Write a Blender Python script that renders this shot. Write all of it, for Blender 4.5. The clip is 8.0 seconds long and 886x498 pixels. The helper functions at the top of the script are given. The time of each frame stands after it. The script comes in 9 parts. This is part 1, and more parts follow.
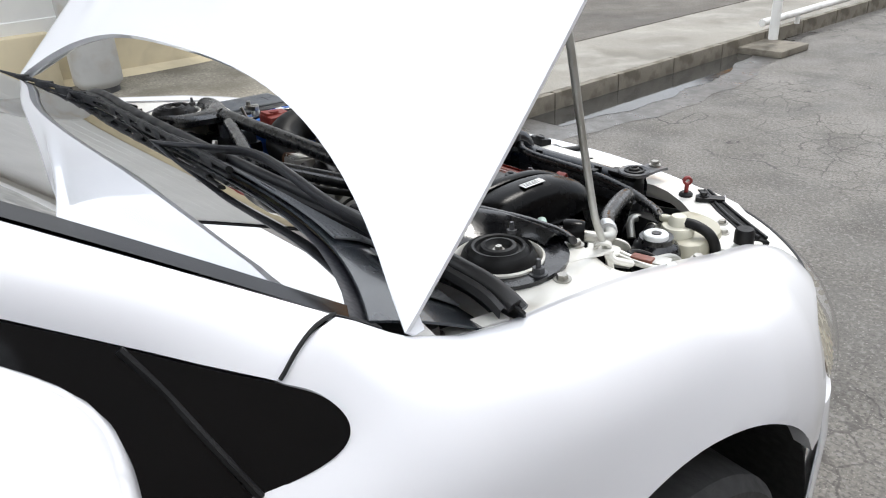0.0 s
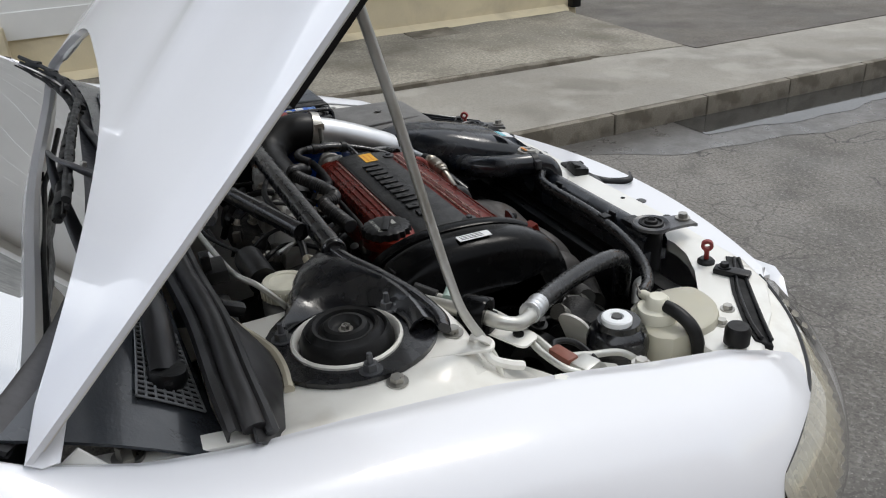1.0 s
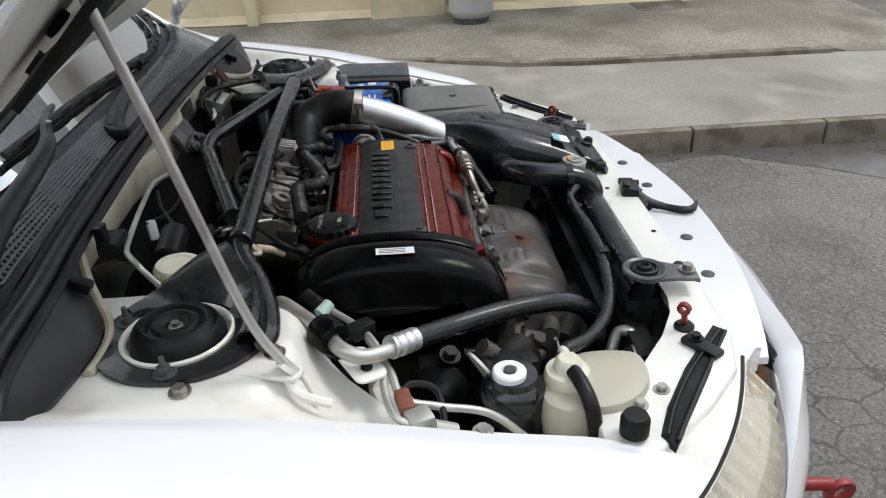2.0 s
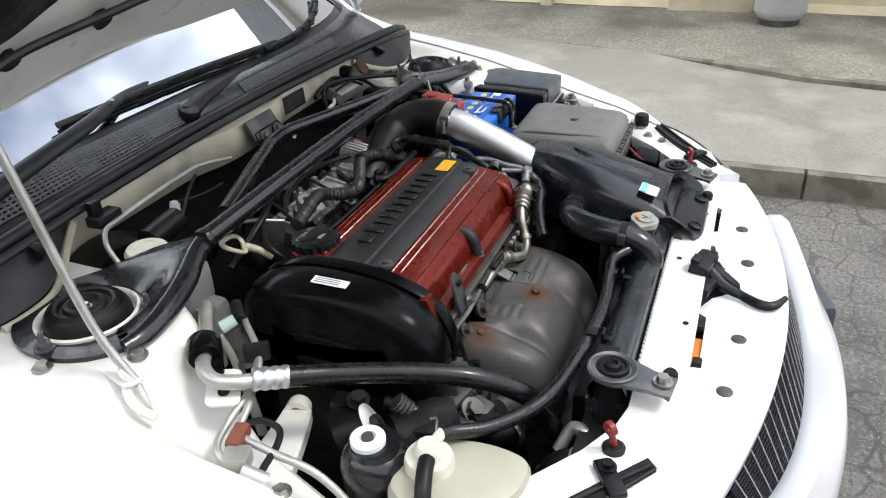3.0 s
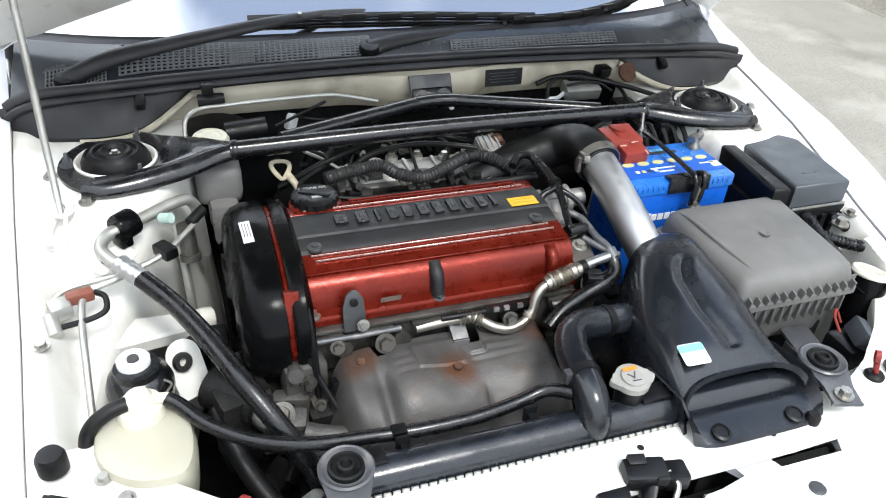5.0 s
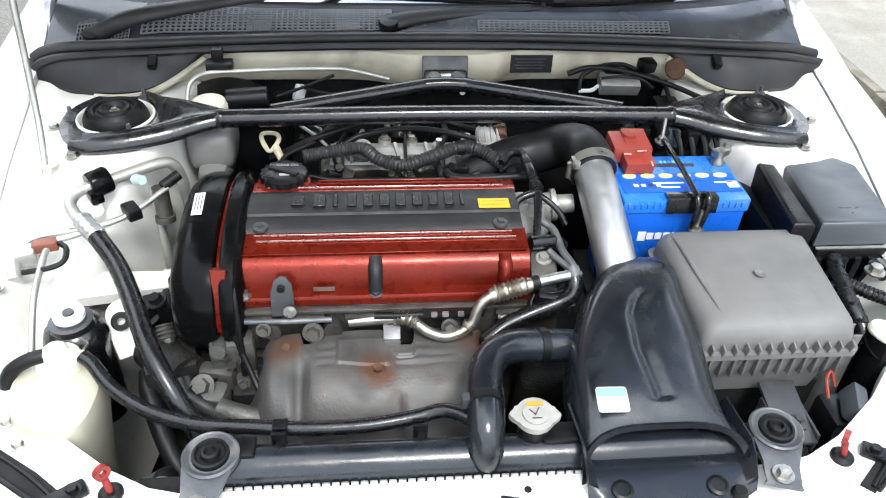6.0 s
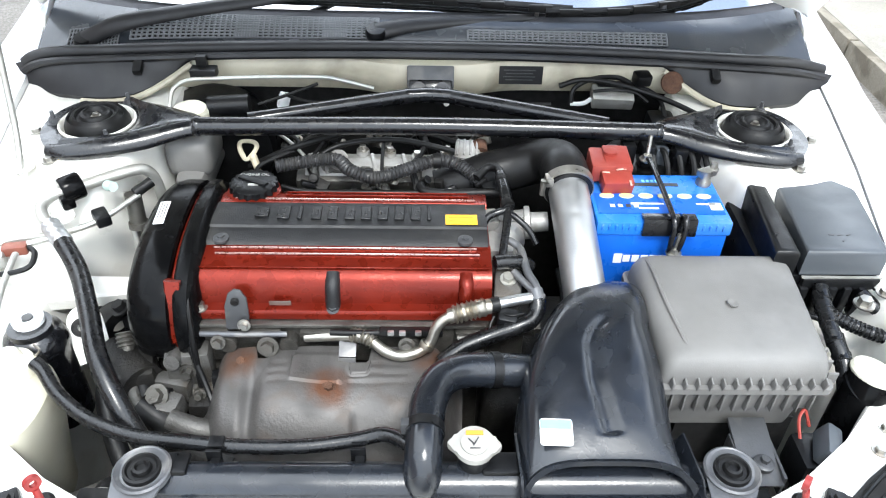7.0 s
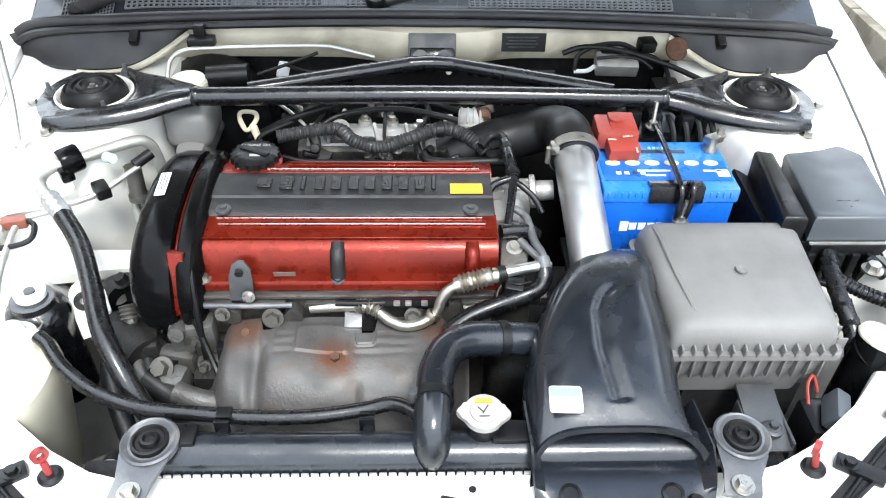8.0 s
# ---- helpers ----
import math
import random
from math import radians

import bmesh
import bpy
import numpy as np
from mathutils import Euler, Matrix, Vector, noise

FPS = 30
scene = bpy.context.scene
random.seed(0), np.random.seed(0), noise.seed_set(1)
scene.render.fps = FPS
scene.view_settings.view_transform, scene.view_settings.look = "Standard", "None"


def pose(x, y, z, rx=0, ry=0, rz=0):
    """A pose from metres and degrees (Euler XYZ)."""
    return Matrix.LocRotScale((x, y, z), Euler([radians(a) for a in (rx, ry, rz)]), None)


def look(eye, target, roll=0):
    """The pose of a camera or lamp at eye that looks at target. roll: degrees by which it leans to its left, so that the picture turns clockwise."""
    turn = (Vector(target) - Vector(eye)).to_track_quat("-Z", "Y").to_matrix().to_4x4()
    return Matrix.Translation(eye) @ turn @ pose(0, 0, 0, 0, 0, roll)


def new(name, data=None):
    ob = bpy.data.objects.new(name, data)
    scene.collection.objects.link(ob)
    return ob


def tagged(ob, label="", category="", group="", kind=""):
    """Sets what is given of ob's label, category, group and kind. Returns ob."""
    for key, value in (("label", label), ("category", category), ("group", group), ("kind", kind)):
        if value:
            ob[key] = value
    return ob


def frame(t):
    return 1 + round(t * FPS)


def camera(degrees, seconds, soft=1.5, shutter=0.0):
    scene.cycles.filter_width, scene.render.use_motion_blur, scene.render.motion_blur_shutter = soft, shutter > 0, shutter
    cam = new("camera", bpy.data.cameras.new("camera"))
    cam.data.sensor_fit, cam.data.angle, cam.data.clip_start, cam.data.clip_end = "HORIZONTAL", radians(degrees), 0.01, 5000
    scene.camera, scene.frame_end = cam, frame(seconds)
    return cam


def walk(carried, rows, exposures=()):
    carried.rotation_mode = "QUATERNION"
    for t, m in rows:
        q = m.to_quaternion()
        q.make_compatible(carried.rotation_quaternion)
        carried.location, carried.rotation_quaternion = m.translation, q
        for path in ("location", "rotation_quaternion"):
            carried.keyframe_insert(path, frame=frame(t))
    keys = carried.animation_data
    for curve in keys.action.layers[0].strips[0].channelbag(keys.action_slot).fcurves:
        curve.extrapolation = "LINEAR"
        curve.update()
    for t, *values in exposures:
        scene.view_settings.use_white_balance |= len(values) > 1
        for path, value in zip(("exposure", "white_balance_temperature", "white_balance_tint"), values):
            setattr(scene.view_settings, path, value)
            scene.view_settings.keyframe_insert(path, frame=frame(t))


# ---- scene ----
cam = camera(61.0, 8.0, soft=1.1)
EXPOSURE = [(0, 0.36, 6450, 10), (0.5, -0.10, 6450, 10), (1, -0.26, 6450, 10), (1.7, -0.17, 6450, 10), (2.8, 0.42, 6400, 9.5), (3.5, 0.46, 6350, 9), (4, 0.45, 6300, 8.5), (4.5, 0.66, 6300, 8.5), (5.8, 1.10, 6250, 8), (6.5, 1.37, 6230, 8), (7, 1.48, 6180, 7.5), (8, 1.56, 6180, 7.5)]
PATH = [
    (0, (-1.227, 0.635, 1.339), (0.178, -0.495, 0.474), -3.3),
    (0.2, (-1.231, 0.539, 1.326), (0.207, -0.540, 0.450), -4.2),
    (0.5, (-1.229, 0.41, 1.321), (0.285, -0.567, 0.452), -2.3),
    (0.8, (-1.253, 0.277, 1.335), (0.334, -0.546, 0.439), -3.4),
    (1, (-1.257, 0.182, 1.339), (0.385, -0.532, 0.449), -3.4),
    (1.2, (-1.275, 0.086, 1.341), (0.424, -0.491, 0.457), -2.2),
    (1.5, (-1.299, -0.063, 1.358), (0.43, -0.488, 0.448), 0.4),
    (1.7, (-1.299, -0.142, 1.356), (0.448, -0.448, 0.43), -0.4),
    (2.8, (-1.144, -0.616, 1.393), (0.511, -0.103, 0.395), -3.8),
    (3, (-1.114, -0.717, 1.401), (0.491, -0.042, 0.416), -2.5),
    (3.2, (-1.080, -0.809, 1.410), (0.464, -0.003, 0.426), -2.2),
    (3.5, (-1.009, -0.901, 1.404), (0.435, 0.042, 0.392), -2.2),
    (3.8, (-0.911, -0.970, 1.400), (0.401, 0.143, 0.382), -0.1),
    (4, (-0.843, -1.009, 1.417), (0.36, 0.21, 0.384), 1.6),
    (4.2, (-0.773, -1.052, 1.432), (0.290, 0.284, 0.390), 0.4),
    (4.4, (-0.699, -1.094, 1.44), (0.236, 0.331, 0.393), -0.4),
    (4.5, (-0.66, -1.115, 1.445), (0.213, 0.338, 0.384), -0.1),
    (4.7, (-0.566, -1.164, 1.46), (0.187, 0.334, 0.37), 1.8),
    (5.8, (-0.192, -1.177, 1.505), (0.055, 0.384, 0.279), 3.4),
    (6, (-0.133, -1.163, 1.515), (0.047, 0.392, 0.27), 2.8),
    (6.2, (-0.084, -1.156, 1.519), (0.050, 0.389, 0.256), 3.0),
    (6.5, (-0.023, -1.15, 1.528), (0.045, 0.393, 0.256), 2.1),
    (6.8, (-0.003, -1.141, 1.524), (0.046, 0.416, 0.269), 1.7),
    (7, (-0.008, -1.133, 1.522), (0.044, 0.428, 0.273), 1.7),
    (7.2, (-0.012, -1.134, 1.513), (0.036, 0.442, 0.283), 0.8),
    (7.5, (-0.02, -1.132, 1.511), (0.039, 0.413, 0.243), 1.0),
    (7.8, (-0.023, -1.130, 1.505), (0.042, 0.397, 0.215), 1.4),
    (8, (-0.02, -1.131, 1.507), (0.041, 0.39, 0.21), 1.4),
]
walk(cam, [(t, look(eye, target, roll)) for t, eye, target, roll in PATH], EXPOSURE)

# ---- daylight ----
world = bpy.data.worlds.new("sky")
scene.world = world
world.use_nodes = True
wn, wl = world.node_tree.nodes, world.node_tree.links
wn.clear()
w_out = wn.new("ShaderNodeOutputWorld")
w_bg = wn.new("ShaderNodeBackground")
w_sky = wn.new("ShaderNodeTexSky")
w_sky.sky_type, w_sky.sun_disc = "NISHITA", False
w_sky.sun_elevation, w_sky.sun_rotation = radians(52), radians(178)
w_bg.inputs["Strength"].default_value = 0.15
# broken white cloud over the blue
w_co = wn.new("ShaderNodeTexCoord")
w_noise = wn.new("ShaderNodeTexNoise")
w_noise.inputs["Scale"].default_value = 2.2
w_noise.inputs["Detail"].default_value = 4
w_noise.inputs["Roughness"].default_value = 0.55
w_ramp = wn.new("ShaderNodeValToRGB")
w_ramp.color_ramp.interpolation = "EASE"
w_ramp.color_ramp.elements[0].color = (0.10, 0.10, 0.10, 1)
w_ramp.color_ramp.elements[0].position, w_ramp.color_ramp.elements[1].position = 0.26, 0.60
w_mix = wn.new("ShaderNodeMix")
w_mix.data_type = "RGBA"
# the cloud is brightest over the rear of the car
w_back, w_bright, w_white = wn.new("ShaderNodeVectorMath"), wn.new("ShaderNodeMapRange"), wn.new("ShaderNodeVectorMath")
w_back.operation, w_white.operation = "DOT_PRODUCT", "SCALE"
w_back.inputs[1].default_value = (0.35, 0.78, 0.52)
w_bright.inputs[1].default_value, w_bright.inputs[2].default_value, w_bright.inputs[3].default_value, w_bright.inputs[4].default_value = -0.2, 0.95, 8.3, 15.2
w_white.inputs[0].default_value = (0.97, 1.01, 1.07)
wl.new(w_co.outputs["Generated"], w_back.inputs[0])
wl.new(w_back.outputs["Value"], w_bright.inputs[0])
wl.new(w_bright.outputs[0], w_white.inputs["Scale"])
wl.new(w_white.outputs[0], w_mix.inputs[7])
wl.new(w_co.outputs["Generated"], w_noise.inputs["Vector"])
w_dot, w_open, w_sum = wn.new("ShaderNodeVectorMath"), wn.new("ShaderNodeMapRange"), wn.new("ShaderNodeMath")
w_dot.operation = "DOT_PRODUCT"
w_dot.inputs[1].default_value = (0.27, 0.28, 0.921)
w_open.inputs[1].default_value, w_open.inputs[2].default_value, w_open.inputs[3].default_value, w_open.inputs[4].default_value = 0.88, 0.968, 0.06, -0.30
wl.new(w_co.outputs["Generated"], w_dot.inputs[0])
wl.new(w_dot.outputs["Value"], w_open.inputs[0])
wl.new(w_noise.outputs[0], w_sum.inputs[0])
wl.new(w_open.outputs[0], w_sum.inputs[1])
wl.new(w_sum.outputs[0], w_ramp.inputs[0])
wl.new(w_ramp.outputs[0], w_mix.inputs[0])
wl.new(w_sky.outputs[0], w_mix.inputs[6])
wl.new(w_mix.outputs[2], w_bg.inputs["Color"])
wl.new(w_bg.outputs[0], w_out.inputs["Surface"])

sun = new("sun", bpy.data.lights.new("sun", "SUN"))
sun.data.energy, sun.data.angle, sun.data.color = 1.5, radians(14), (1.0, 0.96, 0.9)
sun.matrix_world = look((1.6, -5.4, 9.5), (0.3, 0.3, 0))
scene.view_settings.exposure = 0.0


# ---- materials ----
def mat(name, base, rough=0.5, metal=0.0, coat=0.0, var=0.12, scale=9.0, grain=0.0, gscale=260.0, bump=0.0,
        bscale=180.0, stain=None, stain_scale=5.0, stain_edge=(0.5, 0.68), spec=0.5, rough_var=0.12, distort=0.0, trans=0.0, sub=0.0):
    """A surface with broad tone changes, fine grain, relief and a second colour that lies over it in stains."""
    m = bpy.data.materials.new(name)
    m.use_nodes = True
    n, l = m.node_tree.nodes, m.node_tree.links
    b = n["Principled BSDF"]
    co = n.new("ShaderNodeTexCoord")

    def noise_at(s, detail=4, dist=0.0):
        t = n.new("ShaderNodeTexNoise")
        t.inputs["Scale"].default_value, t.inputs["Detail"].default_value, t.inputs["Distortion"].default_value = s, detail, dist
        l.new(co.outputs["Object"], t.inputs["Vector"])
        return t.outputs[0]

    def ramp(src, a, c, lo, hi):
        r = n.new("ShaderNodeMapRange")
        r.inputs[1].default_value, r.inputs[2].default_value, r.inputs[3].default_value, r.inputs[4].default_value = a, c, lo, hi
        l.new(src, r.inputs[0])
        return r.outputs[0]

    def mixed(fac, a, c):
        x = n.new("ShaderNodeMix")
        x.data_type = "RGBA"
        l.new(fac, x.inputs[0])
        for k, v in ((6, a), (7, c)):
            if isinstance(v, tuple):
                x.inputs[k].default_value = (*v, 1)
            else:
                l.new(v, x.inputs[k])
        return x.outputs[2]

    broad = noise_at(scale, 5, distort)
    dark, light = tuple(v * (1 - var) for v in base), tuple(min(1, v * (1 + var)) for v in base)
    col = mixed(ramp(broad, 0.3, 0.7, 0, 1), dark, light)
    if grain:
        fine = noise_at(gscale, 3)
        col = mixed(ramp(fine, 0.35, 0.65, 0, grain), col, tuple(v * 0.35 for v in base))
    if stain:
        col = mixed(ramp(noise_at(stain_scale, 6, 0.4), *stain_edge, 0, stain[3] if len(stain) > 3 else 0.8), col, tuple(stain[:3]))
    l.new(col, b.inputs["Base Color"])
    l.new(ramp(noise_at(scale * 3.1, 4), 0.3, 0.7, max(0.02, rough - rough_var), min(1, rough + rough_var)), b.inputs["Roughness"])
    b.inputs["Metallic"].default_value = metal
    b.inputs["Specular IOR Level"].default_value = spec
    b.inputs["Coat Weight"].default_value = coat
    b.inputs["Coat Roughness"].default_value = 0.04
    b.inputs["Transmission Weight"].default_value = trans
    b.inputs["Subsurface Weight"].default_value = sub
    if sub:
        b.inputs["Subsurface Radius"].default_value = (0.02, 0.02, 0.015)
        b.inputs["Subsurface Scale"].default_value = 0.5
    if bump:
        k = n.new("ShaderNodeBump")
        k.inputs["Strength"].default_value, k.inputs["Distance"].default_value = bump, 0.002
        l.new(noise_at(bscale, 4), k.inputs["Height"])
        l.new(k.outputs[0], b.inputs["Normal"])
    return m


def glass(name, tint, see=0.85, rough=0.0):
    """A thin pane: clear, with the mirror of the surroundings rising at a slant."""
    m = bpy.data.materials.new(name)
    m.use_nodes = True
    n, l = m.node_tree.nodes, m.node_tree.links
    n.clear()
    out, mix = n.new("ShaderNodeOutputMaterial"), n.new("ShaderNodeMixShader")
    clear, gloss, fres = n.new("ShaderNodeBsdfTransparent"), n.new("ShaderNodeBsdfGlossy"), n.new("ShaderNodeFresnel")
    clear.inputs[0].default_value = (*tint, 1)
    gloss.inputs["Roughness"].default_value = rough
    fres.inputs[0].default_value = 1.52
    mul = n.new("ShaderNodeMath")
    mul.operation, mul.use_clamp = "MULTIPLY_ADD", True
    mul.inputs[1].default_value, mul.inputs[2].default_value = 1.6, 1 - see
    l.new(fres.outputs[0], mul.inputs[0])
    l.new(mul.outputs[0], mix.inputs[0])
    l.new(clear.outputs[0], mix.inputs[1])
    l.new(gloss.outputs[0], mix.inputs[2])
    l.new(mix.outputs[0], out.inputs[0])
    return m


PAINT = mat("white_paint", (0.77, 0.775, 0.80), 0.30, coat=0.9, var=0.012, scale=2, rough_var=0.01)
BAY = mat("bay_paint", (0.76, 0.75, 0.70), 0.38, coat=0.3, var=0.05, scale=7, stain=(0.40, 0.35, 0.26, 0.45), stain_scale=11, stain_edge=(0.53, 0.74))
CREAM = mat("cream_panel", (0.52, 0.48, 0.37), 0.45, var=0.14, scale=8, stain=(0.17, 0.145, 0.10, 0.7), stain_scale=9)
COWL = mat("cowl_plastic", (0.032, 0.036, 0.042), 0.24, coat=0.35, rough_var=0.06, var=0.2, scale=7, bump=0.1, bscale=300, stain=(0.07, 0.075, 0.08, 0.5), stain_scale=9)
VENT = mat("vent_grid_plastic", (0.135, 0.14, 0.145), 0.42, var=0.15, scale=20, spec=0.5)
PLASTIC = mat("black_plastic", (0.0042, 0.0045, 0.0052), 0.38, var=0.3, scale=14, bump=0.15, bscale=420, stain=(0.020, 0.020, 0.020, 0.4), stain_scale=11, spec=0.32)
DUCT = mat("duct_plastic", (0.0105, 0.0125, 0.0165), 0.24, var=0.3, scale=9, bump=0.06, bscale=300, stain=(0.026, 0.030, 0.036, 0.45), stain_scale=8, distort=1.5, spec=0.56)
GREYBOX = mat("aged_grey_plastic", (0.150, 0.147, 0.141), 0.62, var=0.22, scale=10, bump=0.2, bscale=500, stain=(0.17, 0.165, 0.155, 0.5), stain_scale=6)
FUSE = mat("fuse_lid_plastic", (0.062, 0.070, 0.080), 0.40, var=0.12, scale=9, bump=0.12, bscale=500)
RUBBER = mat("rubber", (0.0045, 0.0045, 0.0048), 0.46, var=0.25, scale=18, bump=0.1, bscale=300, stain=(0.020, 0.020, 0.019, 0.35), stain_scale=16, spec=0.3)
HOSE = mat("glossy_hose_rubber", (0.0055, 0.0058, 0.0065), 0.27, var=0.3, scale=25, bump=0.05, bscale=200, spec=0.5, stain=(0.016, 0.016, 0.016, 0.4), stain_scale=20)
SEAL = mat("seal_rubber", (0.013, 0.013, 0.0145), 0.42, var=0.25, scale=8, stain=(0.035, 0.034, 0.033, 0.5), stain_scale=10, distort=1, spec=0.4)
SATIN = mat("satin_black_paint", (0.006, 0.0064, 0.008), 0.26, coat=0.3, var=0.2, scale=14, bump=0.1, bscale=240)
RED = mat("red_crackle_paint", (0.152, 0.0125, 0.005), 0.31, metal=0.5, coat=0.10, spec=0.3, var=0.10, scale=16, bump=0.14, bscale=420, stain=(0.080, 0.006, 0.003, 0.5), stain_scale=10)
SHELLBLACK = mat("timing_cover_plastic", (0.0030, 0.0031, 0.0034), 0.22, var=0.2, scale=10, bump=0.03, bscale=300, stain=(0.005, 0.005, 0.005, 0.4), stain_scale=9, spec=0.10)
REDEDGE = mat("bare_fin_edge", (0.62, 0.45, 0.40), 0.3, metal=0.8, var=0.15, scale=60)
COVER = mat("black_cover_paint", (0.0110, 0.0114, 0.0125), 0.46, var=0.2, scale=12, bump=0.4, bscale=600, stain=(0.050, 0.048, 0.043, 0.4), stain_scale=9, spec=0.4)
LETTER = mat("worn_emboss", (0.003, 0.003, 0.0035), 0.35, var=0.2, scale=40)
ALLOY = mat("brushed_aluminium", (0.60, 0.61, 0.62), 0.42, metal=1.0, var=0.1, scale=14, bump=0.06, bscale=300, rough_var=0.08)
CAST = mat("cast_aluminium", (0.145, 0.140, 0.128), 0.5, metal=0.85, var=0.25, scale=25, bump=0.6, bscale=420, stain=(0.10, 0.085, 0.07, 0.7), stain_scale=18)
HEAD = mat("oily_head_casting", (0.090, 0.085, 0.076), 0.48, metal=0.6, var=0.5, scale=28, bump=0.7, bscale=300, stain=(0.022, 0.019, 0.016, 0.7), stain_scale=20)
STAMPED = mat("worn_stamped_steel", (0.098, 0.101, 0.108), 0.42, metal=0.35, var=0.25, scale=22, bump=0.2, bscale=260, stain=(0.26, 0.25, 0.235, 0.6), stain_scale=24)
ALLOYGREY = mat("grimy_alloy", (0.105, 0.102, 0.096), 0.5, metal=0.5, var=0.3, scale=26, bump=0.6, bscale=320, stain=(0.075, 0.062, 0.048, 0.7), stain_scale=24)
CASTPALE = mat("pale_casting", (0.34, 0.335, 0.32), 0.5, metal=0.5, var=0.2, scale=25, bump=0.5, bscale=400, stain=(0.12, 0.10, 0.08, 0.7), stain_scale=22)
CASTDARK = mat("grimy_casting", (0.018, 0.017, 0.016), 0.55, metal=0.5, var=0.4, scale=22, bump=0.7, bscale=300, stain=(0.06, 0.055, 0.046, 0.5), stain_scale=14)
SHIELD = mat("heat_shield_steel", (0.094, 0.089, 0.085), 0.52, metal=0.40, var=0.3, scale=9, bump=0.35, bscale=240, stain=(0.085, 0.066, 0.054, 0.65), stain_scale=22, stain_edge=(0.54, 0.70), distort=1.2)
LOOM = mat("aged_loom_plastic", (0.022, 0.022, 0.023), 0.42, var=0.25, scale=30, stain=(0.055, 0.052, 0.047, 0.4), stain_scale=40, spec=0.45)
RUST = mat("rusty_bolt", (0.085, 0.040, 0.022), 0.8, metal=0.2, var=0.4, scale=80, bump=0.6, bscale=500)
ZINC = mat("zinc_steel", (0.40, 0.39, 0.36), 0.38, metal=0.95, var=0.2, scale=40, stain=(0.20, 0.13, 0.08, 0.4), stain_scale=30)
GOLD = mat("heat_tinted_pipe", (0.40, 0.38, 0.335), 0.40, metal=0.95, var=0.15, scale=30, stain=(0.34, 0.25, 0.15, 0.5), stain_scale=22)
PIPE = mat("dull_pipe", (0.50, 0.50, 0.47), 0.42, metal=0.7, var=0.15, scale=20, stain=(0.30, 0.27, 0.21, 0.5), stain_scale=18)
# near-black colour that stands in for shade in gaps, openings and the deep bay
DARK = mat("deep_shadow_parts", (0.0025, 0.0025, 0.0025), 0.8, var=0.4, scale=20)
BRACKET = mat("grey_bracket_paint", (0.060, 0.062, 0.066), 0.45, metal=0.3, var=0.2, scale=18, bump=0.15, bscale=300, stain=(0.13, 0.125, 0.115, 0.6), stain_scale=20)
# rust blooms round the three shield bolts
sn, sl = SHIELD.node_tree.nodes, SHIELD.node_tree.links
s_b = sn["Principled BSDF"]
s_old = s_b.inputs["Base Color"].links[0].from_socket
s_co = sn.new("ShaderNodeTexCoord")
s_no = sn.new("ShaderNodeTexNoise")
s_no.inputs["Scale"].default_value, s_no.inputs["Detail"].default_value = 55, 6
sl.new(s_co.outputs["Object"], s_no.inputs["Vector"])
for spot in ((-0.133, -0.460, 0.741), (-0.260, -0.412, 0.732), (0.004, -0.416, 0.732)):
    s_d, s_m, s_x, s_mix = sn.new("ShaderNodeVectorMath"), sn.new("ShaderNodeMapRange"), sn.new("ShaderNodeMath"), sn.new("ShaderNodeMix")
    s_d.operation, s_x.operation, s_mix.data_type = "DISTANCE", "MULTIPLY", "RGBA"
    s_x.use_clamp = True
    s_d.inputs[1].default_value = spot
    s_m.inputs[1].default_value, s_m.inputs[2].default_value, s_m.inputs[3].default_value, s_m.inputs[4].default_value = 0.008, 0.036, 2.2, 0.0
    sl.new(s_co.outputs["Object"], s_d.inputs[0])
    sl.new(s_d.outputs["Value"], s_m.inputs[0])
    sl.new(s_m.outputs[0], s_x.inputs[0])
    sl.new(s_no.outputs[0], s_x.inputs[1])
    sl.new(s_x.outputs[0], s_mix.inputs[0])
    sl.new(s_old, s_mix.inputs[6])
    s_mix.inputs[7].default_value = (0.105, 0.043, 0.020, 1)
    s_old = s_mix.outputs[2]
sl.new(s_old, s_b.inputs["Base Color"])
BLUE = mat("battery_blue", (0.010, 0.105, 0.52), 0.32, var=0.1, scale=10, bump=0.08, bscale=400)
BLUELID = mat("battery_lid_blue", (0.022, 0.165, 0.60), 0.30, var=0.1, scale=10, stain=(0.14, 0.26, 0.50, 0.3), stain_scale=12)
SCUFF = mat("scuffed_red_plastic", (0.62, 0.36, 0.30), 0.6, var=0.2, scale=60)
TERMRED = mat("red_terminal_cover", (0.25, 0.032, 0.022), 0.48, var=0.12, scale=20, stain=(0.28, 0.07, 0.05, 0.5), stain_scale=25)
YELLOW = mat("yellow_sticker", (0.80, 0.41, 0.02), 0.5, var=0.06, scale=40)
OVAL = mat("pale_oval_print", (0.62, 0.60, 0.30), 0.45, var=0.08, scale=40)
WHITE = mat("white_label", (0.80, 0.82, 0.83), 0.45, var=0.05, scale=30)
AQUA = mat("aqua_print", (0.22, 0.58, 0.66), 0.45, var=0.08, scale=30)
PALEGREEN = mat("pale_green_cap", (0.40, 0.52, 0.47), 0.45, var=0.1, scale=40)
INK = mat("label_ink", (0.04, 0.04, 0.045), 0.5, var=0.1, scale=60)
ORANGE = mat("orange_label", (0.72, 0.25, 0.03), 0.5, var=0.15, scale=20)
BOTTLE = mat("milky_bottle", (0.43, 0.41, 0.325), 0.42, var=0.06, scale=9, sub=0.25, stain=(0.50, 0.44, 0.27, 0.5), stain_scale=7)
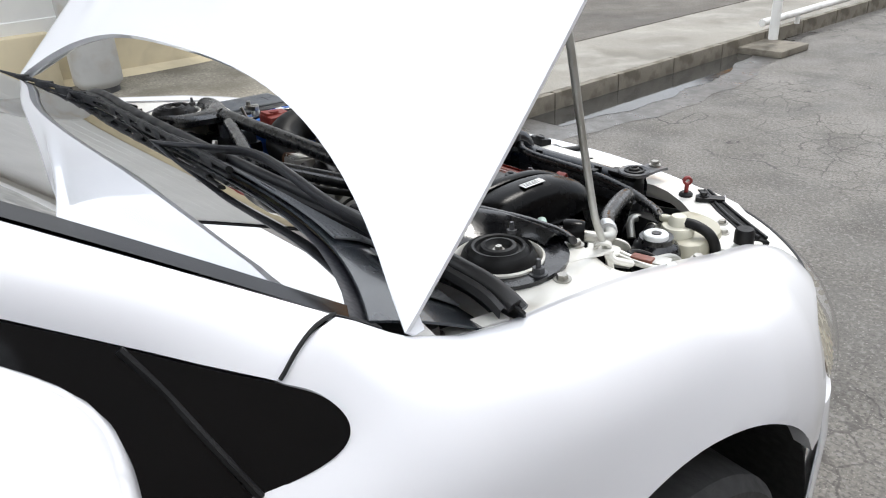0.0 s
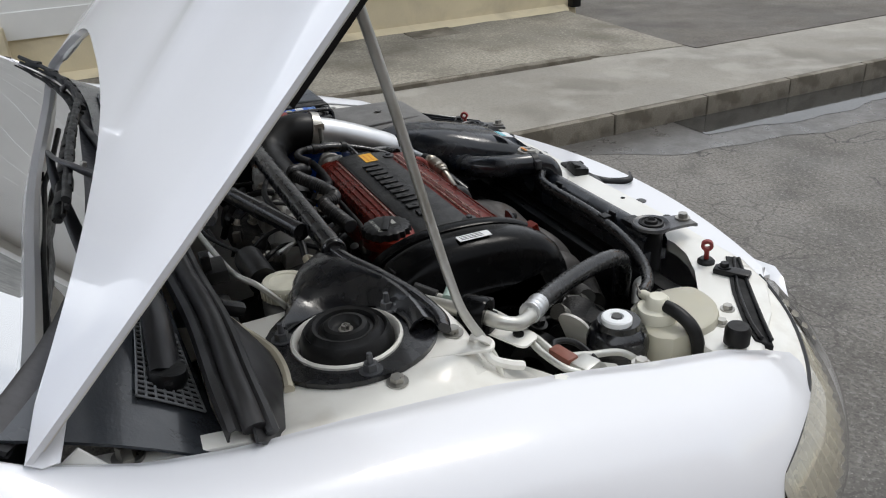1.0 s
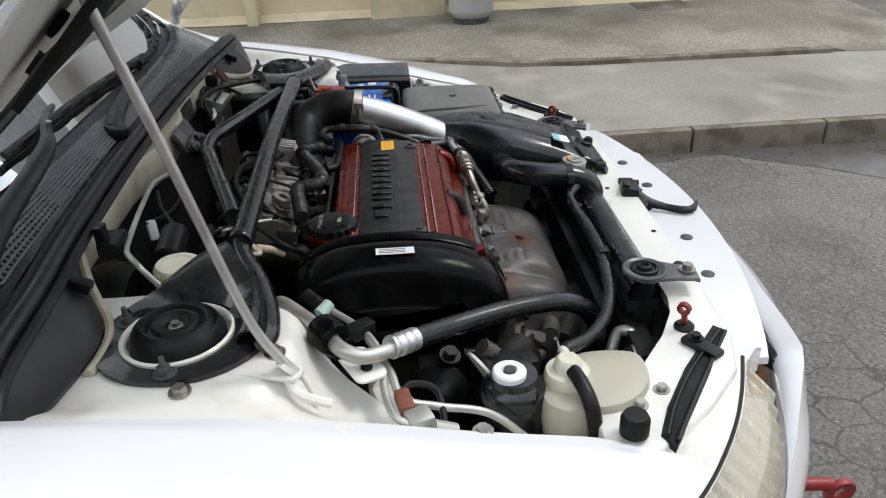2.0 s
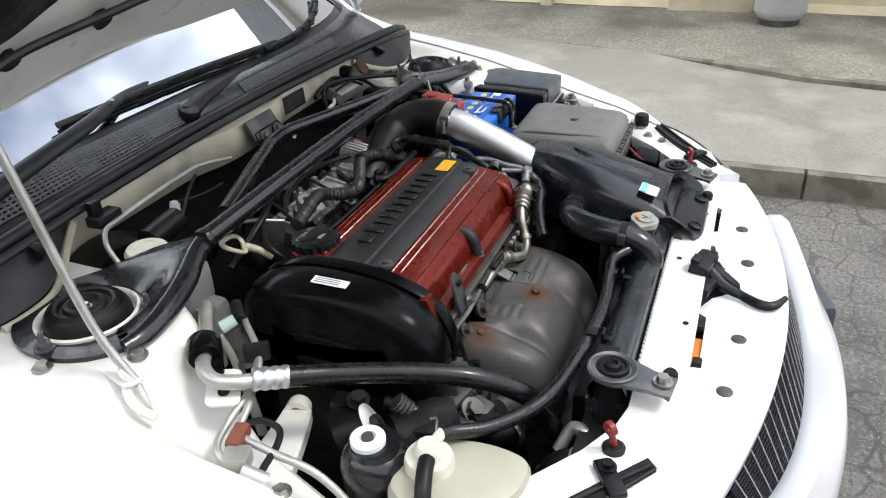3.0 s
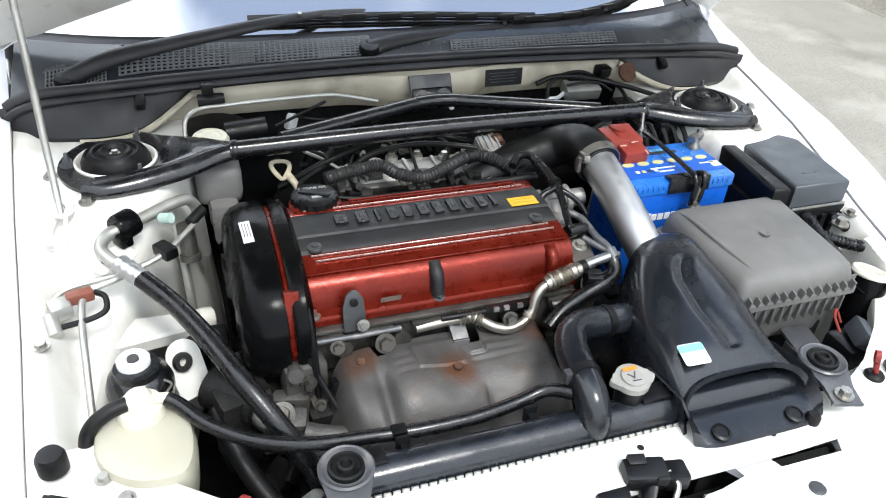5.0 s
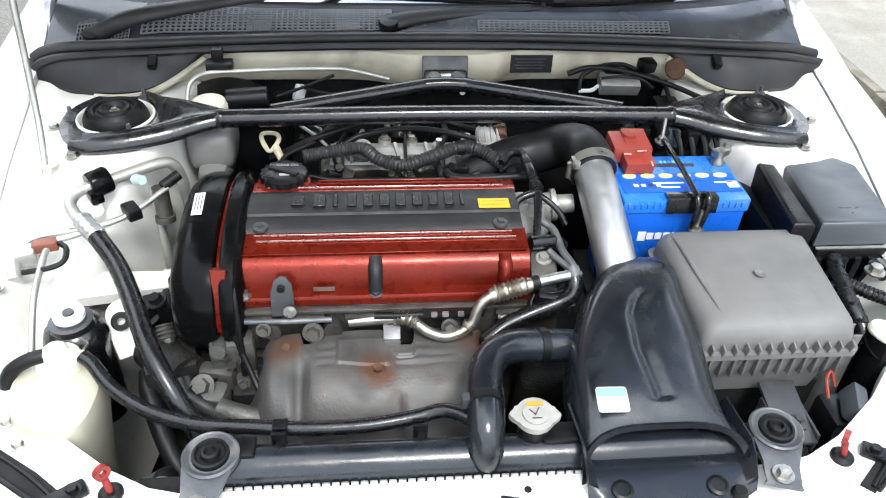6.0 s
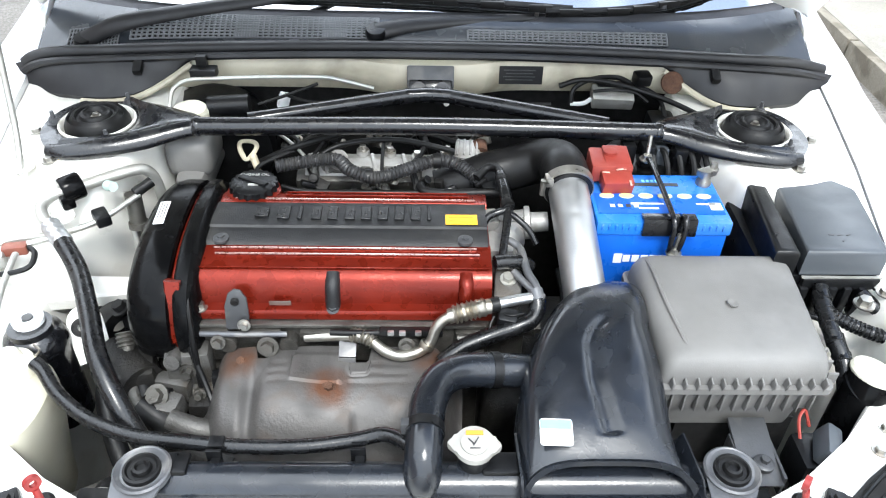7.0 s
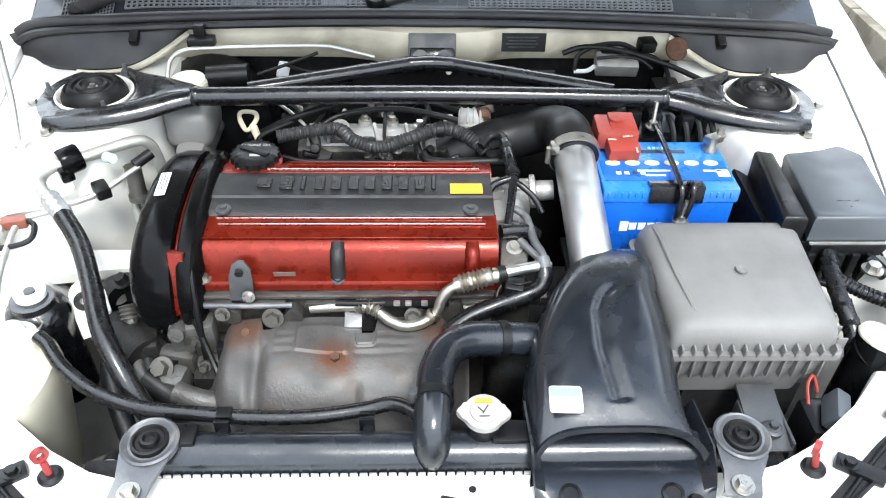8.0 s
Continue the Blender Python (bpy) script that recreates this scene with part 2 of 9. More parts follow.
CAPW = mat("pale_cap", (0.66, 0.64, 0.53), 0.45, var=0.08, scale=30, stain=(0.45, 0.42, 0.32, 0.4), stain_scale=20)
CAPDIRT = mat("dulled_cap_metal", (0.36, 0.35, 0.325), 0.45, metal=0.2, var=0.1, scale=40, stain=(0.30, 0.27, 0.22, 0.6), stain_scale=45)
TAN = mat("ivory_handle", (0.46, 0.41, 0.30), 0.5, var=0.12, scale=40, stain=(0.22, 0.19, 0.13, 0.6), stain_scale=60)
CONN = mat("faded_red_connector", (0.19, 0.060, 0.038), 0.5, var=0.15, scale=50)
PINRED = mat("red_hook", (0.24, 0.02, 0.018), 0.45, var=0.15, scale=50)
TYRE = mat("tyre_rubber", (0.022, 0.022, 0.022), 0.75, var=0.2, scale=14, bump=0.4, bscale=120)
LENS = mat("lamp_reflector", (0.80, 0.77, 0.68), 0.25, metal=0.35, var=0.1, scale=12)
AMBER = mat("amber_lamp", (0.55, 0.20, 0.05), 0.25, var=0.1, scale=12)
MESH = mat("grille_mesh", (0.022, 0.022, 0.034), 0.4, metal=0.4, var=0.2, scale=20)
DASH = mat("dashboard_grey", (0.10, 0.11, 0.12), 0.65, var=0.15, scale=6, bump=0.2, bscale=200)
SCREEN = glass("windscreen_glass", (0.38, 0.46, 0.46), 0.32)
DARKGLASS = mat("tinted_quarter_glass", (0.005, 0.0055, 0.006), 0.10, spec=0.25, var=0.1, scale=3, rough_var=0.02)
CLEAR = glass("lamp_lens", (0.93, 0.92, 0.88), 0.97)
ORANGEWALL = mat("orange_render", (0.62, 0.30, 0.10), 0.8, var=0.1, scale=1)
ASPHALT = mat("weathered_asphalt", (0.190, 0.176, 0.155), 0.78, var=0.32, scale=1.1, grain=0.65, gscale=75, bump=1.0, bscale=70, stain=(0.085, 0.079, 0.070, 0.8), stain_scale=2.2, stain_edge=(0.46, 0.64), rough_var=0.15)


def speckle(m, colour, scale, lo, hi, amount, detail=2.0):
    """Chips of a second colour scattered over a surface."""
    n, l = m.node_tree.nodes, m.node_tree.links
    b = n["Principled BSDF"]
    old = b.inputs["Base Color"].links[0].from_socket
    co, t, r, x = n.new("ShaderNodeTexCoord"), n.new("ShaderNodeTexNoise"), n.new("ShaderNodeMapRange"), n.new("ShaderNodeMix")
    t.inputs["Scale"].default_value, t.inputs["Detail"].default_value = scale, detail
    r.inputs[1].default_value, r.inputs[2].default_value, r.inputs[3].default_value, r.inputs[4].default_value = lo, hi, 0.0, amount
    x.data_type = "RGBA"
    x.inputs[7].default_value = (*colour, 1)
    l.new(co.outputs["Object"], t.inputs["Vector"])
    l.new(t.outputs[0], r.inputs[0])
    l.new(r.outputs[0], x.inputs[0])
    l.new(old, x.inputs[6])
    l.new(x.outputs[2], b.inputs["Base Color"])


def crazing(m, colour, scale, width, mask_scale, mask_lo, mask_hi):
    """A net of fine cracks in some patches of a surface."""
    n, l = m.node_tree.nodes, m.node_tree.links
    b = n["Principled BSDF"]
    old = b.inputs["Base Color"].links[0].from_socket
    co, warp, scl, add = n.new("ShaderNodeTexCoord"), n.new("ShaderNodeTexNoise"), n.new("ShaderNodeVectorMath"), n.new("ShaderNodeVectorMath")
    vor, gap, msk, cutm, mul, x = n.new("ShaderNodeTexVoronoi"), n.new("ShaderNodeMapRange"), n.new("ShaderNodeTexNoise"), n.new("ShaderNodeMapRange"), n.new("ShaderNodeMath"), n.new("ShaderNodeMix")
    warp.inputs["Scale"].default_value, scl.operation, mul.operation, x.data_type, vor.feature = scale * 1.7, "SCALE", "MULTIPLY", "RGBA", "DISTANCE_TO_EDGE"
    scl.inputs[3].default_value = 0.35 / scale
    vor.inputs["Scale"].default_value, msk.inputs["Scale"].default_value = scale, mask_scale
    gap.inputs[1].default_value, gap.inputs[2].default_value, gap.inputs[3].default_value, gap.inputs[4].default_value = width * 0.4, width, 0.75, 0.0
    cutm.inputs[1].default_value, cutm.inputs[2].default_value, cutm.inputs[3].default_value, cutm.inputs[4].default_value = mask_lo, mask_hi, 0.0, 1.0
    x.inputs[7].default_value = (*colour, 1)
    for a, c in ((co.outputs["Object"], warp.inputs["Vector"]), (warp.outputs[1], scl.inputs[0]), (co.outputs["Object"], add.inputs[0]), (scl.outputs[0], add.inputs[1]), (add.outputs[0], vor.inputs["Vector"]), (vor.outputs["Distance"], gap.inputs[0]),
                 (co.outputs["Object"], msk.inputs["Vector"]), (msk.outputs[0], cutm.inputs[0]), (gap.outputs[0], mul.inputs[0]), (cutm.outputs[0], mul.inputs[1]), (mul.outputs[0], x.inputs[0]), (old, x.inputs[6]), (x.outputs[2], b.inputs["Base Color"])):
        l.new(a, c)


# pale chips and wandering cracks in the street's surface
an, al = ASPHALT.node_tree.nodes, ASPHALT.node_tree.links
a_b = an["Principled BSDF"]
a_old = a_b.inputs["Base Color"].links[0].from_socket
a_co = an.new("ShaderNodeTexCoord")
a_warp, a_add, a_scl = an.new("ShaderNodeTexNoise"), an.new("ShaderNodeVectorMath"), an.new("ShaderNodeVectorMath")
a_warp.inputs["Scale"].default_value, a_warp.inputs["Detail"].default_value = 1.6, 5
a_scl.operation, a_scl.inputs[3].default_value = "SCALE", 1.5
al.new(a_co.outputs["Object"], a_warp.inputs["Vector"])
al.new(a_warp.outputs[1], a_scl.inputs[0])
al.new(a_co.outputs["Object"], a_add.inputs[0])
al.new(a_scl.outputs[0], a_add.inputs[1])
a_vor = an.new("ShaderNodeTexVoronoi")
a_vor.feature = "DISTANCE_TO_EDGE"
a_vor.inputs["Scale"].default_value = 0.55
al.new(a_add.outputs[0], a_vor.inputs["Vector"])
a_gap, a_cut, a_fac = an.new("ShaderNodeMapRange"), an.new("ShaderNodeMapRange"), an.new("ShaderNodeMath")
a_gap.inputs[1].default_value, a_gap.inputs[2].default_value, a_gap.inputs[3].default_value, a_gap.inputs[4].default_value = 0.0015, 0.006, 0.8, 0.0
a_cut.inputs[1].default_value, a_cut.inputs[2].default_value, a_cut.inputs[3].default_value, a_cut.inputs[4].default_value = 0.48, 0.56, 0.0, 1.0
a_fac.operation = "MULTIPLY"
al.new(a_vor.outputs["Distance"], a_gap.inputs[0])
al.new(a_warp.outputs[0], a_cut.inputs[0])
al.new(a_gap.outputs[0], a_fac.inputs[0])
al.new(a_cut.outputs[0], a_fac.inputs[1])
a_chip, a_cr = an.new("ShaderNodeTexNoise"), an.new("ShaderNodeMapRange")
a_chip.inputs["Scale"].default_value, a_chip.inputs["Detail"].default_value = 48, 6
a_cr.inputs[1].default_value, a_cr.inputs[2].default_value, a_cr.inputs[3].default_value, a_cr.inputs[4].default_value = 0.52, 0.72, 0.0, 0.55
al.new(a_co.outputs["Object"], a_chip.inputs["Vector"])
al.new(a_chip.outputs[0], a_cr.inputs[0])
a_m1, a_m2 = an.new("ShaderNodeMix"), an.new("ShaderNodeMix")
a_m1.data_type = a_m2.data_type = "RGBA"
a_m1.inputs[7].default_value = (0.26, 0.25, 0.235, 1)
a_m2.inputs[7].default_value = (0.022, 0.021, 0.020, 1)
al.new(a_cr.outputs[0], a_m1.inputs[0])
al.new(a_old, a_m1.inputs[6])
al.new(a_fac.outputs[0], a_m2.inputs[0])
al.new(a_m1.outputs[2], a_m2.inputs[6])
al.new(a_m2.outputs[2], a_b.inputs["Base Color"])
crazing(ASPHALT, (0.050, 0.046, 0.040), 7.0, 0.035, 0.6, 0.44, 0.56)
speckle(ASPHALT, (0.060, 0.056, 0.050), 95, 0.56, 0.64, 0.7)
speckle(ASPHALT, (0.36, 0.34, 0.30), 130, 0.62, 0.70, 0.6)
DAMP = mat("damp_asphalt", (0.105, 0.099, 0.090), 0.36, var=0.25, scale=3, grain=0.5, gscale=62, bump=0.35, bscale=60, rough_var=0.16)
CONCRETE = mat("pavement_concrete", (0.285, 0.266, 0.228), 0.82, var=0.14, scale=1.2, grain=0.4, gscale=140, bump=0.5, bscale=130, stain=(0.155, 0.142, 0.118, 0.7), stain_scale=1.5)
KERB = mat("kerb_concrete", (0.225, 0.200, 0.158), 0.85, var=0.2, scale=4, grain=0.4, gscale=140, bump=0.6, bscale=110, stain=(0.10, 0.09, 0.07, 0.75), stain_scale=3.5)
VERGE = mat("exposed_aggregate", (0.285, 0.262, 0.212), 0.88, var=0.25, scale=1.6, grain=0.6, gscale=55, bump=0.8, bscale=60, stain=(0.150, 0.138, 0.110, 0.7), stain_scale=1.4)
speckle(VERGE, (0.42, 0.39, 0.33), 42, 0.60, 0.69, 0.45)
speckle(VERGE, (0.105, 0.092, 0.068), 2.0, 0.50, 0.66, 0.72, 7.0)
speckle(CONCRETE, (0.16, 0.148, 0.125), 60, 0.56, 0.68, 0.45, 4.0)
speckle(CONCRETE, (0.38, 0.36, 0.315), 3.1, 0.52, 0.68, 0.5, 7.0)
speckle(KERB, (0.085, 0.072, 0.050), 7.0, 0.50, 0.62, 0.75, 6.0)
PLASTER = mat("cream_plaster", (0.62, 0.54, 0.37), 0.85, var=0.08, scale=2.5, bump=0.5, bscale=60, stain=(0.38, 0.33, 0.24, 0.6), stain_scale=2.6)
SIDING = mat("white_weatherboard", (0.72, 0.72, 0.70), 0.55, var=0.05, scale=3, bump=0.1, bscale=50)
GASGREY = mat("grey_cylinder_paint", (0.40, 0.40, 0.385), 0.42, var=0.08, scale=5, stain=(0.30, 0.24, 0.17, 0.4), stain_scale=7)
BRICKWALL = mat("dark_brick", (0.20, 0.15, 0.12), 0.85, var=0.2, scale=3)
DRIVE = mat("dark_driveway_asphalt", (0.118, 0.104, 0.086), 0.8, var=0.25, scale=1.3, grain=0.6, gscale=70, bump=0.8, bscale=70, stain=(0.06, 0.054, 0.046, 0.7), stain_scale=1.6)
ROOF = mat("unseen_dark_roof", (0.055, 0.060, 0.058), 0.6, var=0.15, scale=2)
POST = mat("white_post_paint", (0.70, 0.69, 0.66), 0.5, var=0.08, scale=6, stain=(0.42, 0.40, 0.36, 0.5), stain_scale=5)
WATER = mat("gutter_water", (0.040, 0.039, 0.036), 0.05, var=0.3, scale=6, spec=0.5, rough_var=0.045)


# ---- building helpers ----
def bm_new():
    return bmesh.new()


def finish(name, bm, material, smooth=True, angle=38):
    bmesh.ops.recalc_face_normals(bm, faces=bm.faces)
    me = bpy.data.meshes.new(name)
    if smooth:
        lim = radians(angle)
        for e in bm.edges:
            e.smooth = len(e.link_faces) == 2 and e.calc_face_angle(0.0) < lim
        for f in bm.faces:
            f.smooth = True
    bm.to_mesh(me)
    bm.free()
    me.materials.append(material)
    return me


def part(name, bm, material, parent=None, label="", smooth=True):
    ob = new(name, finish(name, bm, material, smooth))
    if parent is not None:
        ob.parent = parent
    if label:
        tagged(ob, label)
    return ob


def thing(name, label, category, group="", kind=""):
    return tagged(new(name), label, category, group, kind)


def box(bm, c, s, rot=(0, 0, 0), bevel=0.0, seg=2, taper=(1, 1)):
    """A box about c with full sizes s; taper narrows its top."""
    r = bmesh.ops.create_cube(bm, size=1.0)
    vs = r["verts"]
    for v in vs:
        k = taper if v.co.z > 0 else (1, 1)
        v.co = Vector((v.co.x * s[0] * k[0], v.co.y * s[1] * k[1], v.co.z * s[2]))
    bmesh.ops.transform(bm, matrix=pose(*c, *rot), verts=vs)
    if bevel:
        es = list({e for v in vs for e in v.link_edges})
        bmesh.ops.bevel(bm, geom=es, offset=bevel, segments=seg, affect="EDGES", profile=0.6)
    return bm


def cyl(bm, p, q, r0, r1=None, seg=20, cap=True):
    p, q = Vector(p), Vector(q)
    d = q - p
    m = Matrix.Translation((p + q) / 2) @ d.to_track_quat("Z", "Y").to_matrix().to_4x4()
    bmesh.ops.create_cone(bm, cap_ends=cap, segments=seg, radius1=r0, radius2=r0 if r1 is None else r1, depth=d.length, matrix=m)
    return bm


def lathe(bm, profile, base, axis=(0, 0, 1), seg=28):
    """Turns (radius, height) pairs about an axis through base."""
    m = Matrix.Translation(base) @ Vector(axis).to_track_quat("Z", "Y").to_matrix().to_4x4()
    rings = []
    for r, h in profile:
        if r < 1e-5:
            rings.append([bm.verts.new(m @ Vector((0, 0, h)))])
        else:
            rings.append([bm.verts.new(m @ Vector((r * math.cos(2 * math.pi * k / seg), r * math.sin(2 * math.pi * k / seg), h))) for k in range(seg)])
    bridge(bm, rings, True)
    return bm


def bridge(bm, rings, closed):
    for a, b in zip(rings, rings[1:]):
        n = max(len(a), len(b))
        for k in range(n if closed else n - 1):
            q = [a[k % len(a)], a[(k + 1) % len(a)], b[(k + 1) % len(b)], b[k % len(b)]]
            q = list(dict.fromkeys(q))
            if len(q) > 2:
                try:
                    bm.faces.new(q)
                except ValueError:
                    pass


def curve_pts(pts, steps=8):
    """A smooth line through the points (Catmull-Rom)."""
    p = [Vector(v) for v in pts]
    if len(p) < 3:
        return p
    p = [2 * p[0] - p[1], *p, 2 * p[-1] - p[-2]]
    out = []
    for a, b, c, d in zip(p, p[1:], p[2:], p[3:]):
        for k in range(steps):
            t = k / steps
            out.append(0.5 * (2 * b + (c - a) * t + (2 * a - 5 * b + 4 * c - d) * t * t + (3 * b - a - 3 * c + d) * t ** 3))
    return out + [p[-2]]


def tube(bm, pts, r, seg=12, steps=8, rib=0.0, pitch=0.006, flat=1.0, cap=True):
    """A hose along the points; r may be a list along its length; rib makes it corrugated."""
    line = curve_pts(pts, steps)
    if rib:
        fine, acc = [line[0]], 0.0
        for a, b in zip(line, line[1:]):
            n = max(1, int((b - a).length / (pitch / 4)))
            fine += [a.lerp(b, (k + 1) / n) for k in range(n)]
        line = fine
    side, rings, run = None, [], 0.0
    for i, c in enumerate(line):
        d = (line[min(i + 1, len(line) - 1)] - line[max(i - 1, 0)]).normalized()
        if side is None:
            side = d.orthogonal().normalized()
        side = (side - d * side.dot(d)).normalized()
        up = d.cross(side)
        if i:
            run += (c - line[i - 1]).length
        t = i / max(1, len(line) - 1)
        rr = r if not isinstance(r, (list, tuple)) else float(np.interp(t, np.linspace(0, 1, len(r)), r))
        rr *= 1 + rib * math.sin(2 * math.pi * run / pitch)
        rings.append([bm.verts.new(c + side * rr * math.cos(2 * math.pi * k / seg) + up * rr * flat * math.sin(2 * math.pi * k / seg)) for k in range(seg)])
    bridge(bm, rings, True)
    if cap:
        bm.faces.new(rings[0][::-1])
        bm.faces.new(rings[-1])
    return bm


def slab(bm, outline, z0, z1, bevel=0.0, seg=2, m=None):
    """A plate with that outline (x, y) between two heights, or turned by m."""
    lo = [bm.verts.new((x, y, z0)) for x, y in outline]
    hi = [bm.verts.new((x, y, z1)) for x, y in outline]
    fs = [bm.faces.new(lo[::-1]), bm.faces.new(hi)]
    n = len(lo)
    for k in range(n):
        fs.append(bm.faces.new((lo[k], lo[(k + 1) % n], hi[(k + 1) % n], hi[k])))
    if bevel:
        es = [e for e in fs[1].edges]
        bmesh.ops.bevel(bm, geom=es, offset=bevel, segments=seg, affect="EDGES", profile=0.6)
    if m is not None:
        bmesh.ops.transform(bm, matrix=m, verts=list({v for v in bm.verts if v.is_valid}))
    return bm


def sheet(bm, rows, thick=0.0, closed=False):
    """A skin over rows of points, with thickness inwards."""
    vs = [[bm.verts.new(p) for p in row] for row in rows]
    bridge(bm, vs, closed)
    if thick:
        bmesh.ops.recalc_face_normals(bm, faces=bm.faces)
        bmesh.ops.solidify(bm, geom=list(bm.faces), thickness=thick)
    return bm


def bolt(bm, c, r=0.006, h=0.006, axis=(0, 0, 1), washer=True):
    a = Vector(axis).normalized()
    c = Vector(c)
    if washer:
        cyl(bm, c, c + a * h * 0.3, r * 1.5, seg=16)
    cyl(bm, c + a * h * 0.3, c + a * h * 1.3, r, r * 0.92, seg=6)
    return bm


def arc(c, r, a0, a1, n):
    return [(c[0] + r * math.cos(radians(a0 + (a1 - a0) * k / n)), c[1] + r * math.sin(radians(a0 + (a1 - a0) * k / n))) for k in range(n + 1)]


def rounded(x0, y0, x1, y1, r, n=5):
    return arc((x1 - r, y1 - r), r, 0, 90, n) + arc((x0 + r, y1 - r), r, 90, 180, n) + arc((x0 + r, y0 + r), r, 180, 270, n) + arc((x1 - r, y0 + r), r, 270, 360, n)


def lerp_table(table, v):
    """Interpolates rows (key, a, b, ...) at v."""
    keys = [row[0] for row in table]
    return [float(np.interp(v, keys, [row[k] for row in table])) for k in range(1, len(table[0]))]


def smooth(a, b, v):
    t = min(1.0, max(0.0, (v - a) / (b - a)))
    return t * t * (3 - 2 * t)

# ---- the street ----
bm = bm_new()
for q in ([(-400, -400), (2.0, -400), (2.0, 400), (-400, 400)],):
    bm.faces.new([bm.verts.new((x, y, 0)) for x, y in q])
tagged(part("road", bm, ASPHALT, smooth=False), "weathered grey asphalt street with patches and cracks", "road", kind="structure")

# footpath: one slab to the house, and a narrower run past the driveway
bm = bm_new()
for q in ([(2.052, -3.75, 0.115), (2.052, 60, 0.115), (5.0, 60, 0.128), (5.0, -3.75, 0.128)], [(2.052, -60, 0.115), (2.052, -3.75, 0.115), (2.99, -3.75, 0.119), (2.99, -60, 0.119)]):
    a = [bm.verts.new(p) for p in q]
    b = [bm.verts.new((x, y, -0.1)) for x, y, z in q]
    bm.faces.new(a)
    bm.faces.new(b[::-1])
    for k in range(4):
        bm.faces.new((a[k], a[(k + 1) % 4], b[(k + 1) % 4], b[k]))
pavement = tagged(part("pavement", bm, CONCRETE, smooth=False), "stained grey concrete footpath beside the kerb", "pavement", kind="structure")

# rough verge that climbs to the house, with a worn lip that ends short of the driveway
VERGE_FRONT = [(-3.74, 3.08), (-2.98, 3.16), (-1.4, 3.20), (-1.0, 3.26), (-0.6, 3.42), (-0.2, 3.62), (0.5, 3.74), (2.4, 3.86), (60, 3.86)]


def verge_front(y):
    return lerp_table(VERGE_FRONT, y)[0]


bm = bm_new()
rows = []
for y in [*np.linspace(-3.74, -0.1, 50), *np.linspace(0.0, 6.0, 40), 12, 60]:
    x0 = verge_front(y)
    step = 0.030 * smooth(-3.05, -2.95, y) * smooth(-0.1, -0.7, y)
    rows.append([(x0 + 0.02, y, 0.100)] + [(x0 + 0.02 + (4.80 - x0) * u, y, 0.124 + step + (0.066 - step) * u + 0.004 * noise.noise((x0 * 3 + u * 9, y * 2.3, 0))) for u in (0, 0.08, 0.2, 0.35, 0.5, 0.65, 0.8, 0.9, 1.0)])
sheet(bm, rows)
tagged(part("verge", bm, VERGE), "rough exposed aggregate concrete strip before the house", "ground", kind="structure")
bm = bm_new()
rows = []
for y in np.linspace(-2.96, -0.22, 60):
    x0, h = verge_front(y), 0.152 + 0.004 * noise.noise((y * 4, 3, 0)) - 0.028 * smooth(-0.7, -0.22, y)
    rows.append([(x0 - 0.006, y, 0.10), (x0 - 0.004, y, h - 0.006), (x0 + 0.008, y, h + 0.002), (x0 + 0.045, y, h + 0.003), (x0 + 0.055, y, 0.12)])
sheet(bm, rows)
tagged(part("edging_lip", bm, KERB), "low worn concrete edging along the verge", "edging", kind="structure")
bm = bm_new()
rows = []
for y in np.linspace(-3.78, 6.0, 70):
    w = 0.10 + 0.05 * noise.noise((y * 1.7, 0, 5))
    rows.append([(4.74 - w, y, 0.184), (4.74 - w * 0.5, y, 0.200), (4.748, y, 0.226), (4.76, y, 0.226)])
sheet(bm, rows)
tagged(part("wall_fillet", bm, PLASTER), "pale cement fillet at the foot of the house wall", "trim", kind="structure")
bm = bm_new()
box(bm, (202.99, -203.95, 0.025), (400, 400.4, 0.2))
tagged(part("driveway", bm, DRIVE, smooth=False), "dark asphalt driveway beside the house", "ground", kind="structure")
bm = bm_new()
box(bm, (204.75, 0, -0.1), (400, 800, 0.2))
tagged(part("ground", bm, VERGE, smooth=False), "ground behind the house", "ground", kind="structure")

# kerb stones, each its own piece, flush with the footpath
kerb = tagged(new("kerb"), "row of worn concrete kerb stones with dark joints", "kerb", kind="structure")
kerb_meshes = []
for v in range(3):
    bm = bm_new()
    box(bm, (0.026, 0, -0.002), (0.052, 0.638, 0.234), bevel=0.006)
    bmesh.ops.subdivide_edges(bm, edges=[e for e in bm.edges if abs(e.verts[0].co.y - e.verts[1].co.y) > 0.3], cuts=9)
    for vert in bm.verts:
        if vert.co.x < 0.02 and abs(vert.co.y) < 0.315:
            vert.co.x += 0.006 * noise.noise((vert.co.y * 9, vert.co.z * 9, v * 7.0))
    kerb_meshes.append(finish("kerb_stone", bm, KERB))
for k in range(-14, 12):
    o = new("kerb_stone", kerb_meshes[k % 3])
    o.parent = kerb
    o.matrix_basis = pose(2.0 + random.uniform(-0.003, 0.003), -2.31 + 0.65 * (k + 0.5), random.uniform(-0.002, 0.001), 0, 0, random.uniform(-0.3, 0.3))

# shallow water along the gutter, in a damp margin
GUTTER = [(-6.3, 1.97), (-6.0, 1.93), (-5.6, 1.84), (-5.1, 1.69), (-4.3, 1.52), (-3.7, 1.45), (-3.3, 1.49), (-2.7, 1.55), (-2.4, 1.63), (-2.0, 1.86), (-1.8, 1.97), (-1.2, 1.985)]


def gutter_edge(y, out):
    return lerp_table(GUTTER, y)[0] - out + 0.022 * math.sin(y * 6.1) + 0.014 * math.sin(y * 14.3 + 1) + 0.010 * noise.noise((y * 19, 0, 0))


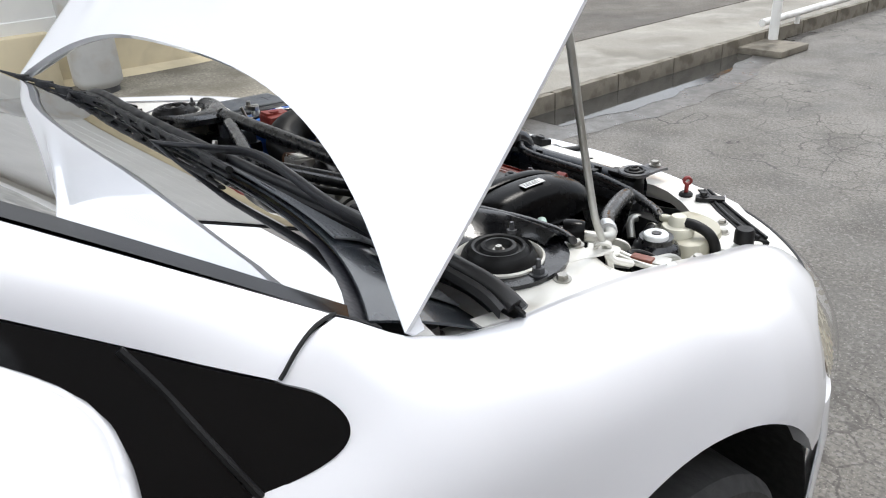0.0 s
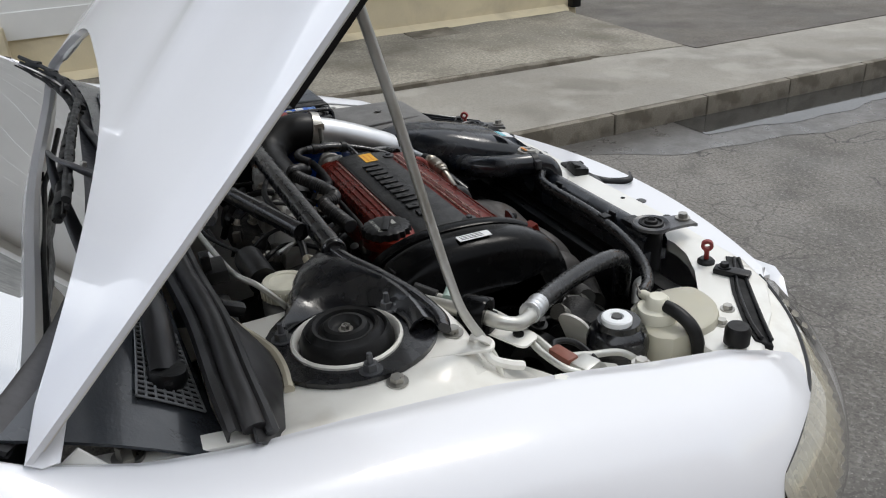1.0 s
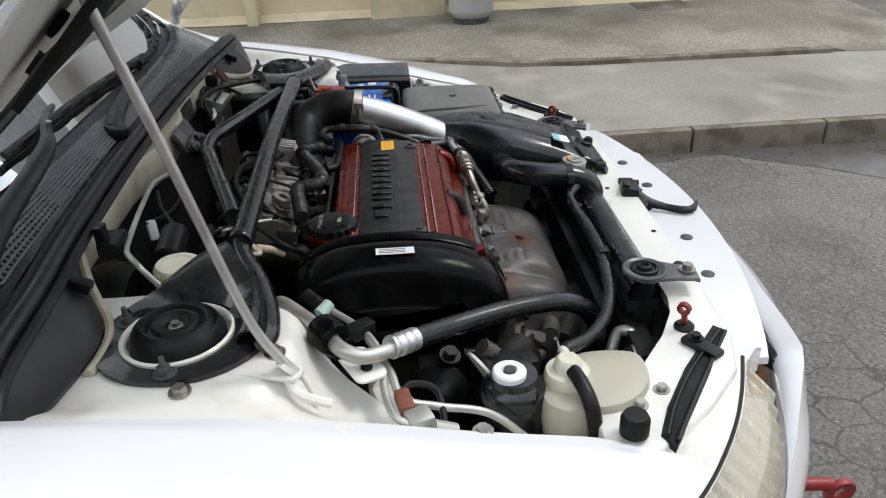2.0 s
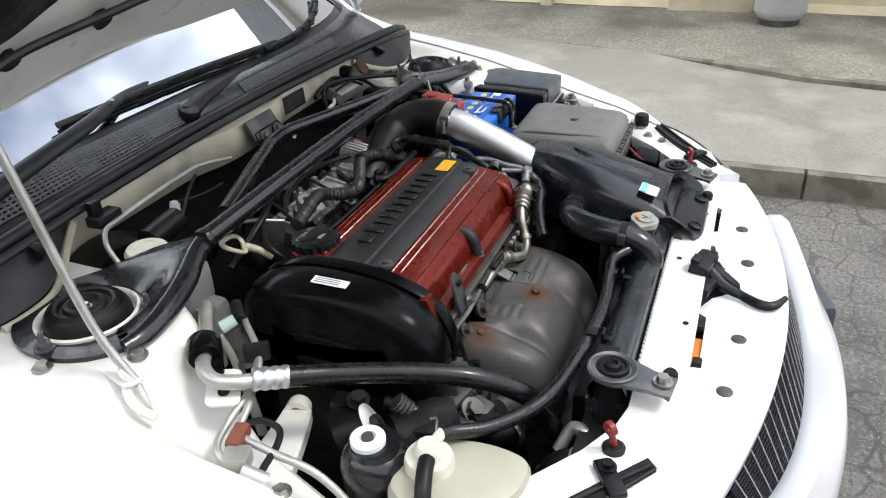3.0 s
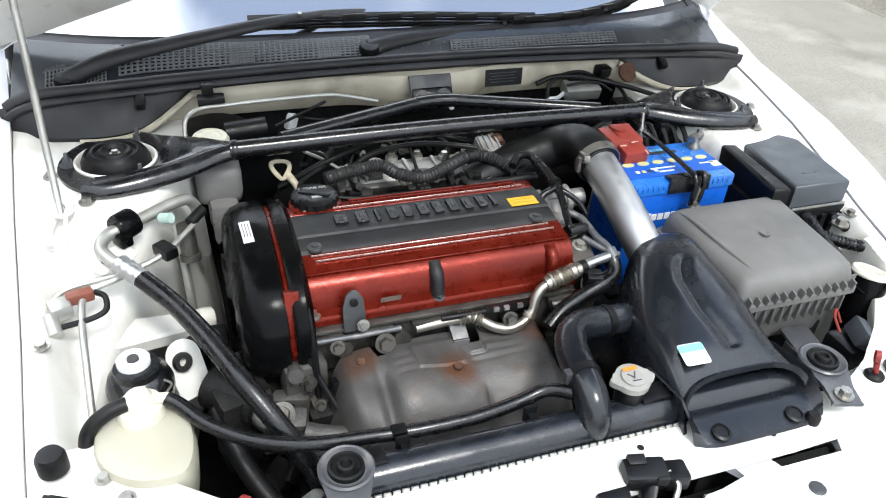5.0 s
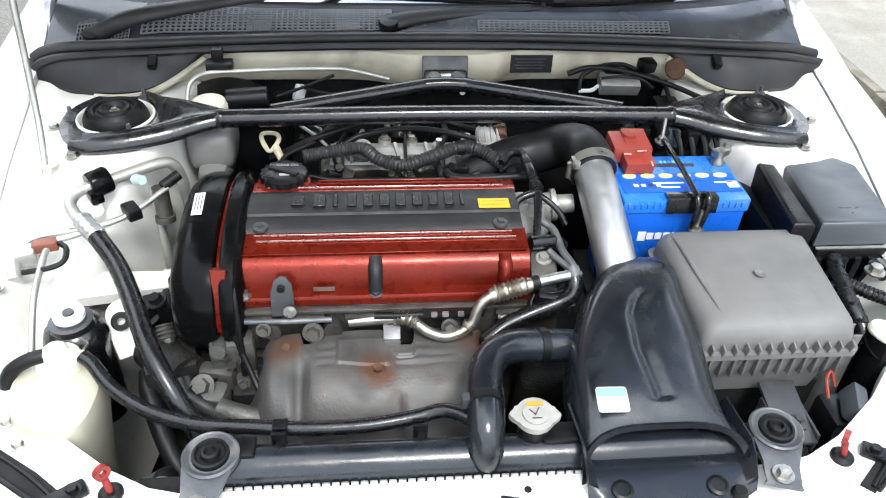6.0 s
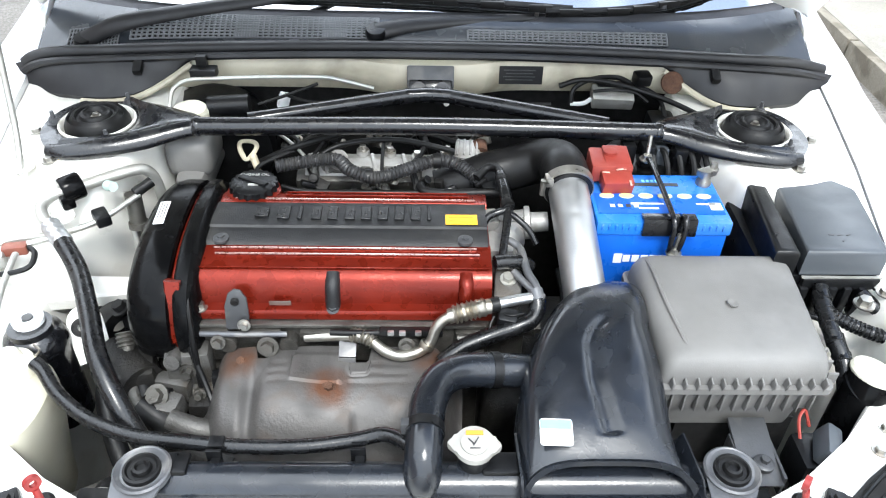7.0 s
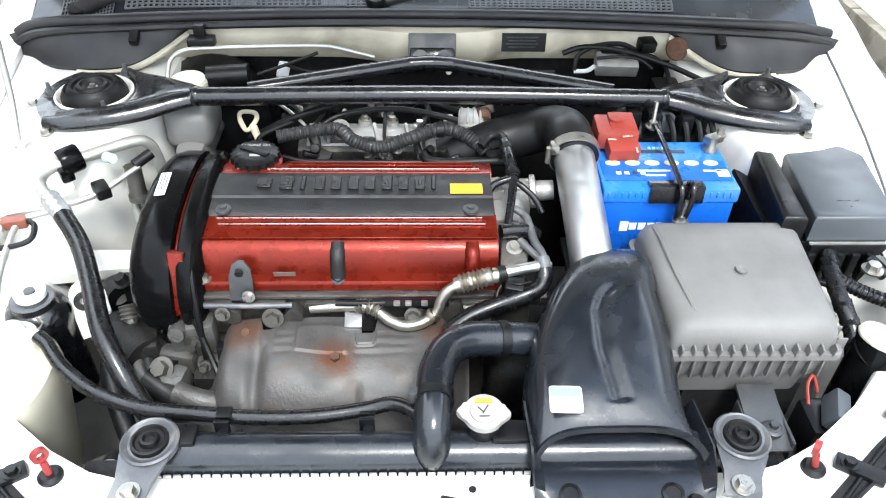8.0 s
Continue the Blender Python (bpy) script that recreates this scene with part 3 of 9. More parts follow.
for nm, m, out, z, words, kind_of in (("damp_margin", DAMP, 0.05, 0.002, "damp dark asphalt beside the gutter water", "road"), ("puddle", WATER, -0.16, 0.004, "shallow rain puddle lying along the gutter", "puddle")):
    bm = bm_new()
    sheet(bm, [[(min(1.985, gutter_edge(y, out)), y, z), (1.998, y, z)] for y in np.linspace(-6.3 - out, -1.75 + out * 6, 220)])
    tagged(part(nm, bm, m, smooth=False), words, kind_of, kind="structure")

# house wall: plaster plinth with buttresses, weatherboards above
bm = bm_new()
box(bm, (4.90, 3.08, 0.36), (0.30, 13.96, 0.72))
wall = tagged(part("wall_house", bm, PLASTER, smooth=False), "cream plastered plinth wall of a house", "wall", kind="structure")
for y0, y1 in ((-0.70, -0.135), (0.71, 0.80), (1.9, 2.5)):
    bm = bm_new()
    box(bm, (4.67, (y0 + y1) / 2, 0.33), (0.16, y1 - y0, 0.50), bevel=0.02)
    part("buttress", bm, PLASTER, wall)
for k in range(16):
    bm = bm_new()
    box(bm, (4.735, 3.08, 0.575 + k * 0.17), (0.024, 13.98, 0.185), rot=(0, -4, 0), bevel=0.003, seg=1)
    part("weatherboard", bm, SIDING, wall, smooth=False)
bm = bm_new()
box(bm, (4.90, 3.08, 2.0), (0.29, 13.9, 2.6))
part("upper_wall", bm, SIDING, wall, smooth=False)
bm = bm_new()
box(bm, (5.2, 3.08, 3.36), (1.6, 14.6, 0.12), bevel=0.02)
part("eaves", bm, SIDING, wall)
# unseen roof, added high and dark to darken what the windscreen mirrors
bm = bm_new()
slab(bm, [(4.42, 3.42), (8.6, 7.2), (12.8, 3.42)], -4.3, 10.4, m=pose(0, 6.1, 0, 90, 0, 0))
part("roof", bm, ROOF, wall, smooth=False)
bm = bm_new()
box(bm, (4.72, -3.86, 1.7), (0.09, 0.09, 3.0), bevel=0.006)
part("corner_post", bm, PLASTIC, wall)
bm = bm_new()
box(bm, (4.50, -2.34, 0.184), (0.26, 0.40, 0.012), rot=(0, -2, 0), bevel=0.003)
tagged(part("access_cover", bm, KERB), "square concrete access cover in the verge", "access cover", kind="structure")


def gas_cylinder(at):
    g = thing("gas_cylinder", "tall grey steel gas cylinder standing by the house wall", "gas cylinder")
    bm = bm_new()
    lathe(bm, [(0.0, 0.045), (0.13, 0.045), (0.158, 0.075), (0.162, 0.10), (0.162, 0.98), (0.155, 1.05), (0.11, 1.12), (0.05, 1.15), (0.0, 1.155)], (0, 0, 0), seg=36)
    part("tank", bm, GASGREY, g)
    bm = bm_new()
    lathe(bm, [(0.122, 0.0), (0.13, 0.0), (0.13, 0.08), (0.122, 0.08), (0.122, 0.0)], (0, 0, 0), seg=32)
    part("foot_ring", bm, BRACKET, g)
    bm = bm_new()
    lathe(bm, [(0.105, 1.10), (0.112, 1.10), (0.112, 1.26), (0.105, 1.26), (0.105, 1.10)], (0, 0, 0), seg=32)
    part("collar", bm, GASGREY, g)
    bm = bm_new()
    cyl(bm, (0, 0, 1.15), (0, 0, 1.22), 0.02)
    cyl(bm, (0, 0, 1.20), (0.06, 0, 1.20), 0.012)
    cyl(bm, (0, 0, 1.22), (0, 0, 1.235), 0.03)
    part("valve", bm, ZINC, g)
    g.matrix_basis = at
    return g


gas_cylinder(pose(4.36, -0.87, 0.170))

# white post in a concrete foot at the kerb, and the low rail beyond it
post = thing("street_post", "white painted steel post in a concrete foot by the kerb", "post")
bm = bm_new()
cyl(bm, (0, 0, 0.10), (0, 0, 2.6), 0.038, seg=20)
part("pole", bm, POST, post)
bm = bm_new()
box(bm, (0, 0, 0.028), (0.40, 0.44, 0.055), bevel=0.014)
part("foot", bm, KERB, post)
post.matrix_basis = pose(1.83, -5.36, 0)
rail = thing("kerb_rail", "low white painted pipe rail on the kerb", "rail")
bm = bm_new()
tube(bm, [(1.96, -5.4, 0.21), (1.96, -7.5, 0.22), (1.96, -12, 0.22)], 0.03, seg=10)
part("pipe", bm, POST, rail)
for y in (-6, -9, -11.8):
    bm = bm_new()
    cyl(bm, (1.96, y, 0.12), (1.96, y, 0.21), 0.02)
    part("stub", bm, POST, rail)

# unseen houses, added tall and dark to cut side light and close mirrored views
for y, w, h in ((-10, 12, 5.6), (4, 14, 6.4), (19, 13, 5.8)):
    bm = bm_new()
    box(bm, (-11.5, y, h / 2), (6, w, h))
    hs = tagged(part("light_block_house", bm, BRICKWALL, smooth=False), "unseen plain dark brick house added across the street to block low light", "house", kind="structure")
    bm = bm_new()
    slab(bm, [(-3.4, 0), (3.4, 0), (0, 1.9)], -w / 2 - 0.3, w / 2 + 0.3, m=pose(-11.5, y, h, 90, 0, 0))
    part("roof", bm, ROOF, hs, smooth=False)

# low shop beyond the driveway, mirrored in the gutter water
bm = bm_new()
box(bm, (14.6, -25.0, 2.6), (4.6, 2.0, 5.2))
shop = tagged(part("far_shop", bm, ORANGEWALL, smooth=False), "far low shop with an orange front", "building", kind="structure")
bm = bm_new()
box(bm, (14.6, -25.0, 5.3), (5.0, 2.6, 0.3), bevel=0.03)
part("roof", bm, BRACKET, shop)
for x in (13.2, 14.6, 16.0):
    bm = bm_new()
    box(bm, (x, -23.99, 3.8), (0.8, 0.06, 0.9))
    part("window", bm, DARKGLASS, shop)

# ---- the car ----
car = thing("car", "white saloon car parked at the kerb with its bonnet propped open", "car")

# fender sections, front to back: y, then seven (|x|, z) from the bonnet gap over the crest to the sill
FENDER = [
    (-0.575, 0.672, 0.735, 0.700, 0.728, 0.742, 0.700, 0.780, 0.665, 0.812, 0.630, 0.826, 0.590, 0.830, 0.530),
    (-0.540, 0.672, 0.750, 0.705, 0.746, 0.750, 0.720, 0.790, 0.681, 0.822, 0.640, 0.838, 0.590, 0.842, 0.530),
    (-0.500, 0.674, 0.765, 0.710, 0.770, 0.757, 0.746, 0.800, 0.703, 0.835, 0.660, 0.852, 0.600, 0.855, 0.530),
    (-0.450, 0.676, 0.784, 0.715, 0.791, 0.763, 0.771, 0.804, 0.728, 0.834, 0.675, 0.852, 0.610, 0.856, 0.530),
    (-0.330, 0.684, 0.812, 0.722, 0.820, 0.780, 0.810, 0.826, 0.771, 0.858, 0.710, 0.876, 0.620, 0.878, 0.530),
    (-0.220, 0.692, 0.8425, 0.728, 0.850, 0.788, 0.840, 0.836, 0.798, 0.868, 0.730, 0.886, 0.630, 0.887, 0.530),
    (-0.100, 0.702, 0.872, 0.736, 0.878, 0.796, 0.866, 0.840, 0.822, 0.866, 0.740, 0.884, 0.640, 0.885, 0.530),
    (0.050, 0.714, 0.898, 0.742, 0.903, 0.800, 0.888, 0.842, 0.835, 0.862, 0.740, 0.876, 0.630, 0.876, 0.500),
    (0.150, 0.722, 0.912, 0.746, 0.917, 0.804, 0.900, 0.843, 0.845, 0.858, 0.740, 0.868, 0.620, 0.868, 0.450),
    (0.220, 0.728, 0.930, 0.750, 0.935, 0.806, 0.918, 0.843, 0.855, 0.856, 0.740, 0.862, 0.600, 0.862, 0.400),
    (0.300, 0.734, 0.966, 0.750, 0.970, 0.800, 0.938, 0.843, 0.865, 0.855, 0.740, 0.860, 0.600, 0.860, 0.300),
    (0.361, 0.735, 1.015, 0.747, 1.0135, 0.790, 0.956, 0.840, 0.870, 0.855, 0.740, 0.860, 0.600, 0.860, 0.250),
    (0.400, 0.742, 1.0120, 0.7545, 1.0110, 0.790, 0.948, 0.840, 0.870, 0.855, 0.740, 0.860, 0.600, 0.860, 0.240),
    (0.436, 0.752, 1.004, 0.7655, 1.0000, 0.793, 0.945, 0.841, 0.870, 0.855, 0.740, 0.860, 0.600, 0.860, 0.225),
    (0.462, 0.744, 0.980, 0.757, 0.985, 0.795, 0.943, 0.841, 0.870, 0.855, 0.740, 0.860, 0.600, 0.860, 0.222),
    (0.500, 0.744, 0.980, 0.757, 0.985, 0.797, 0.942, 0.842, 0.870, 0.855, 0.740, 0.860, 0.600, 0.860, 0.220),
]
WHEEL_Y, WHEEL_Z, ARCH_R = -0.012, 0.318, 0.400


# the headlamp's upper edge, from the grille to its rear corner
LAMP_TOP = curve_pts([(0.495, -0.705, 0.733), (0.60, -0.655, 0.732), (0.70, -0.582, 0.728), (0.755, -0.520, 0.722), (0.795, -0.460, 0.718), (0.827, -0.403, 0.716)], 5)
LAMP_BACK = -0.403


def section(y, s):
    row = lerp_table(FENDER, y)
    pts = curve_pts([(row[k], y, row[k + 1]) for k in range(0, 14, 2)], 6)
    return [Vector((s * p.x, y, p.z)) for p in pts]


def fender(s, label):
    bm = bm_new()
    rows = []
    for k in range(64):
        y = -0.575 + (0.50 + 0.575) * k / 63
        row = section(y, s)
        # wheel arch: the side ends on a circle about the wheel
        dy = y - WHEEL_Y
        if abs(dy) < ARCH_R:
            edge = WHEEL_Z + math.sqrt(ARCH_R ** 2 - dy * dy)
            top = row[18].z
            if edge > row[-1].z:
                low = [p.z for p in row]
                for i in range(len(row)):
                    if row[i].z < edge:
                        f = (low[i - 1] - edge) / max(1e-4, low[i - 1] - low[i]) if low[i - 1] > edge else 0
                        base = row[i - 1]
                        hit = base.lerp(row[i], f) if low[i - 1] > edge else row[i - 1]
                        for j in range(i, len(row)):
                            row[j] = hit.copy() + Vector((-s * 0.0012 * (j - i), 0, 0))
                        break
        # ahead of the wheel the side ends on the lamp's upper rear edge
        if y < LAMP_BACK:
            reach = lerp_table([(v.y, v.x) for v in LAMP_TOP], y)[0]
            for i in range(len(row)):
                if abs(row[i].x) > reach:
                    g = (reach - abs(row[i - 1].x)) / max(1e-4, abs(row[i].x) - abs(row[i - 1].x))
                    hit = row[i - 1].lerp(row[i], g)
                    for j in range(i, len(row)):
                        row[j] = hit + Vector((-s * 0.0005 * (j - i), 0, -0.001 * (j - i)))
                    break
        lip = row[-1] + Vector((-s * 0.03, 0, 0.004))
        rows.append([row[0] + Vector((0, 0, -0.022)), *row, lip])
    sheet(bm, rows)
    bmesh.ops.remove_doubles(bm, verts=bm.verts, dist=0.0004)
    return part("fender", bm, PAINT, car, label)


fender(-1, "glossy white fender")
fender(1, "glossy white fender")


# front door, quarter glass, pillar and mirror on the street side, roof behind
def pillar_line(t, s):
    return Vector((s * (0.742 - 0.15 * t), 0.375 + 0.63 * t, 1.008 + 0.42 * t))


def glass_x(z):
    """How far out the side glass stands at a height."""
    return 0.791 - 0.5 * min(z - 0.945, 0.105) - 0.25 * max(0, z - 1.05)


GLASS_TOP = [(0.434, 1.000), (0.500, 1.042), (0.548, 1.076), (0.592, 1.107), (0.80, 1.240), (0.95, 1.325), (1.10, 1.385)]

for s in (-1, 1):
    # pillar, cut off in front at a slanting shut line
    bm = bm_new()
    rows = []
    for k in range(24):
        row = []
        for f in (-0.1, 0.0, 0.18, 0.36, 0.55, 0.74, 0.90, 1.0, 1.06):
            t = -0.021 + 0.076 * f + (1.02 - 0.076 * f) * k / 23
            c = pillar_line(t, s)
            g = c.y + 0.026
            e = Vector((s * (glass_x(lerp_table(GLASS_TOP, g)[0]) + 0.004), g, lerp_table(GLASS_TOP, g)[0] + 0.001))
            top = c + Vector((-s * 0.012, 0, 0.017))
            if f < 0:
                row.append(c + Vector((-s * 0.030, -0.004, 0.008)))
            elif f > 1:
                row.append(e + Vector((-s * 0.014, 0, -0.004)))
            else:
                row.append(top.lerp(e, f) + Vector((s * 0.012, 0, 0.010)) * 4 * f * (1 - f) * (0.30 + 0.70 * smooth(0, 8, k)))
        rows.append(row)
    shut = [v + Vector((s * 0.0006, -0.0014, 0.0008)) for v in rows[0][1:8]]
    sheet(bm, rows, 0.004)
    part("pillar", bm, PAINT, car)
    bm = bm_new()
    sheet(bm, [[pillar_line(k / 10, s) + Vector((-s * 0.052, -0.010, 0.004)), pillar_line(k / 10, s) + Vector((-s * 0.031, -0.003, 0.011))] for k in range(-1, 11)], 0.004)
    part("screen_trim", bm, SEAL, car)
    # dark quarter glass with a rounded nose
    bm = bm_new()
    rim = [(0.434, 0.999), (0.411, 0.983), (0.398, 0.968), (0.393, 0.953), (0.398, 0.942), (0.412, 0.936), (0.435, 0.934), (0.475, 0.936), (0.60, 0.945), (0.80, 0.958), (1.10, 0.965), (1.10, 1.384), (0.95, 1.324), (0.80, 1.239), (0.592, 1.106), (0.500, 1.041)]
    cvs = [(p.y, p.z) for p in curve_pts([Vector((0, y, z)) for y, z in [*rim, rim[0]]], 4)[:-1]]
    fr = [bm.verts.new((s * (glass_x(z) + 0.005), y, z)) for y, z in cvs]
    bk = [bm.verts.new((s * (glass_x(z) - 0.012), y, z)) for y, z in cvs]
    bm.faces.new(fr)
    bridge(bm, [fr, bk], True)
    part("quarter_glass", bm, DARKGLASS, car, "black tinted front quarter glass")
    bm = bm_new()
    tube(bm, [(s * (glass_x(z) + 0.005), y, z) for y, z in ((0.480, 0.936), (0.500, 0.985), (0.518, 1.03), (0.535, 1.064))], 0.004, seg=8)
    part("glass_divider", bm, PLASTIC, car)
    bm = bm_new()
    rows = []
    for k in range(10):
        y = 0.455 + 1.0 * k / 9
        rows.append([Vector((s * a, y, z)) for a, z in ((0.790, 0.936), (0.806, 0.926), (0.835, 0.885), (0.857, 0.80), (0.862, 0.62), (0.862, 0.42), (0.84, 0.24))])
    sheet(bm, rows, 0.006)
    door = part("door", bm, PAINT, car, "white front door")
    # door mirror
    bm = bm_new()
    rows = []
    for k in range(25):
        a = -1 + 2 * k / 24
        r = math.sqrt(max(0.0, 1 - abs(a) ** 3.2))
        rows.append([Vector((s * (0.955 + 0.095 * a), 0.658 - 0.062 * r * math.cos(b) ** 3 - 0.01 + 0.02 * a, 1.112 + 0.083 * r * math.sin(b) * (1 - 0.12 * a)))
                     for b in (2 * math.pi * j / 44 for j in range(44))])
    sheet(bm, rows, closed=True)
    bm.faces.new([v for v in bm.verts][:44])
    bm.faces.new([v for v in bm.verts][-44:])
    mirror = part("door_mirror", bm, PAINT, car, "white door mirror")
    bm = bm_new()
    box(bm, (s * 0.85, 0.63, 1.0), (0.08, 0.06, 0.05), bevel=0.012)
    part("mirror_foot", bm, PLASTIC, mirror)

    # shut line between fender and pillar: a thin tube coloured as the gap's shade
    bm = bm_new()
    tube(bm, shut, 0.0019, seg=6, steps=3)
    part("shut_line", bm, DARK, car)

bm = bm_new()
rows = []
for k in range(9):
    t = k / 8
    rows.append([Vector((x, 1.0 + 1.36 * t + 0.03 * (1 - (x / 0.6) ** 2), 1.425 + 0.05 * (1 - (x / 0.62) ** 2) + 0.05 * math.sin(t * 2.2))) for x in np.linspace(-0.62, 0.62, 9)])
sheet(bm, rows, 0.006)
part("roof", bm, PAINT, car)


# windscreen, bowed, with its dark lower band
def screen_at(u, v):
    """u across from -1 to 1, v up from 0 to 1."""
    x = u * (0.715 - 0.135 * v)
    return Vector((x, 0.237 + 0.10 * u ** 4 + 0.733 * v - 0.03 * v * u * u, 0.991 + (0.426 + 0.008 * u * u) * v + 0.02 * math.sin(math.pi * v)))


bm = bm_new()
sheet(bm, [[screen_at(-1 + 2 * k / 28, j / 14) for k in range(29)] for j in range(15)])
ws = part("windscreen", bm, SCREEN, car, "windscreen mirroring blue sky")
ws.visible_shadow = False
bm = bm_new()
sheet(bm, [[screen_at(-1 + 2 * k / 28, v) + Vector((0, 0.003, -0.004)) for k in range(29)] for v in (-0.04, 0.0, 0.04, 0.075)])
part("screen_band", bm, INK, car)
for s in (-1, 1):
    bm = bm_new()
    sheet(bm, [[screen_at(s * u, v) + Vector((0, -0.0012, 0.0022)) for u in (0.968, 0.985, 1.0)] for v in np.linspace(0.0, 1.0, 24)])
    part("screen_edge_band", bm, DARKGLASS, car)
# cabin seen through the glass
bm = bm_new()
rows = []
for k in range(10):
    t = k / 9
    rows.append([Vector((x, 0.30 + 0.42 * t + 0.06 * (x / 0.7) ** 2, 0.955 + 0.03 * math.sin(math.pi * t) - 0.10 * smooth(0.75, 1, t))) for x in np.linspace(-0.70, 0.70, 15)])
sheet(bm, rows, 0.01)
part("dashboard", bm, DASH, car)
for x in (-0.36, 0.36):
    bm = bm_new()
    box(bm, (x, 1.15, 0.80), (0.48, 0.16, 0.62), rot=(-14, 0, 0), bevel=0.05, seg=3)
    seat = part("seat", bm, DASH, car)
    bm = bm_new()
    box(bm, (x, 1.24, 1.19), (0.24, 0.09, 0.16), rot=(-14, 0, 0), bevel=0.035, seg=3)
    part("headrest", bm, DASH, seat)
bm = bm_new()
lathe(bm, [(0.165, -0.012), (0.18, -0.016), (0.192, -0.004), (0.188, 0.012), (0.172, 0.014), (0.163, 0.002), (0.165, -0.012)], (-0.36, 0.76, 0.93), (0, 0.85, 0.5), seg=32)
for a in (0, 120, 240):
    d = Matrix.Translation((-0.36, 0.76, 0.93)) @ Vector((0, 0.85, 0.5)).to_track_quat("Z", "Y").to_matrix().to_4x4()
    cyl(bm, d @ Vector((0, 0, 0)), d @ Vector((0.17 * math.cos(radians(a)), 0.17 * math.sin(radians(a)), 0)), 0.016)
part("steering_wheel", bm, PLASTIC, car)
bm = bm_new()
box(bm, (0, 1.5, 0.55), (1.5, 2.2, 0.06))
box(bm, (0, 2.62, 0.90), (1.4, 0.36, 0.08), bevel=0.02)
part("cabin_floor", bm, DASH, car)
for s in (-1, 1):
    # rear door and wing below the waist, glass and pillar above
    bm = bm_new()
    rows = []
    for k in range(14):
        y = 1.47 + 1.93 * k / 13
        rows.append([Vector((s * (a - 0.10 * smooth(2.7, 3.5, y)), y, z)) for a, z in ((0.80, 0.985), (0.828, 0.958), (0.845, 0.90), (0.857, 0.80), (0.862, 0.62), (0.862, 0.42), (0.84, 0.24))])
    sheet(bm, rows, 0.006)
    part("rear_side", bm, PAINT, car)
    bm = bm_new()
    rows = []
    for k in range(10):
        y = 1.08 + 1.36 * k / 9
        rows.append([Vector((s * (0.812 - 0.36 * (h - 0.98)), min(y, 2.78 - 0.9 * (h - 0.98)), h)) for h in (0.975, 1.10, 1.22, 1.33, 1.435)])
    sheet(bm, rows, 0.004)
    part("side_glass", bm, DARKGLASS, car, "dark side window glass")
    bm = bm_new()
    rows = []
    for k in range(7):
        t = k / 6
        y0 = 2.44 + 0.02 * t
        rows.append([Vector((s * (0.655 + 0.155 * t), y0, 1.437 - 0.455 * t)), Vector((s * (0.648 + 0.158 * t), y0 - 0.02 + 0.20 * t, 1.440 - 0.445 * t)), Vector((s * (0.60 + 0.13 * t), 2.37 + 0.47 * t, 1.462 - 0.455 * t))])
    sheet(bm, rows, 0.006)
    part("rear_pillar", bm, PAINT, car)
bm = bm_new()
sheet(bm, [[Vector((x * (1 + 0.2 * t), 2.37 + 0.47 * t + 0.03 * (1 - (x / 0.6) ** 2), 1.465 - 0.455 * t + 0.03 * (1 - (x / 0.62) ** 2))) for x in np.linspace(-0.60, 0.60, 9)] for t in np.linspace(0, 1, 8)], 0.004)
part("rear_screen", bm, DARKGLASS, car, "dark rear screen glass")
bm = bm_new()
rows = []
for k in range(12):
    y = 2.80 + 0.72 * k / 11
    w = 0.79 - 0.10 * smooth(2.7, 3.5, y)
    rows.append([Vector((x * w, y - 0.04 * x * x, 1.012 - 0.03 * abs(x) ** 6 + 0.012 * math.sin((y - 2.8) * 4))) for x in np.linspace(-1, 1, 13)])
for h in (0.98, 0.90, 0.75, 0.55, 0.30):
    rows.append([Vector((x * 0.695, 3.535 - 0.04 * x * x + 0.02 * math.sin((h - 0.3) * 4), h)) for x in np.linspace(-1, 1, 13)])
sheet(bm, rows, 0.006)
part("boot", bm, PAINT, car)


# ---- bonnet, open at about 45 degrees about its rear corners ----
H0, HA = Vector((0, 0.301, 0.980)), Vector((0, -0.705, 0.709))
HN = Vector((0, 0.709, 0.705))


def bonnet_at(u, v, lift=0.0):
    """u across, v from the hinge edge to the nose, lift out of the surface."""
    half = 0.746 - 0.012 * v - 0.10 * v * v - 0.06 * smooth(0.72, 1.0, v) * v
    x = u * half
    back = 0.195 * (1 - abs(u) ** 2.9)
    run = back * (1 - v) + 1.02 * v - 0.10 * v * abs(u) ** 3 * smooth(0.6, 1, v)
    crown = 0.045 * (1 - u * u) * (0.6 + 0.4 * v) + 0.012 * math.exp(-((abs(u) - 0.62) / 0.07) ** 2) * smooth(0.0, 0.3, v)
    drop = 0.006 * smooth(0.95, 1.0, abs(u)) + 0.05 * smooth(0.85, 1.0, v)
    return H0 + HA * run + HN * (crown - drop + lift) + Vector((x, 0, 0))


bm = bm_new()
sheet(bm, [[bonnet_at(-1 + 2 * k / 48, j / 36) for k in range(49)] for j in range(37)])
bonnet = part("bonnet", bm, PAINT, car, "open white bonnet held up by a stay")
bm = bm_new()
sheet(bm, [[bonnet_at((-1 + 2 * k / 40) * 0.992, 0.006 + 0.988 * j / 30, -0.006 - 0.016 * smooth(1, 0.90, abs(-1 + 2 * k / 40)) + 0.010 * math.exp(-(((abs(-1 + 2 * k / 40)) - 0.45) / 0.25) ** 4)) for k in range(41)] for j in range(31)], 0.003)
part("inner_panel", bm, BAY, bonnet)
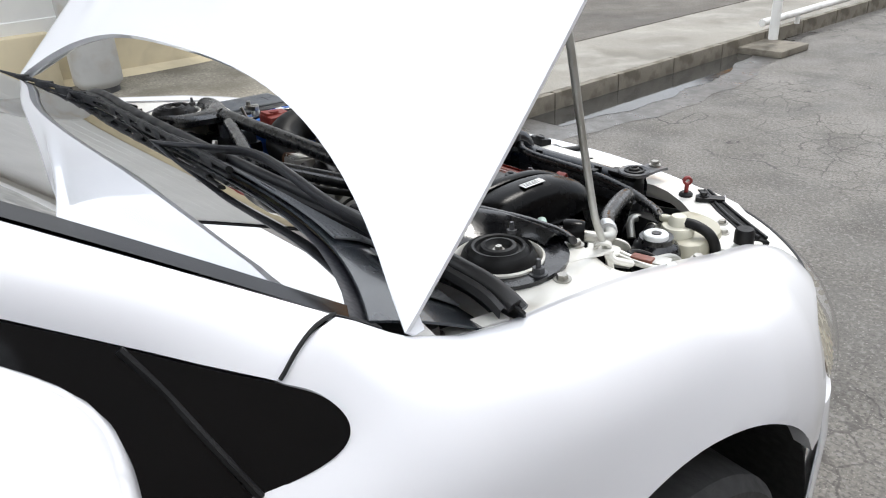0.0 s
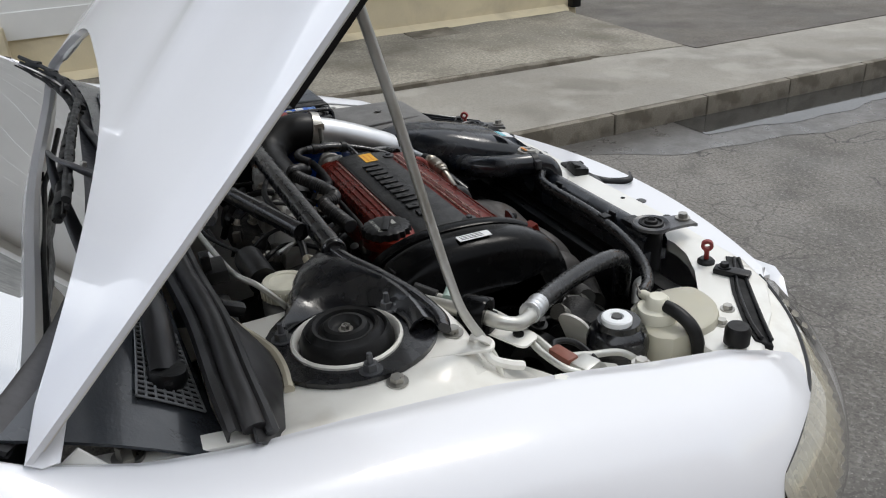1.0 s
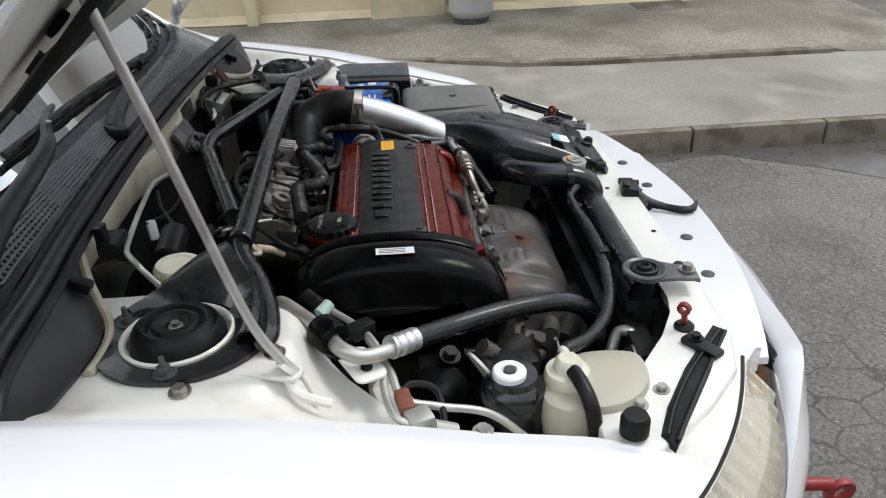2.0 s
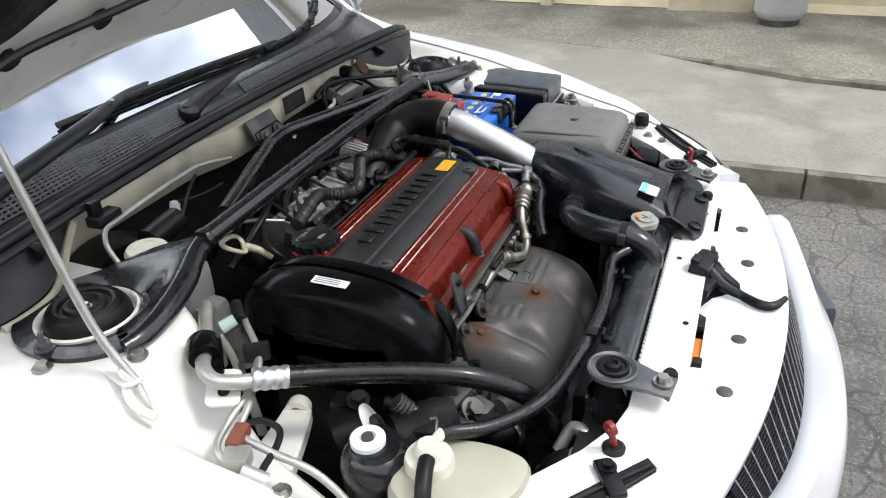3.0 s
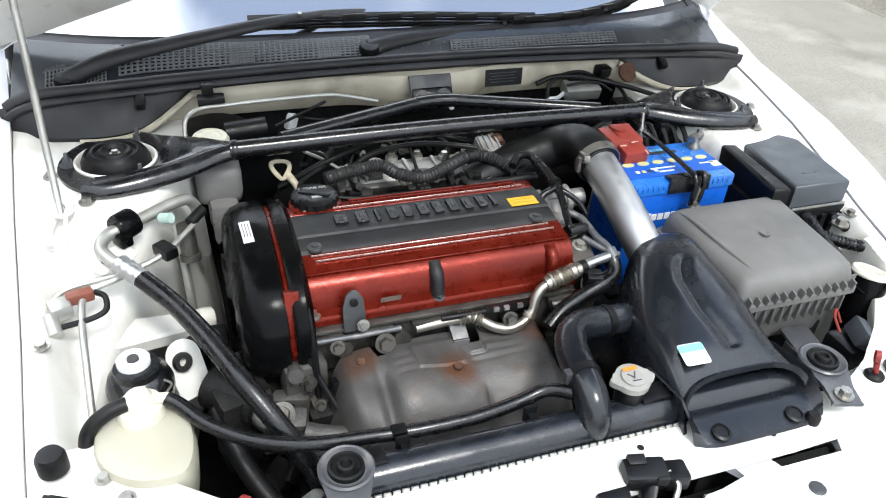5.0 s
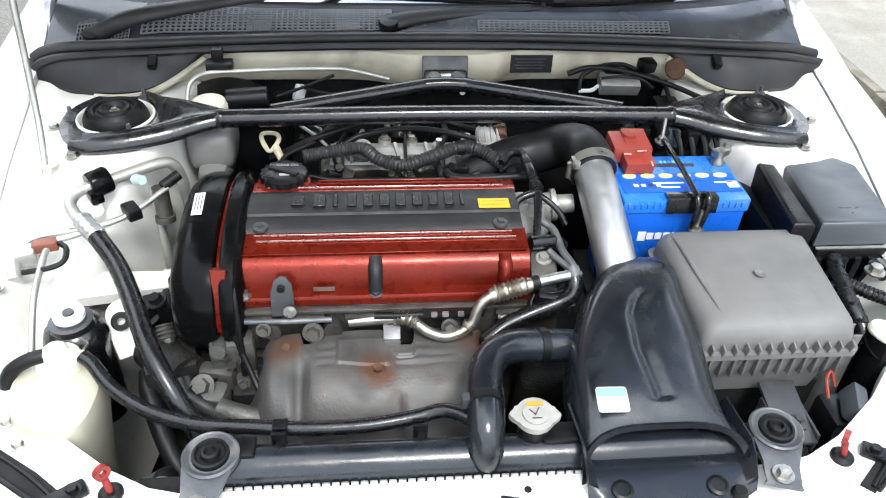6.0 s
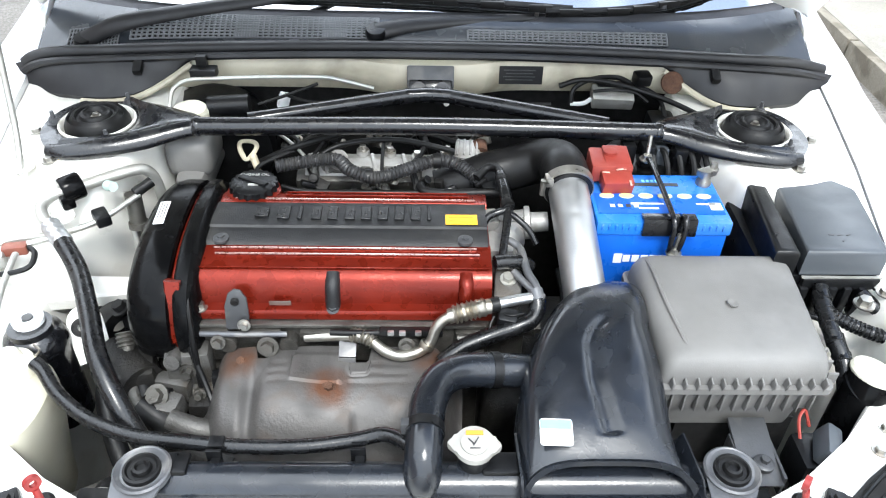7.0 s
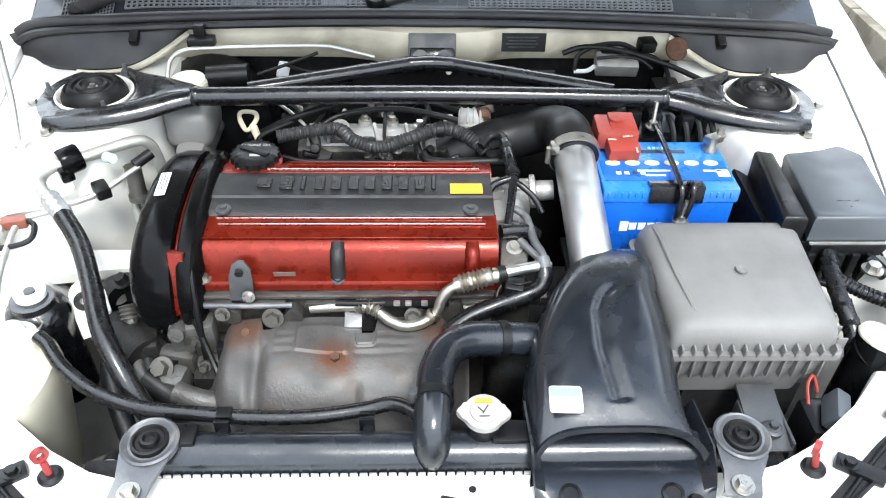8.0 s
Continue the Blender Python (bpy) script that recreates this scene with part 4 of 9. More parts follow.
for s in (-1, 1):
    bm = bm_new()
    sheet(bm, [[bonnet_at(s, j / 30), bonnet_at(s * 0.999, j / 30, -0.005), bonnet_at(s * 0.985, j / 30, -0.009)] for j in range(31)], 0.002)
    part("side_fold", bm, PAINT, bonnet)
bm = bm_new()
sheet(bm, [[bonnet_at(-1 + 2 * k / 40, 0.0), bonnet_at(-1 + 2 * k / 40, 0.001, -0.012), bonnet_at(-1 + 2 * k / 40, 0.01, -0.02)] for k in range(41)], 0.002)
part("rear_fold", bm, PAINT, bonnet)
bm = bm_new()
sheet(bm, [[bonnet_at((-1 + 2 * k / 72) * 0.90, 0.85 - (0.45 + 0.125 * smooth(0.60, 0.625, abs(-1 + 2 * k / 72) * 0.90)) * (1 - j / 14), -0.040 - 0.006 * math.sin(k * 0.43) * math.sin(j * 1.1)) for k in range(73)] for j in range(15)], 0.008)
part("insulation_pad", bm, RUBBER, bonnet, "black sound pad under the bonnet")
bm = bm_new()
tube(bm, [bonnet_at(-0.93 + 1.86 * k / 20, 0.175, -0.034) for k in range(21)], 0.006, seg=8, steps=3)
part("rear_seal", bm, SEAL, bonnet)
# holes drawn as dark discs, their inner shade put into the colour
for u, v in ((-0.64, 0.150), (-0.45, 0.145), (0.0, 0.15), (0.45, 0.145), (0.64, 0.15), (-0.80, 0.30), (-0.55, 0.31)):
    bm = bm_new()
    c = bonnet_at(u, v, -0.030)
    cyl(bm, c, c + HN * 0.012, 0.014, seg=20)
    part("hole", bm, DARK, bonnet)
for s in (-1, 1):
    bm = bm_new()
    box(bm, (s * 0.704, 0.222, 0.919), (0.022, 0.17, 0.005), rot=(6, 0, s * 3), bevel=0.002)
    box(bm, (s * 0.728, 0.262, 0.938), (0.004, 0.026, 0.045), rot=(-35, 0, 0), bevel=0.0015)
    hinge = part("hinge", bm, BAY, car)
    bm = bm_new()
    bolt(bm, (s * 0.704, 0.235, 0.922), 0.009, 0.012)
    part("bolt", bm, ZINC, hinge)

# stay rod from its bracket to the bonnet
bm = bm_new()
tube(bm, [(-0.634, -0.140, 0.868), (-0.635, -0.129, 0.882), (-0.637, -0.107, 0.922), (-0.638, -0.093, 0.965), (-0.638, -0.072, 1.050), (-0.639, -0.046, 1.16), (-0.640, -0.020, 1.26), (-0.641, -0.010, 1.30)], 0.0052, seg=10, steps=5)
stay = part("bonnet_stay", bm, PIPE, car, "thin grey steel stay rod")
bm = bm_new()
slab(bm, [(-0.610, -0.066), (-0.619, -0.118), *arc((-0.634, -0.126), 0.017, 20, -160, 10), (-0.640, -0.098), (-0.632, -0.064)], 0.872, 0.8755, bevel=0.001)
lathe(bm, [(0.0065, -0.003), (0.0125, -0.003), (0.0125, 0.003), (0.0065, 0.003), (0.0065, -0.003)], (-0.634, -0.127, 0.879), (0.5, -0.6, 0.6), seg=20)
tube(bm, [(-0.640, -0.128, 0.873), (-0.648, -0.134, 0.860), (-0.654, -0.150, 0.852), (-0.652, -0.170, 0.842)], 0.0055, seg=8)
tube(bm, [(-0.628, -0.134, 0.873), (-0.632, -0.146, 0.850), (-0.636, -0.152, 0.815), (-0.640, -0.150, 0.780)], 0.0040, seg=8, flat=0.6)
part("stay_bracket", bm, BAY, car)


# ---- bumper, lamps, grille ----
def nose(x):
    return -0.953 + 0.47 * x * x + 0.45 * x ** 6


def grille_back(x):
    return -0.838 + 0.38 * x * x


def grille_front(x):
    return -0.882 + 0.47 * x * x


def grille_low(x):
    return 0.588 + 0.072 * (x / 0.4) ** 2


bm = bm_new()
rows = []
for k in range(49):
    x = -0.80 + 1.6 * k / 48
    y = nose(x)
    a = abs(x)
    shut = smooth(0.40, 0.50, a)
    gy, gz = grille_front(x) * (1 - shut) + (y + 0.055) * shut, grille_low(x) * (1 - shut) + 0.610 * shut
    rows.append([(x, gy + 0.006, gz - 0.010), (x, gy, gz), (x, gy - 0.014, gz + 0.007), (x, y + 0.030, max(gz + 0.010, 0.606)), (x, y + 0.010, 0.590), (x, y + 0.001, 0.56), (x, y - 0.002, 0.51), (x, y, 0.45),
                 (x, y + 0.004, 0.38), (x, y - 0.012, 0.28), (x, y + 0.02, 0.20), (x, y + 0.10, 0.17)])
sheet(bm, rows, 0.004)
bumper = part("bumper", bm, PAINT, car, "white front bumper")
for s in (-1, 1):
    bm = bm_new()
    rows = []
    for k in range(12):
        t = k / 11
        y = nose(0.80) + (-0.41 - nose(0.80)) * t
        x = 0.80 + 0.056 * math.sin(t * math.pi / 2)
        rows.append([(s * x - s * 0.03, y, 0.60), (s * x, y, 0.575), (s * (x + 0.008), y, 0.50), (s * (x + 0.006), y, 0.36), (s * x, y, 0.22), (s * (x - 0.05), y, 0.18)])
    sheet(bm, rows, 0.004)
    part("bumper_corner", bm, PAINT, bumper)
# top of the nose: white cover plate behind the grille, cut back round the latch
top = [(-0.47, -0.672), (-0.40, -0.688), (-0.205, -0.690), (-0.200, -0.722), (-0.066, -0.722), (-0.058, -0.700), (-0.045, -0.706), (-0.005, -0.724), (0.028, -0.768), (0.052, -0.766), (0.104, -0.722), (0.130, -0.726), (0.176, -0.716), (0.160, -0.692), (0.224, -0.694), (0.226, -0.718), (0.330, -0.719), (0.336, -0.690), (0.40, -0.688), (0.47, -0.672)]
front = [(x, grille_back(x)) for x in np.linspace(0.47, -0.47, 31)]
bm = bm_new()
slab(bm, top + front, 0.700, 0.712, bevel=0.003)
cover = part("nose_cover", bm, PAINT, bumper, "white cover plate with grey clips")
for x, y in ((-0.242, -0.757), (-0.112, -0.769), (0.123, -0.772), (0.25, -0.757)):
    bm = bm_new()
    lathe(bm, [(0.011, 0.711), (0.011, 0.7135), (0.008, 0.715), (0.0, 0.7145)], (x, y, 0), seg=18)
    part("clip", bm, BRACKET, cover)
# mesh grille in the crescent
def mesh_at(x, t, d=0.0):
    y0, y1 = grille_back(x), grille_front(x)
    return Vector((x, y0 + (y1 - y0) * t, 0.700 + (grille_low(x) - 0.700) * t + d))


# near-black sheet behind the mesh stands in for the shade there
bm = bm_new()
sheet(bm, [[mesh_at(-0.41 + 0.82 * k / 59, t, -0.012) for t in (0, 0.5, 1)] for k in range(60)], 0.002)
part("grille_shade_backing", bm, DARK, bumper)
bm = bm_new()
for k in range(150):
    x = -0.405 + 0.81 * k / 149
    tube(bm, [mesh_at(x, 0), mesh_at(x, 1)], 0.0011, seg=4, cap=False)
for j in range(13):
    tube(bm, [mesh_at(x, j / 12, 0.001) for x in np.linspace(-0.405, 0.405, 21)], 0.0010, seg=4, steps=2, cap=False)
tagged(part("grille_mesh", bm, MESH, bumper), kind="stuff")
for k in range(28):
    x = -0.392 + 0.784 * k / 27
    bm = bm_new()
    tube(bm, [mesh_at(x, 0, 0.003), mesh_at(x, 1, 0.003)], 0.0010, seg=5, cap=False)
    part("grille_wire", bm, PIPE, bumper)
# plate holder, offset, and tow hook
bm = bm_new()
box(bm, (0.480, -0.898, 0.478), (0.34, 0.034, 0.105), rot=(-4, 0, 17), bevel=0.009)
box(bm, (0.488, -0.880, 0.520), (0.30, 0.030, 0.012), rot=(-4, 0, 17), bevel=0.004)
part("plate_holder", bm, FUSE, bumper, "black number plate holder")
bm = bm_new()
tube(bm, [(-0.428, -0.84, 0.412), (-0.431, -0.90, 0.412), (-0.433, -0.930, 0.410)], 0.011, seg=10)
lathe(bm, [(0.014, -0.006), (0.026, -0.006), (0.028, 0.0), (0.026, 0.006), (0.014, 0.006), (0.012, 0), (0.014, -0.006)], (-0.433, -0.946, 0.392), (1, 0.1, 0.1), seg=22)
part("tow_hook", bm, PINRED, bumper, "red towing eye")


for s in (-1, 1):
    bm = bm_new()
    strip = [(0.462, -0.692), (0.540, -0.660), (0.620, -0.603), (0.682, -0.535), (0.700, -0.560), (0.690, -0.590), (0.600, -0.652), (0.498, -0.702), (0.470, -0.740)]
    slab(bm, [(s * x, y) for x, y in (strip if s > 0 else strip[::-1])], 0.690, 0.731, bevel=0.004)
    part("lamp_side_panel", bm, PAINT, bumper)


def headlamp(s):
    lamp = None
    n = 26
    top_line = LAMP_TOP
    low_line = curve_pts([(0.475, -0.775, 0.655), (0.60, -0.730, 0.642), (0.70, -0.668, 0.628), (0.78, -0.588, 0.616), (0.828, -0.505, 0.610), (0.853, -0.438, 0.612)], 5)
    up = [Vector((s * p.x, p.y, p.z)) for p in top_line]
    low = [Vector((s * p.x, p.y, p.z)) for p in low_line]
    for name, m, dep, ml in (("lamp_lens", CLEAR, 0.0, "clear lamp lens"), ("reflector", LENS, 0.022, "ribbed pale reflector")):
        bm = bm_new()
        rows = []
        nn = n if name == "lamp_lens" else 96
        for k in range(nn):
            t = k / (nn - 1)
            i = min(n - 2, int(t * (n - 1)))
            f = t * (n - 1) - i
            a, b = up[i].lerp(up[i + 1], f), low[i].lerp(low[i + 1], f)
            out = Vector((s * (0.25 + 0.75 * t), -1 + 0.6 * t, 0.35)).normalized()
            rib = 0.0025 * math.sin(k * 1.4) if name == "reflector" else 0
            row = []
            for j in range(7):
                v = j / 6
                bulge = 0.016 * math.sin(math.pi * v)
                row.append(a.lerp(b, v) + out * (bulge - dep * math.sin(math.pi * min(1, max(0, 0.1 + 0.8 * v))) + rib))
            rows.append(row)
        sheet(bm, rows)
        if lamp is None:
            lamp = part("headlamp", bm, m, car, "clear-lensed headlamp with ribbed beige reflector")
            lamp.visible_shadow = False
        else:
            part(name, bm, m, lamp, ml)
    bm = bm_new()
    tube(bm, [v + Vector((0, 0.004, 0.003)) for v in up[::3]], 0.0026, seg=6, steps=3)
    part("lamp_seal", bm, SEAL, lamp)
    bm = bm_new()
    sheet(bm, [[up[i].lerp(low[i], v) + Vector((-s * 0.02, 0.012, -0.01)) for v in np.linspace(0.55, 0.97, 4)] for i in range(14, 25)], 0.004)
    part("side_lamp", bm, AMBER, lamp, "amber side lamp")
    bm = bm_new()
    sheet(bm, [[v + Vector((0, 0.0, 0.002)), v + Vector((-s * 0.02, 0.035, 0.008)), v + Vector((-s * 0.035, 0.06, -0.004)), v + Vector((-s * 0.06, 0.11, -0.05))] for v in up[:20]], 0.004)
    part("lamp_shell", bm, BAY, lamp)
    return lamp


headlamp(-1)
headlamp(1)


# wheels
def wheel(s):
    bm = bm_new()
    c = (s * 0.765, WHEEL_Y, WHEEL_Z)
    lathe(bm, [(0.216, -0.10), (0.25, -0.112), (0.295, -0.108), (0.312, -0.09), (0.317, 0), (0.312, 0.09), (0.295, 0.108), (0.25, 0.112), (0.216, 0.10), (0.216, -0.10)], c, (s, 0, 0), seg=56)
    w = part("wheel", bm, TYRE, car, "black road tyre on a dark rim")
    bm = bm_new()
    lathe(bm, [(0.214, -0.10), (0.214, 0.10), (0.20, 0.085), (0.19, 0.02), (0.06, 0.03), (0.0, 0.035)], c, (s, 0, 0), seg=40)
    for k in range(10):
        a = 2 * math.pi * k / 10
        cyl(bm, (c[0] + s * 0.06, c[1] + 0.04 * math.cos(a), c[2] + 0.04 * math.sin(a)), (c[0] + s * 0.075, c[1] + 0.20 * math.cos(a), c[2] + 0.20 * math.sin(a)), 0.016, 0.012, seg=8)
    part("rim", bm, BRACKET, w)


wheel(-1)
wheel(1)
for s in (-1, 1):
    bm = bm_new()
    sheet(bm, [[(s * x, WHEEL_Y + 0.412 * math.cos(a), WHEEL_Z + 0.412 * math.sin(a)) for x in (0.60, 0.70, 0.80, 0.852)] for a in np.linspace(-0.15, math.pi + 0.15, 30)], 0.003)
    part("arch_liner", bm, DARK, car)
for s in (-1, 1):
    bm = bm_new()
    lathe(bm, [(0.216, -0.10), (0.295, -0.108), (0.317, 0), (0.295, 0.108), (0.216, 0.10), (0.0, 0.09)], (s * 0.75, 2.53, 0.317), (s, 0, 0), seg=40)
    part("rear_wheel", bm, TYRE, car)


# ---- inner bay sheet metal ----
def shelf_z(x, y, s=-1):
    """Height of the inner wing's upper face, x outwards from the centre line; s is the side."""
    row = lerp_table(FENDER, y)
    gap_x, gap_z = row[0], row[1]
    z = lerp_table([(-0.56, 0.728), (-0.50, 0.735), (-0.44, 0.715), (-0.36, 0.722), (-0.24, 0.752), (-0.18, 0.795), (-0.125, 0.852), (-0.08, 0.868), (0.0, 0.871), (0.18, 0.876)], y)[0]
    r = math.hypot(x - 0.560, y / 1.05)
    t = smooth(0.150, 0.112, r)
    z = z * (1 - t) + 0.875 * t
    up = smooth(gap_x - 0.060, gap_x - 0.016, x)
    if s > 0:
        # an open pocket behind the lamp leaves a narrow rail beside the wing
        rail = smooth(gap_x - 0.046, gap_x - 0.038, x)
        z -= 0.20 * smooth(-0.372, -0.392, y) * (1 - rail)
        z += (gap_z - 0.006 - z) * smooth(-0.372, -0.392, y) * rail
    return z * (1 - up) + (gap_z - (0.014 if s < 0 else 0.004)) * up


for s in (-1, 1):
    bm = bm_new()
    rows = []
    for k in range(64):
        y = -0.56 + 0.72 * k / 63
        gx = lerp_table(FENDER, y)[0] - (0.0028 if s > 0 else 0.001)
        inner = lerp_table([(-0.56, 0.625), (-0.46, 0.622), (-0.34, 0.604), (-0.24, 0.578), (-0.18, 0.552), (-0.13, 0.524), (-0.08, 0.492), (-0.04, 0.468), (0.02, 0.455), (0.16, 0.455)], y)[0]
        row = []
        for j in range(40):
            x = gx + (inner - gx) * j / 39
            row.append(Vector((s * x, y, shelf_z(x, y, s))))
        z0 = row[-1].z
        for j, (dx, dz) in enumerate(((0.004, 0.004), (0.010, 0.012), (0.012, 0.03), (0.014, 0.12), (0.018, 0.25), (0.030, 0.45))):
            row.append(Vector((s * (inner - dx), y, z0 - dz)))
        rows.append(row)
    sheet(bm, rows)
    part("inner_wing", bm, BAY, car, "dirty white inner wing")
    for p in ((0.655, -0.02), (0.662, -0.33), (0.60, -0.11)):
        bm = bm_new()
        bolt(bm, (s * p[0], p[1], shelf_z(*p, s)), 0.008, 0.006)
        part("wing_bolt", bm, ZINC, car)
bm = bm_new()
bolt(bm, (-0.708, -0.184, 0.851), 0.008, 0.004)
part("wing_bolt", bm, BAY, car)
# near-black strip below the wing seam, added as the gap's shade
bm = bm_new()
sheet(bm, [[(lerp_table(FENDER, y)[0] + dx, y, lerp_table(FENDER, y)[1] - 0.010) for dx in (-0.0002, -0.0040)] for y in np.linspace(-0.56, 0.16, 30)])
part("wing_gap_shade", bm, DARK, car)
# floor of the bay, coloured near black for the deep shade
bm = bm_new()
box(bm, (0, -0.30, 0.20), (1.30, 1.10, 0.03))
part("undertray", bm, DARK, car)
# bulkhead: cream upper panel, and below it a wall with shade in its near-black colour
bm = bm_new()
rows = []
for k in range(41):
    x = -0.50 + 1.0 * k / 40
    y = 0.150 - 0.025 * math.exp(-(x / 0.12) ** 4) - 0.015 * smooth(0.40, 0.50, abs(x))
    rows.append([(x, y + 0.02, 0.938), (x, y + 0.006, 0.934), (x, y, 0.925), (x, y - 0.002, 0.895), (x, y + 0.012, 0.872), (x, y + 0.05, 0.865)])
sheet(bm, rows, 0.002)
part("bulkhead_panel", bm, CREAM, car, "grimy cream bulkhead panel")
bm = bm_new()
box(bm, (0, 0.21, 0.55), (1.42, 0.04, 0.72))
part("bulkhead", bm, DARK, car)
# end pieces beside the seal
for s in (-1, 1):
    front_edge = curve_pts([(0.722, 0.118, 0.884), (0.690, 0.105, 0.884), (0.640, 0.094, 0.884), (0.594, 0.086, 0.884), (0.545, 0.088, 0.886), (0.508, 0.104, 0.892), (0.472, 0.128, 0.906), (0.430, 0.148, 0.930)], 4)
    back_edge = curve_pts([(0.740, 0.134, 0.925), (0.700, 0.134, 0.934), (0.650, 0.134, 0.940), (0.60, 0.134, 0.944), (0.55, 0.134, 0.946), (0.51, 0.140, 0.948), (0.47, 0.148, 0.949), (0.43, 0.154, 0.950)], 4)
    bm = bm_new()
    rows = []
    for p, q in zip(front_edge, back_edge):
        row = [p + Vector((0, 0.006, -0.012)), p, *(p.lerp(q, t) + Vector((0, 0, 0.008 * math.sin(math.pi * t))) for t in (0.15, 0.4, 0.7, 1.0))]
        rows.append([Vector((s * v.x, v.y, v.z)) for v in row])
    sheet(bm, rows, 0.003)
    ep = part("cowl_end_cover", bm, SEAL, car, "black plastic cowl end cover")
    bm = bm_new()
    tube(bm, [Vector((s * v.x, v.y - 0.006, v.z - 0.006)) for v in front_edge[10::3]], 0.006, seg=8, steps=3)
    part("flange_lip", bm, CREAM, ep, "cream metal lip")
    bm = bm_new()
    box(bm, (s * 0.515, 0.112, 0.930), (0.016, 0.026, 0.014), rot=(25, 0, 0), bevel=0.004)
    part("tab", bm, PLASTIC, ep)
# rubber seal along the bulkhead top
seal = [(-0.722, 0.134, 0.926), (-0.70, 0.136, 0.938), (-0.66, 0.138, 0.945), (-0.55, 0.140, 0.950), (-0.42, 0.150, 0.952), (-0.2, 0.158, 0.955), (0.0, 0.160, 0.956), (0.2, 0.158, 0.955), (0.42, 0.150, 0.952), (0.55, 0.140, 0.950), (0.66, 0.138, 0.945), (0.724, 0.146, 0.930)]
bm = bm_new()
tube(bm, seal, 0.0105, seg=10, steps=6)
tube(bm, [(x, y - 0.014, z - 0.010) for x, y, z in seal], 0.007, seg=8, steps=6)
seal_ob = part("cowl_seal", bm, SEAL, car, "long black rubber bonnet seal")
bm = bm_new()
sheet(bm, [[p + Vector((0, -0.010, -0.010)), p + Vector((0, 0.000, 0.002)), p + Vector((0, 0.010, 0.001)), p + Vector((0, 0.015, 0.005)), p + Vector((0, 0.021, 0.003)), p + Vector((0, 0.024, -0.006))] for p in curve_pts(seal, 6)], 0.002)
part("seal_flange", bm, SEAL, seal_ob)
# cowl panel with its ventilation grille
def cowl_at(x, v):
    u = x / 0.72
    sag = 0.040 * smooth(0.72, 1.0, abs(u))
    lo, hi = Vector((x, 0.182 - 0.03 * u ** 4, 0.950 - 0.010 * u * u - sag)), screen_at(u * 0.99, -0.02) + Vector((0, -0.006, 0.002))
    p = lo.lerp(hi, v)
    p.z += 0.006 * math.sin(math.pi * v)
    return p


bm = bm_new()
sheet(bm, [[cowl_at(-0.725 + 1.45 * k / 48, j / 8) for k in range(49)] for j in range(9)], 0.003)
cowl = part("cowl_panel", bm, COWL, car, "black plastic cowl panel below the windscreen")
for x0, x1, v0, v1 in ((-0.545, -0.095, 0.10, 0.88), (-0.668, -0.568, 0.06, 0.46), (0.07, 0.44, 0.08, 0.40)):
    # closed dark sheet under the grid, coloured as the shade of an opening
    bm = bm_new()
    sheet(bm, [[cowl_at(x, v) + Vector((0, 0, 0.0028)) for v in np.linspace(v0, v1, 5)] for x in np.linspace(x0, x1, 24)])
    backing = part("vent_shade_backing", bm, DARK, cowl)
    bm = bm_new()
    fine = 0.62 if x1 < -0.5 else 1.0
    n = int((x1 - x0) / (0.0098 * fine))
    for k in range(n + 1):
        x = x0 + (x1 - x0) * k / n
        tube(bm, [cowl_at(x, v) + Vector((0, 0, 0.005)) for v in (v0, (v0 + v1) / 2, v1)], 0.0021 * fine, seg=6, steps=2, cap=False)
    rows_n = int(9 * (v1 - v0) / (0.83 * fine)) + 1
    for j in range(rows_n + 1):
        v = v0 + (v1 - v0) * j / rows_n
        tube(bm, [cowl_at(x, v) + Vector((0, 0, 0.005)) for x in np.linspace(x0, x1, 14)], 0.0019 * fine, seg=6, steps=2, cap=False)
    for x in (x0 + 0.42 * (x1 - x0), x0 + 0.78 * (x1 - x0)):
        if -0.2 < x1 < 0:
            for d in range(0, 44, 5):
                tube(bm, [cowl_at(x + d * 0.001, v) + Vector((0, 0, 0.0055)) for v in (v0, v1)], 0.0032, seg=5, steps=2, cap=False)
    tagged(part("vent_grid", bm, VENT, cowl), "grey square-holed ventilation grid", kind="stuff")


# wipers
def wiper(arm, wide, blade, blade_r):
    """An arm that narrows from its pivot, and a sprung blade lying on the glass."""
    arm, blade = [Vector(p) for p in arm], [Vector(p) for p in blade]
    bm = bm_new()
    tube(bm, arm, wide, seg=10, flat=0.55)
    w = part("wiper", bm, SEAL, car, "black windscreen wiper")
    bm = bm_new()
    lathe(bm, [(0.017, -0.014), (0.020, 0.0), (0.017, 0.008), (0.0, 0.010)], arm[0], (0, -0.3, 1), seg=18)
    part("pivot_cap", bm, PLASTIC, w)
    bm = bm_new()
    line = curve_pts(blade, 10)
    tube(bm, [p + Vector((0, 0, 0.012)) for p in blade], blade_r, seg=8, flat=0.7)
    tube(bm, [p + Vector((0, 0.002, 0.002)) for p in blade], 0.0032, seg=6)
    for g in (0.12, 0.3, 0.44, 0.56, 0.7, 0.88):
        p = line[int(g * (len(line) - 1))]
        q = line[min(len(line) - 1, int(g * (len(line) - 1)) + 3)]
        a = math.degrees(math.atan2(q.y - p.y, q.x - p.x))
        box(bm, p + Vector((0, 0, 0.010)), (0.045, 0.012, 0.012), rot=(0, 0, a), bevel=0.002)
    part("blade", bm, RUBBER, w)
    bm = bm_new()
    m = arm[len(arm) // 2]
    cyl(bm, m + Vector((0, -0.004, 0.004)), m + Vector((0, -0.006, 0.010)), 0.004, seg=10)
    part("rivet", bm, ZINC, w)


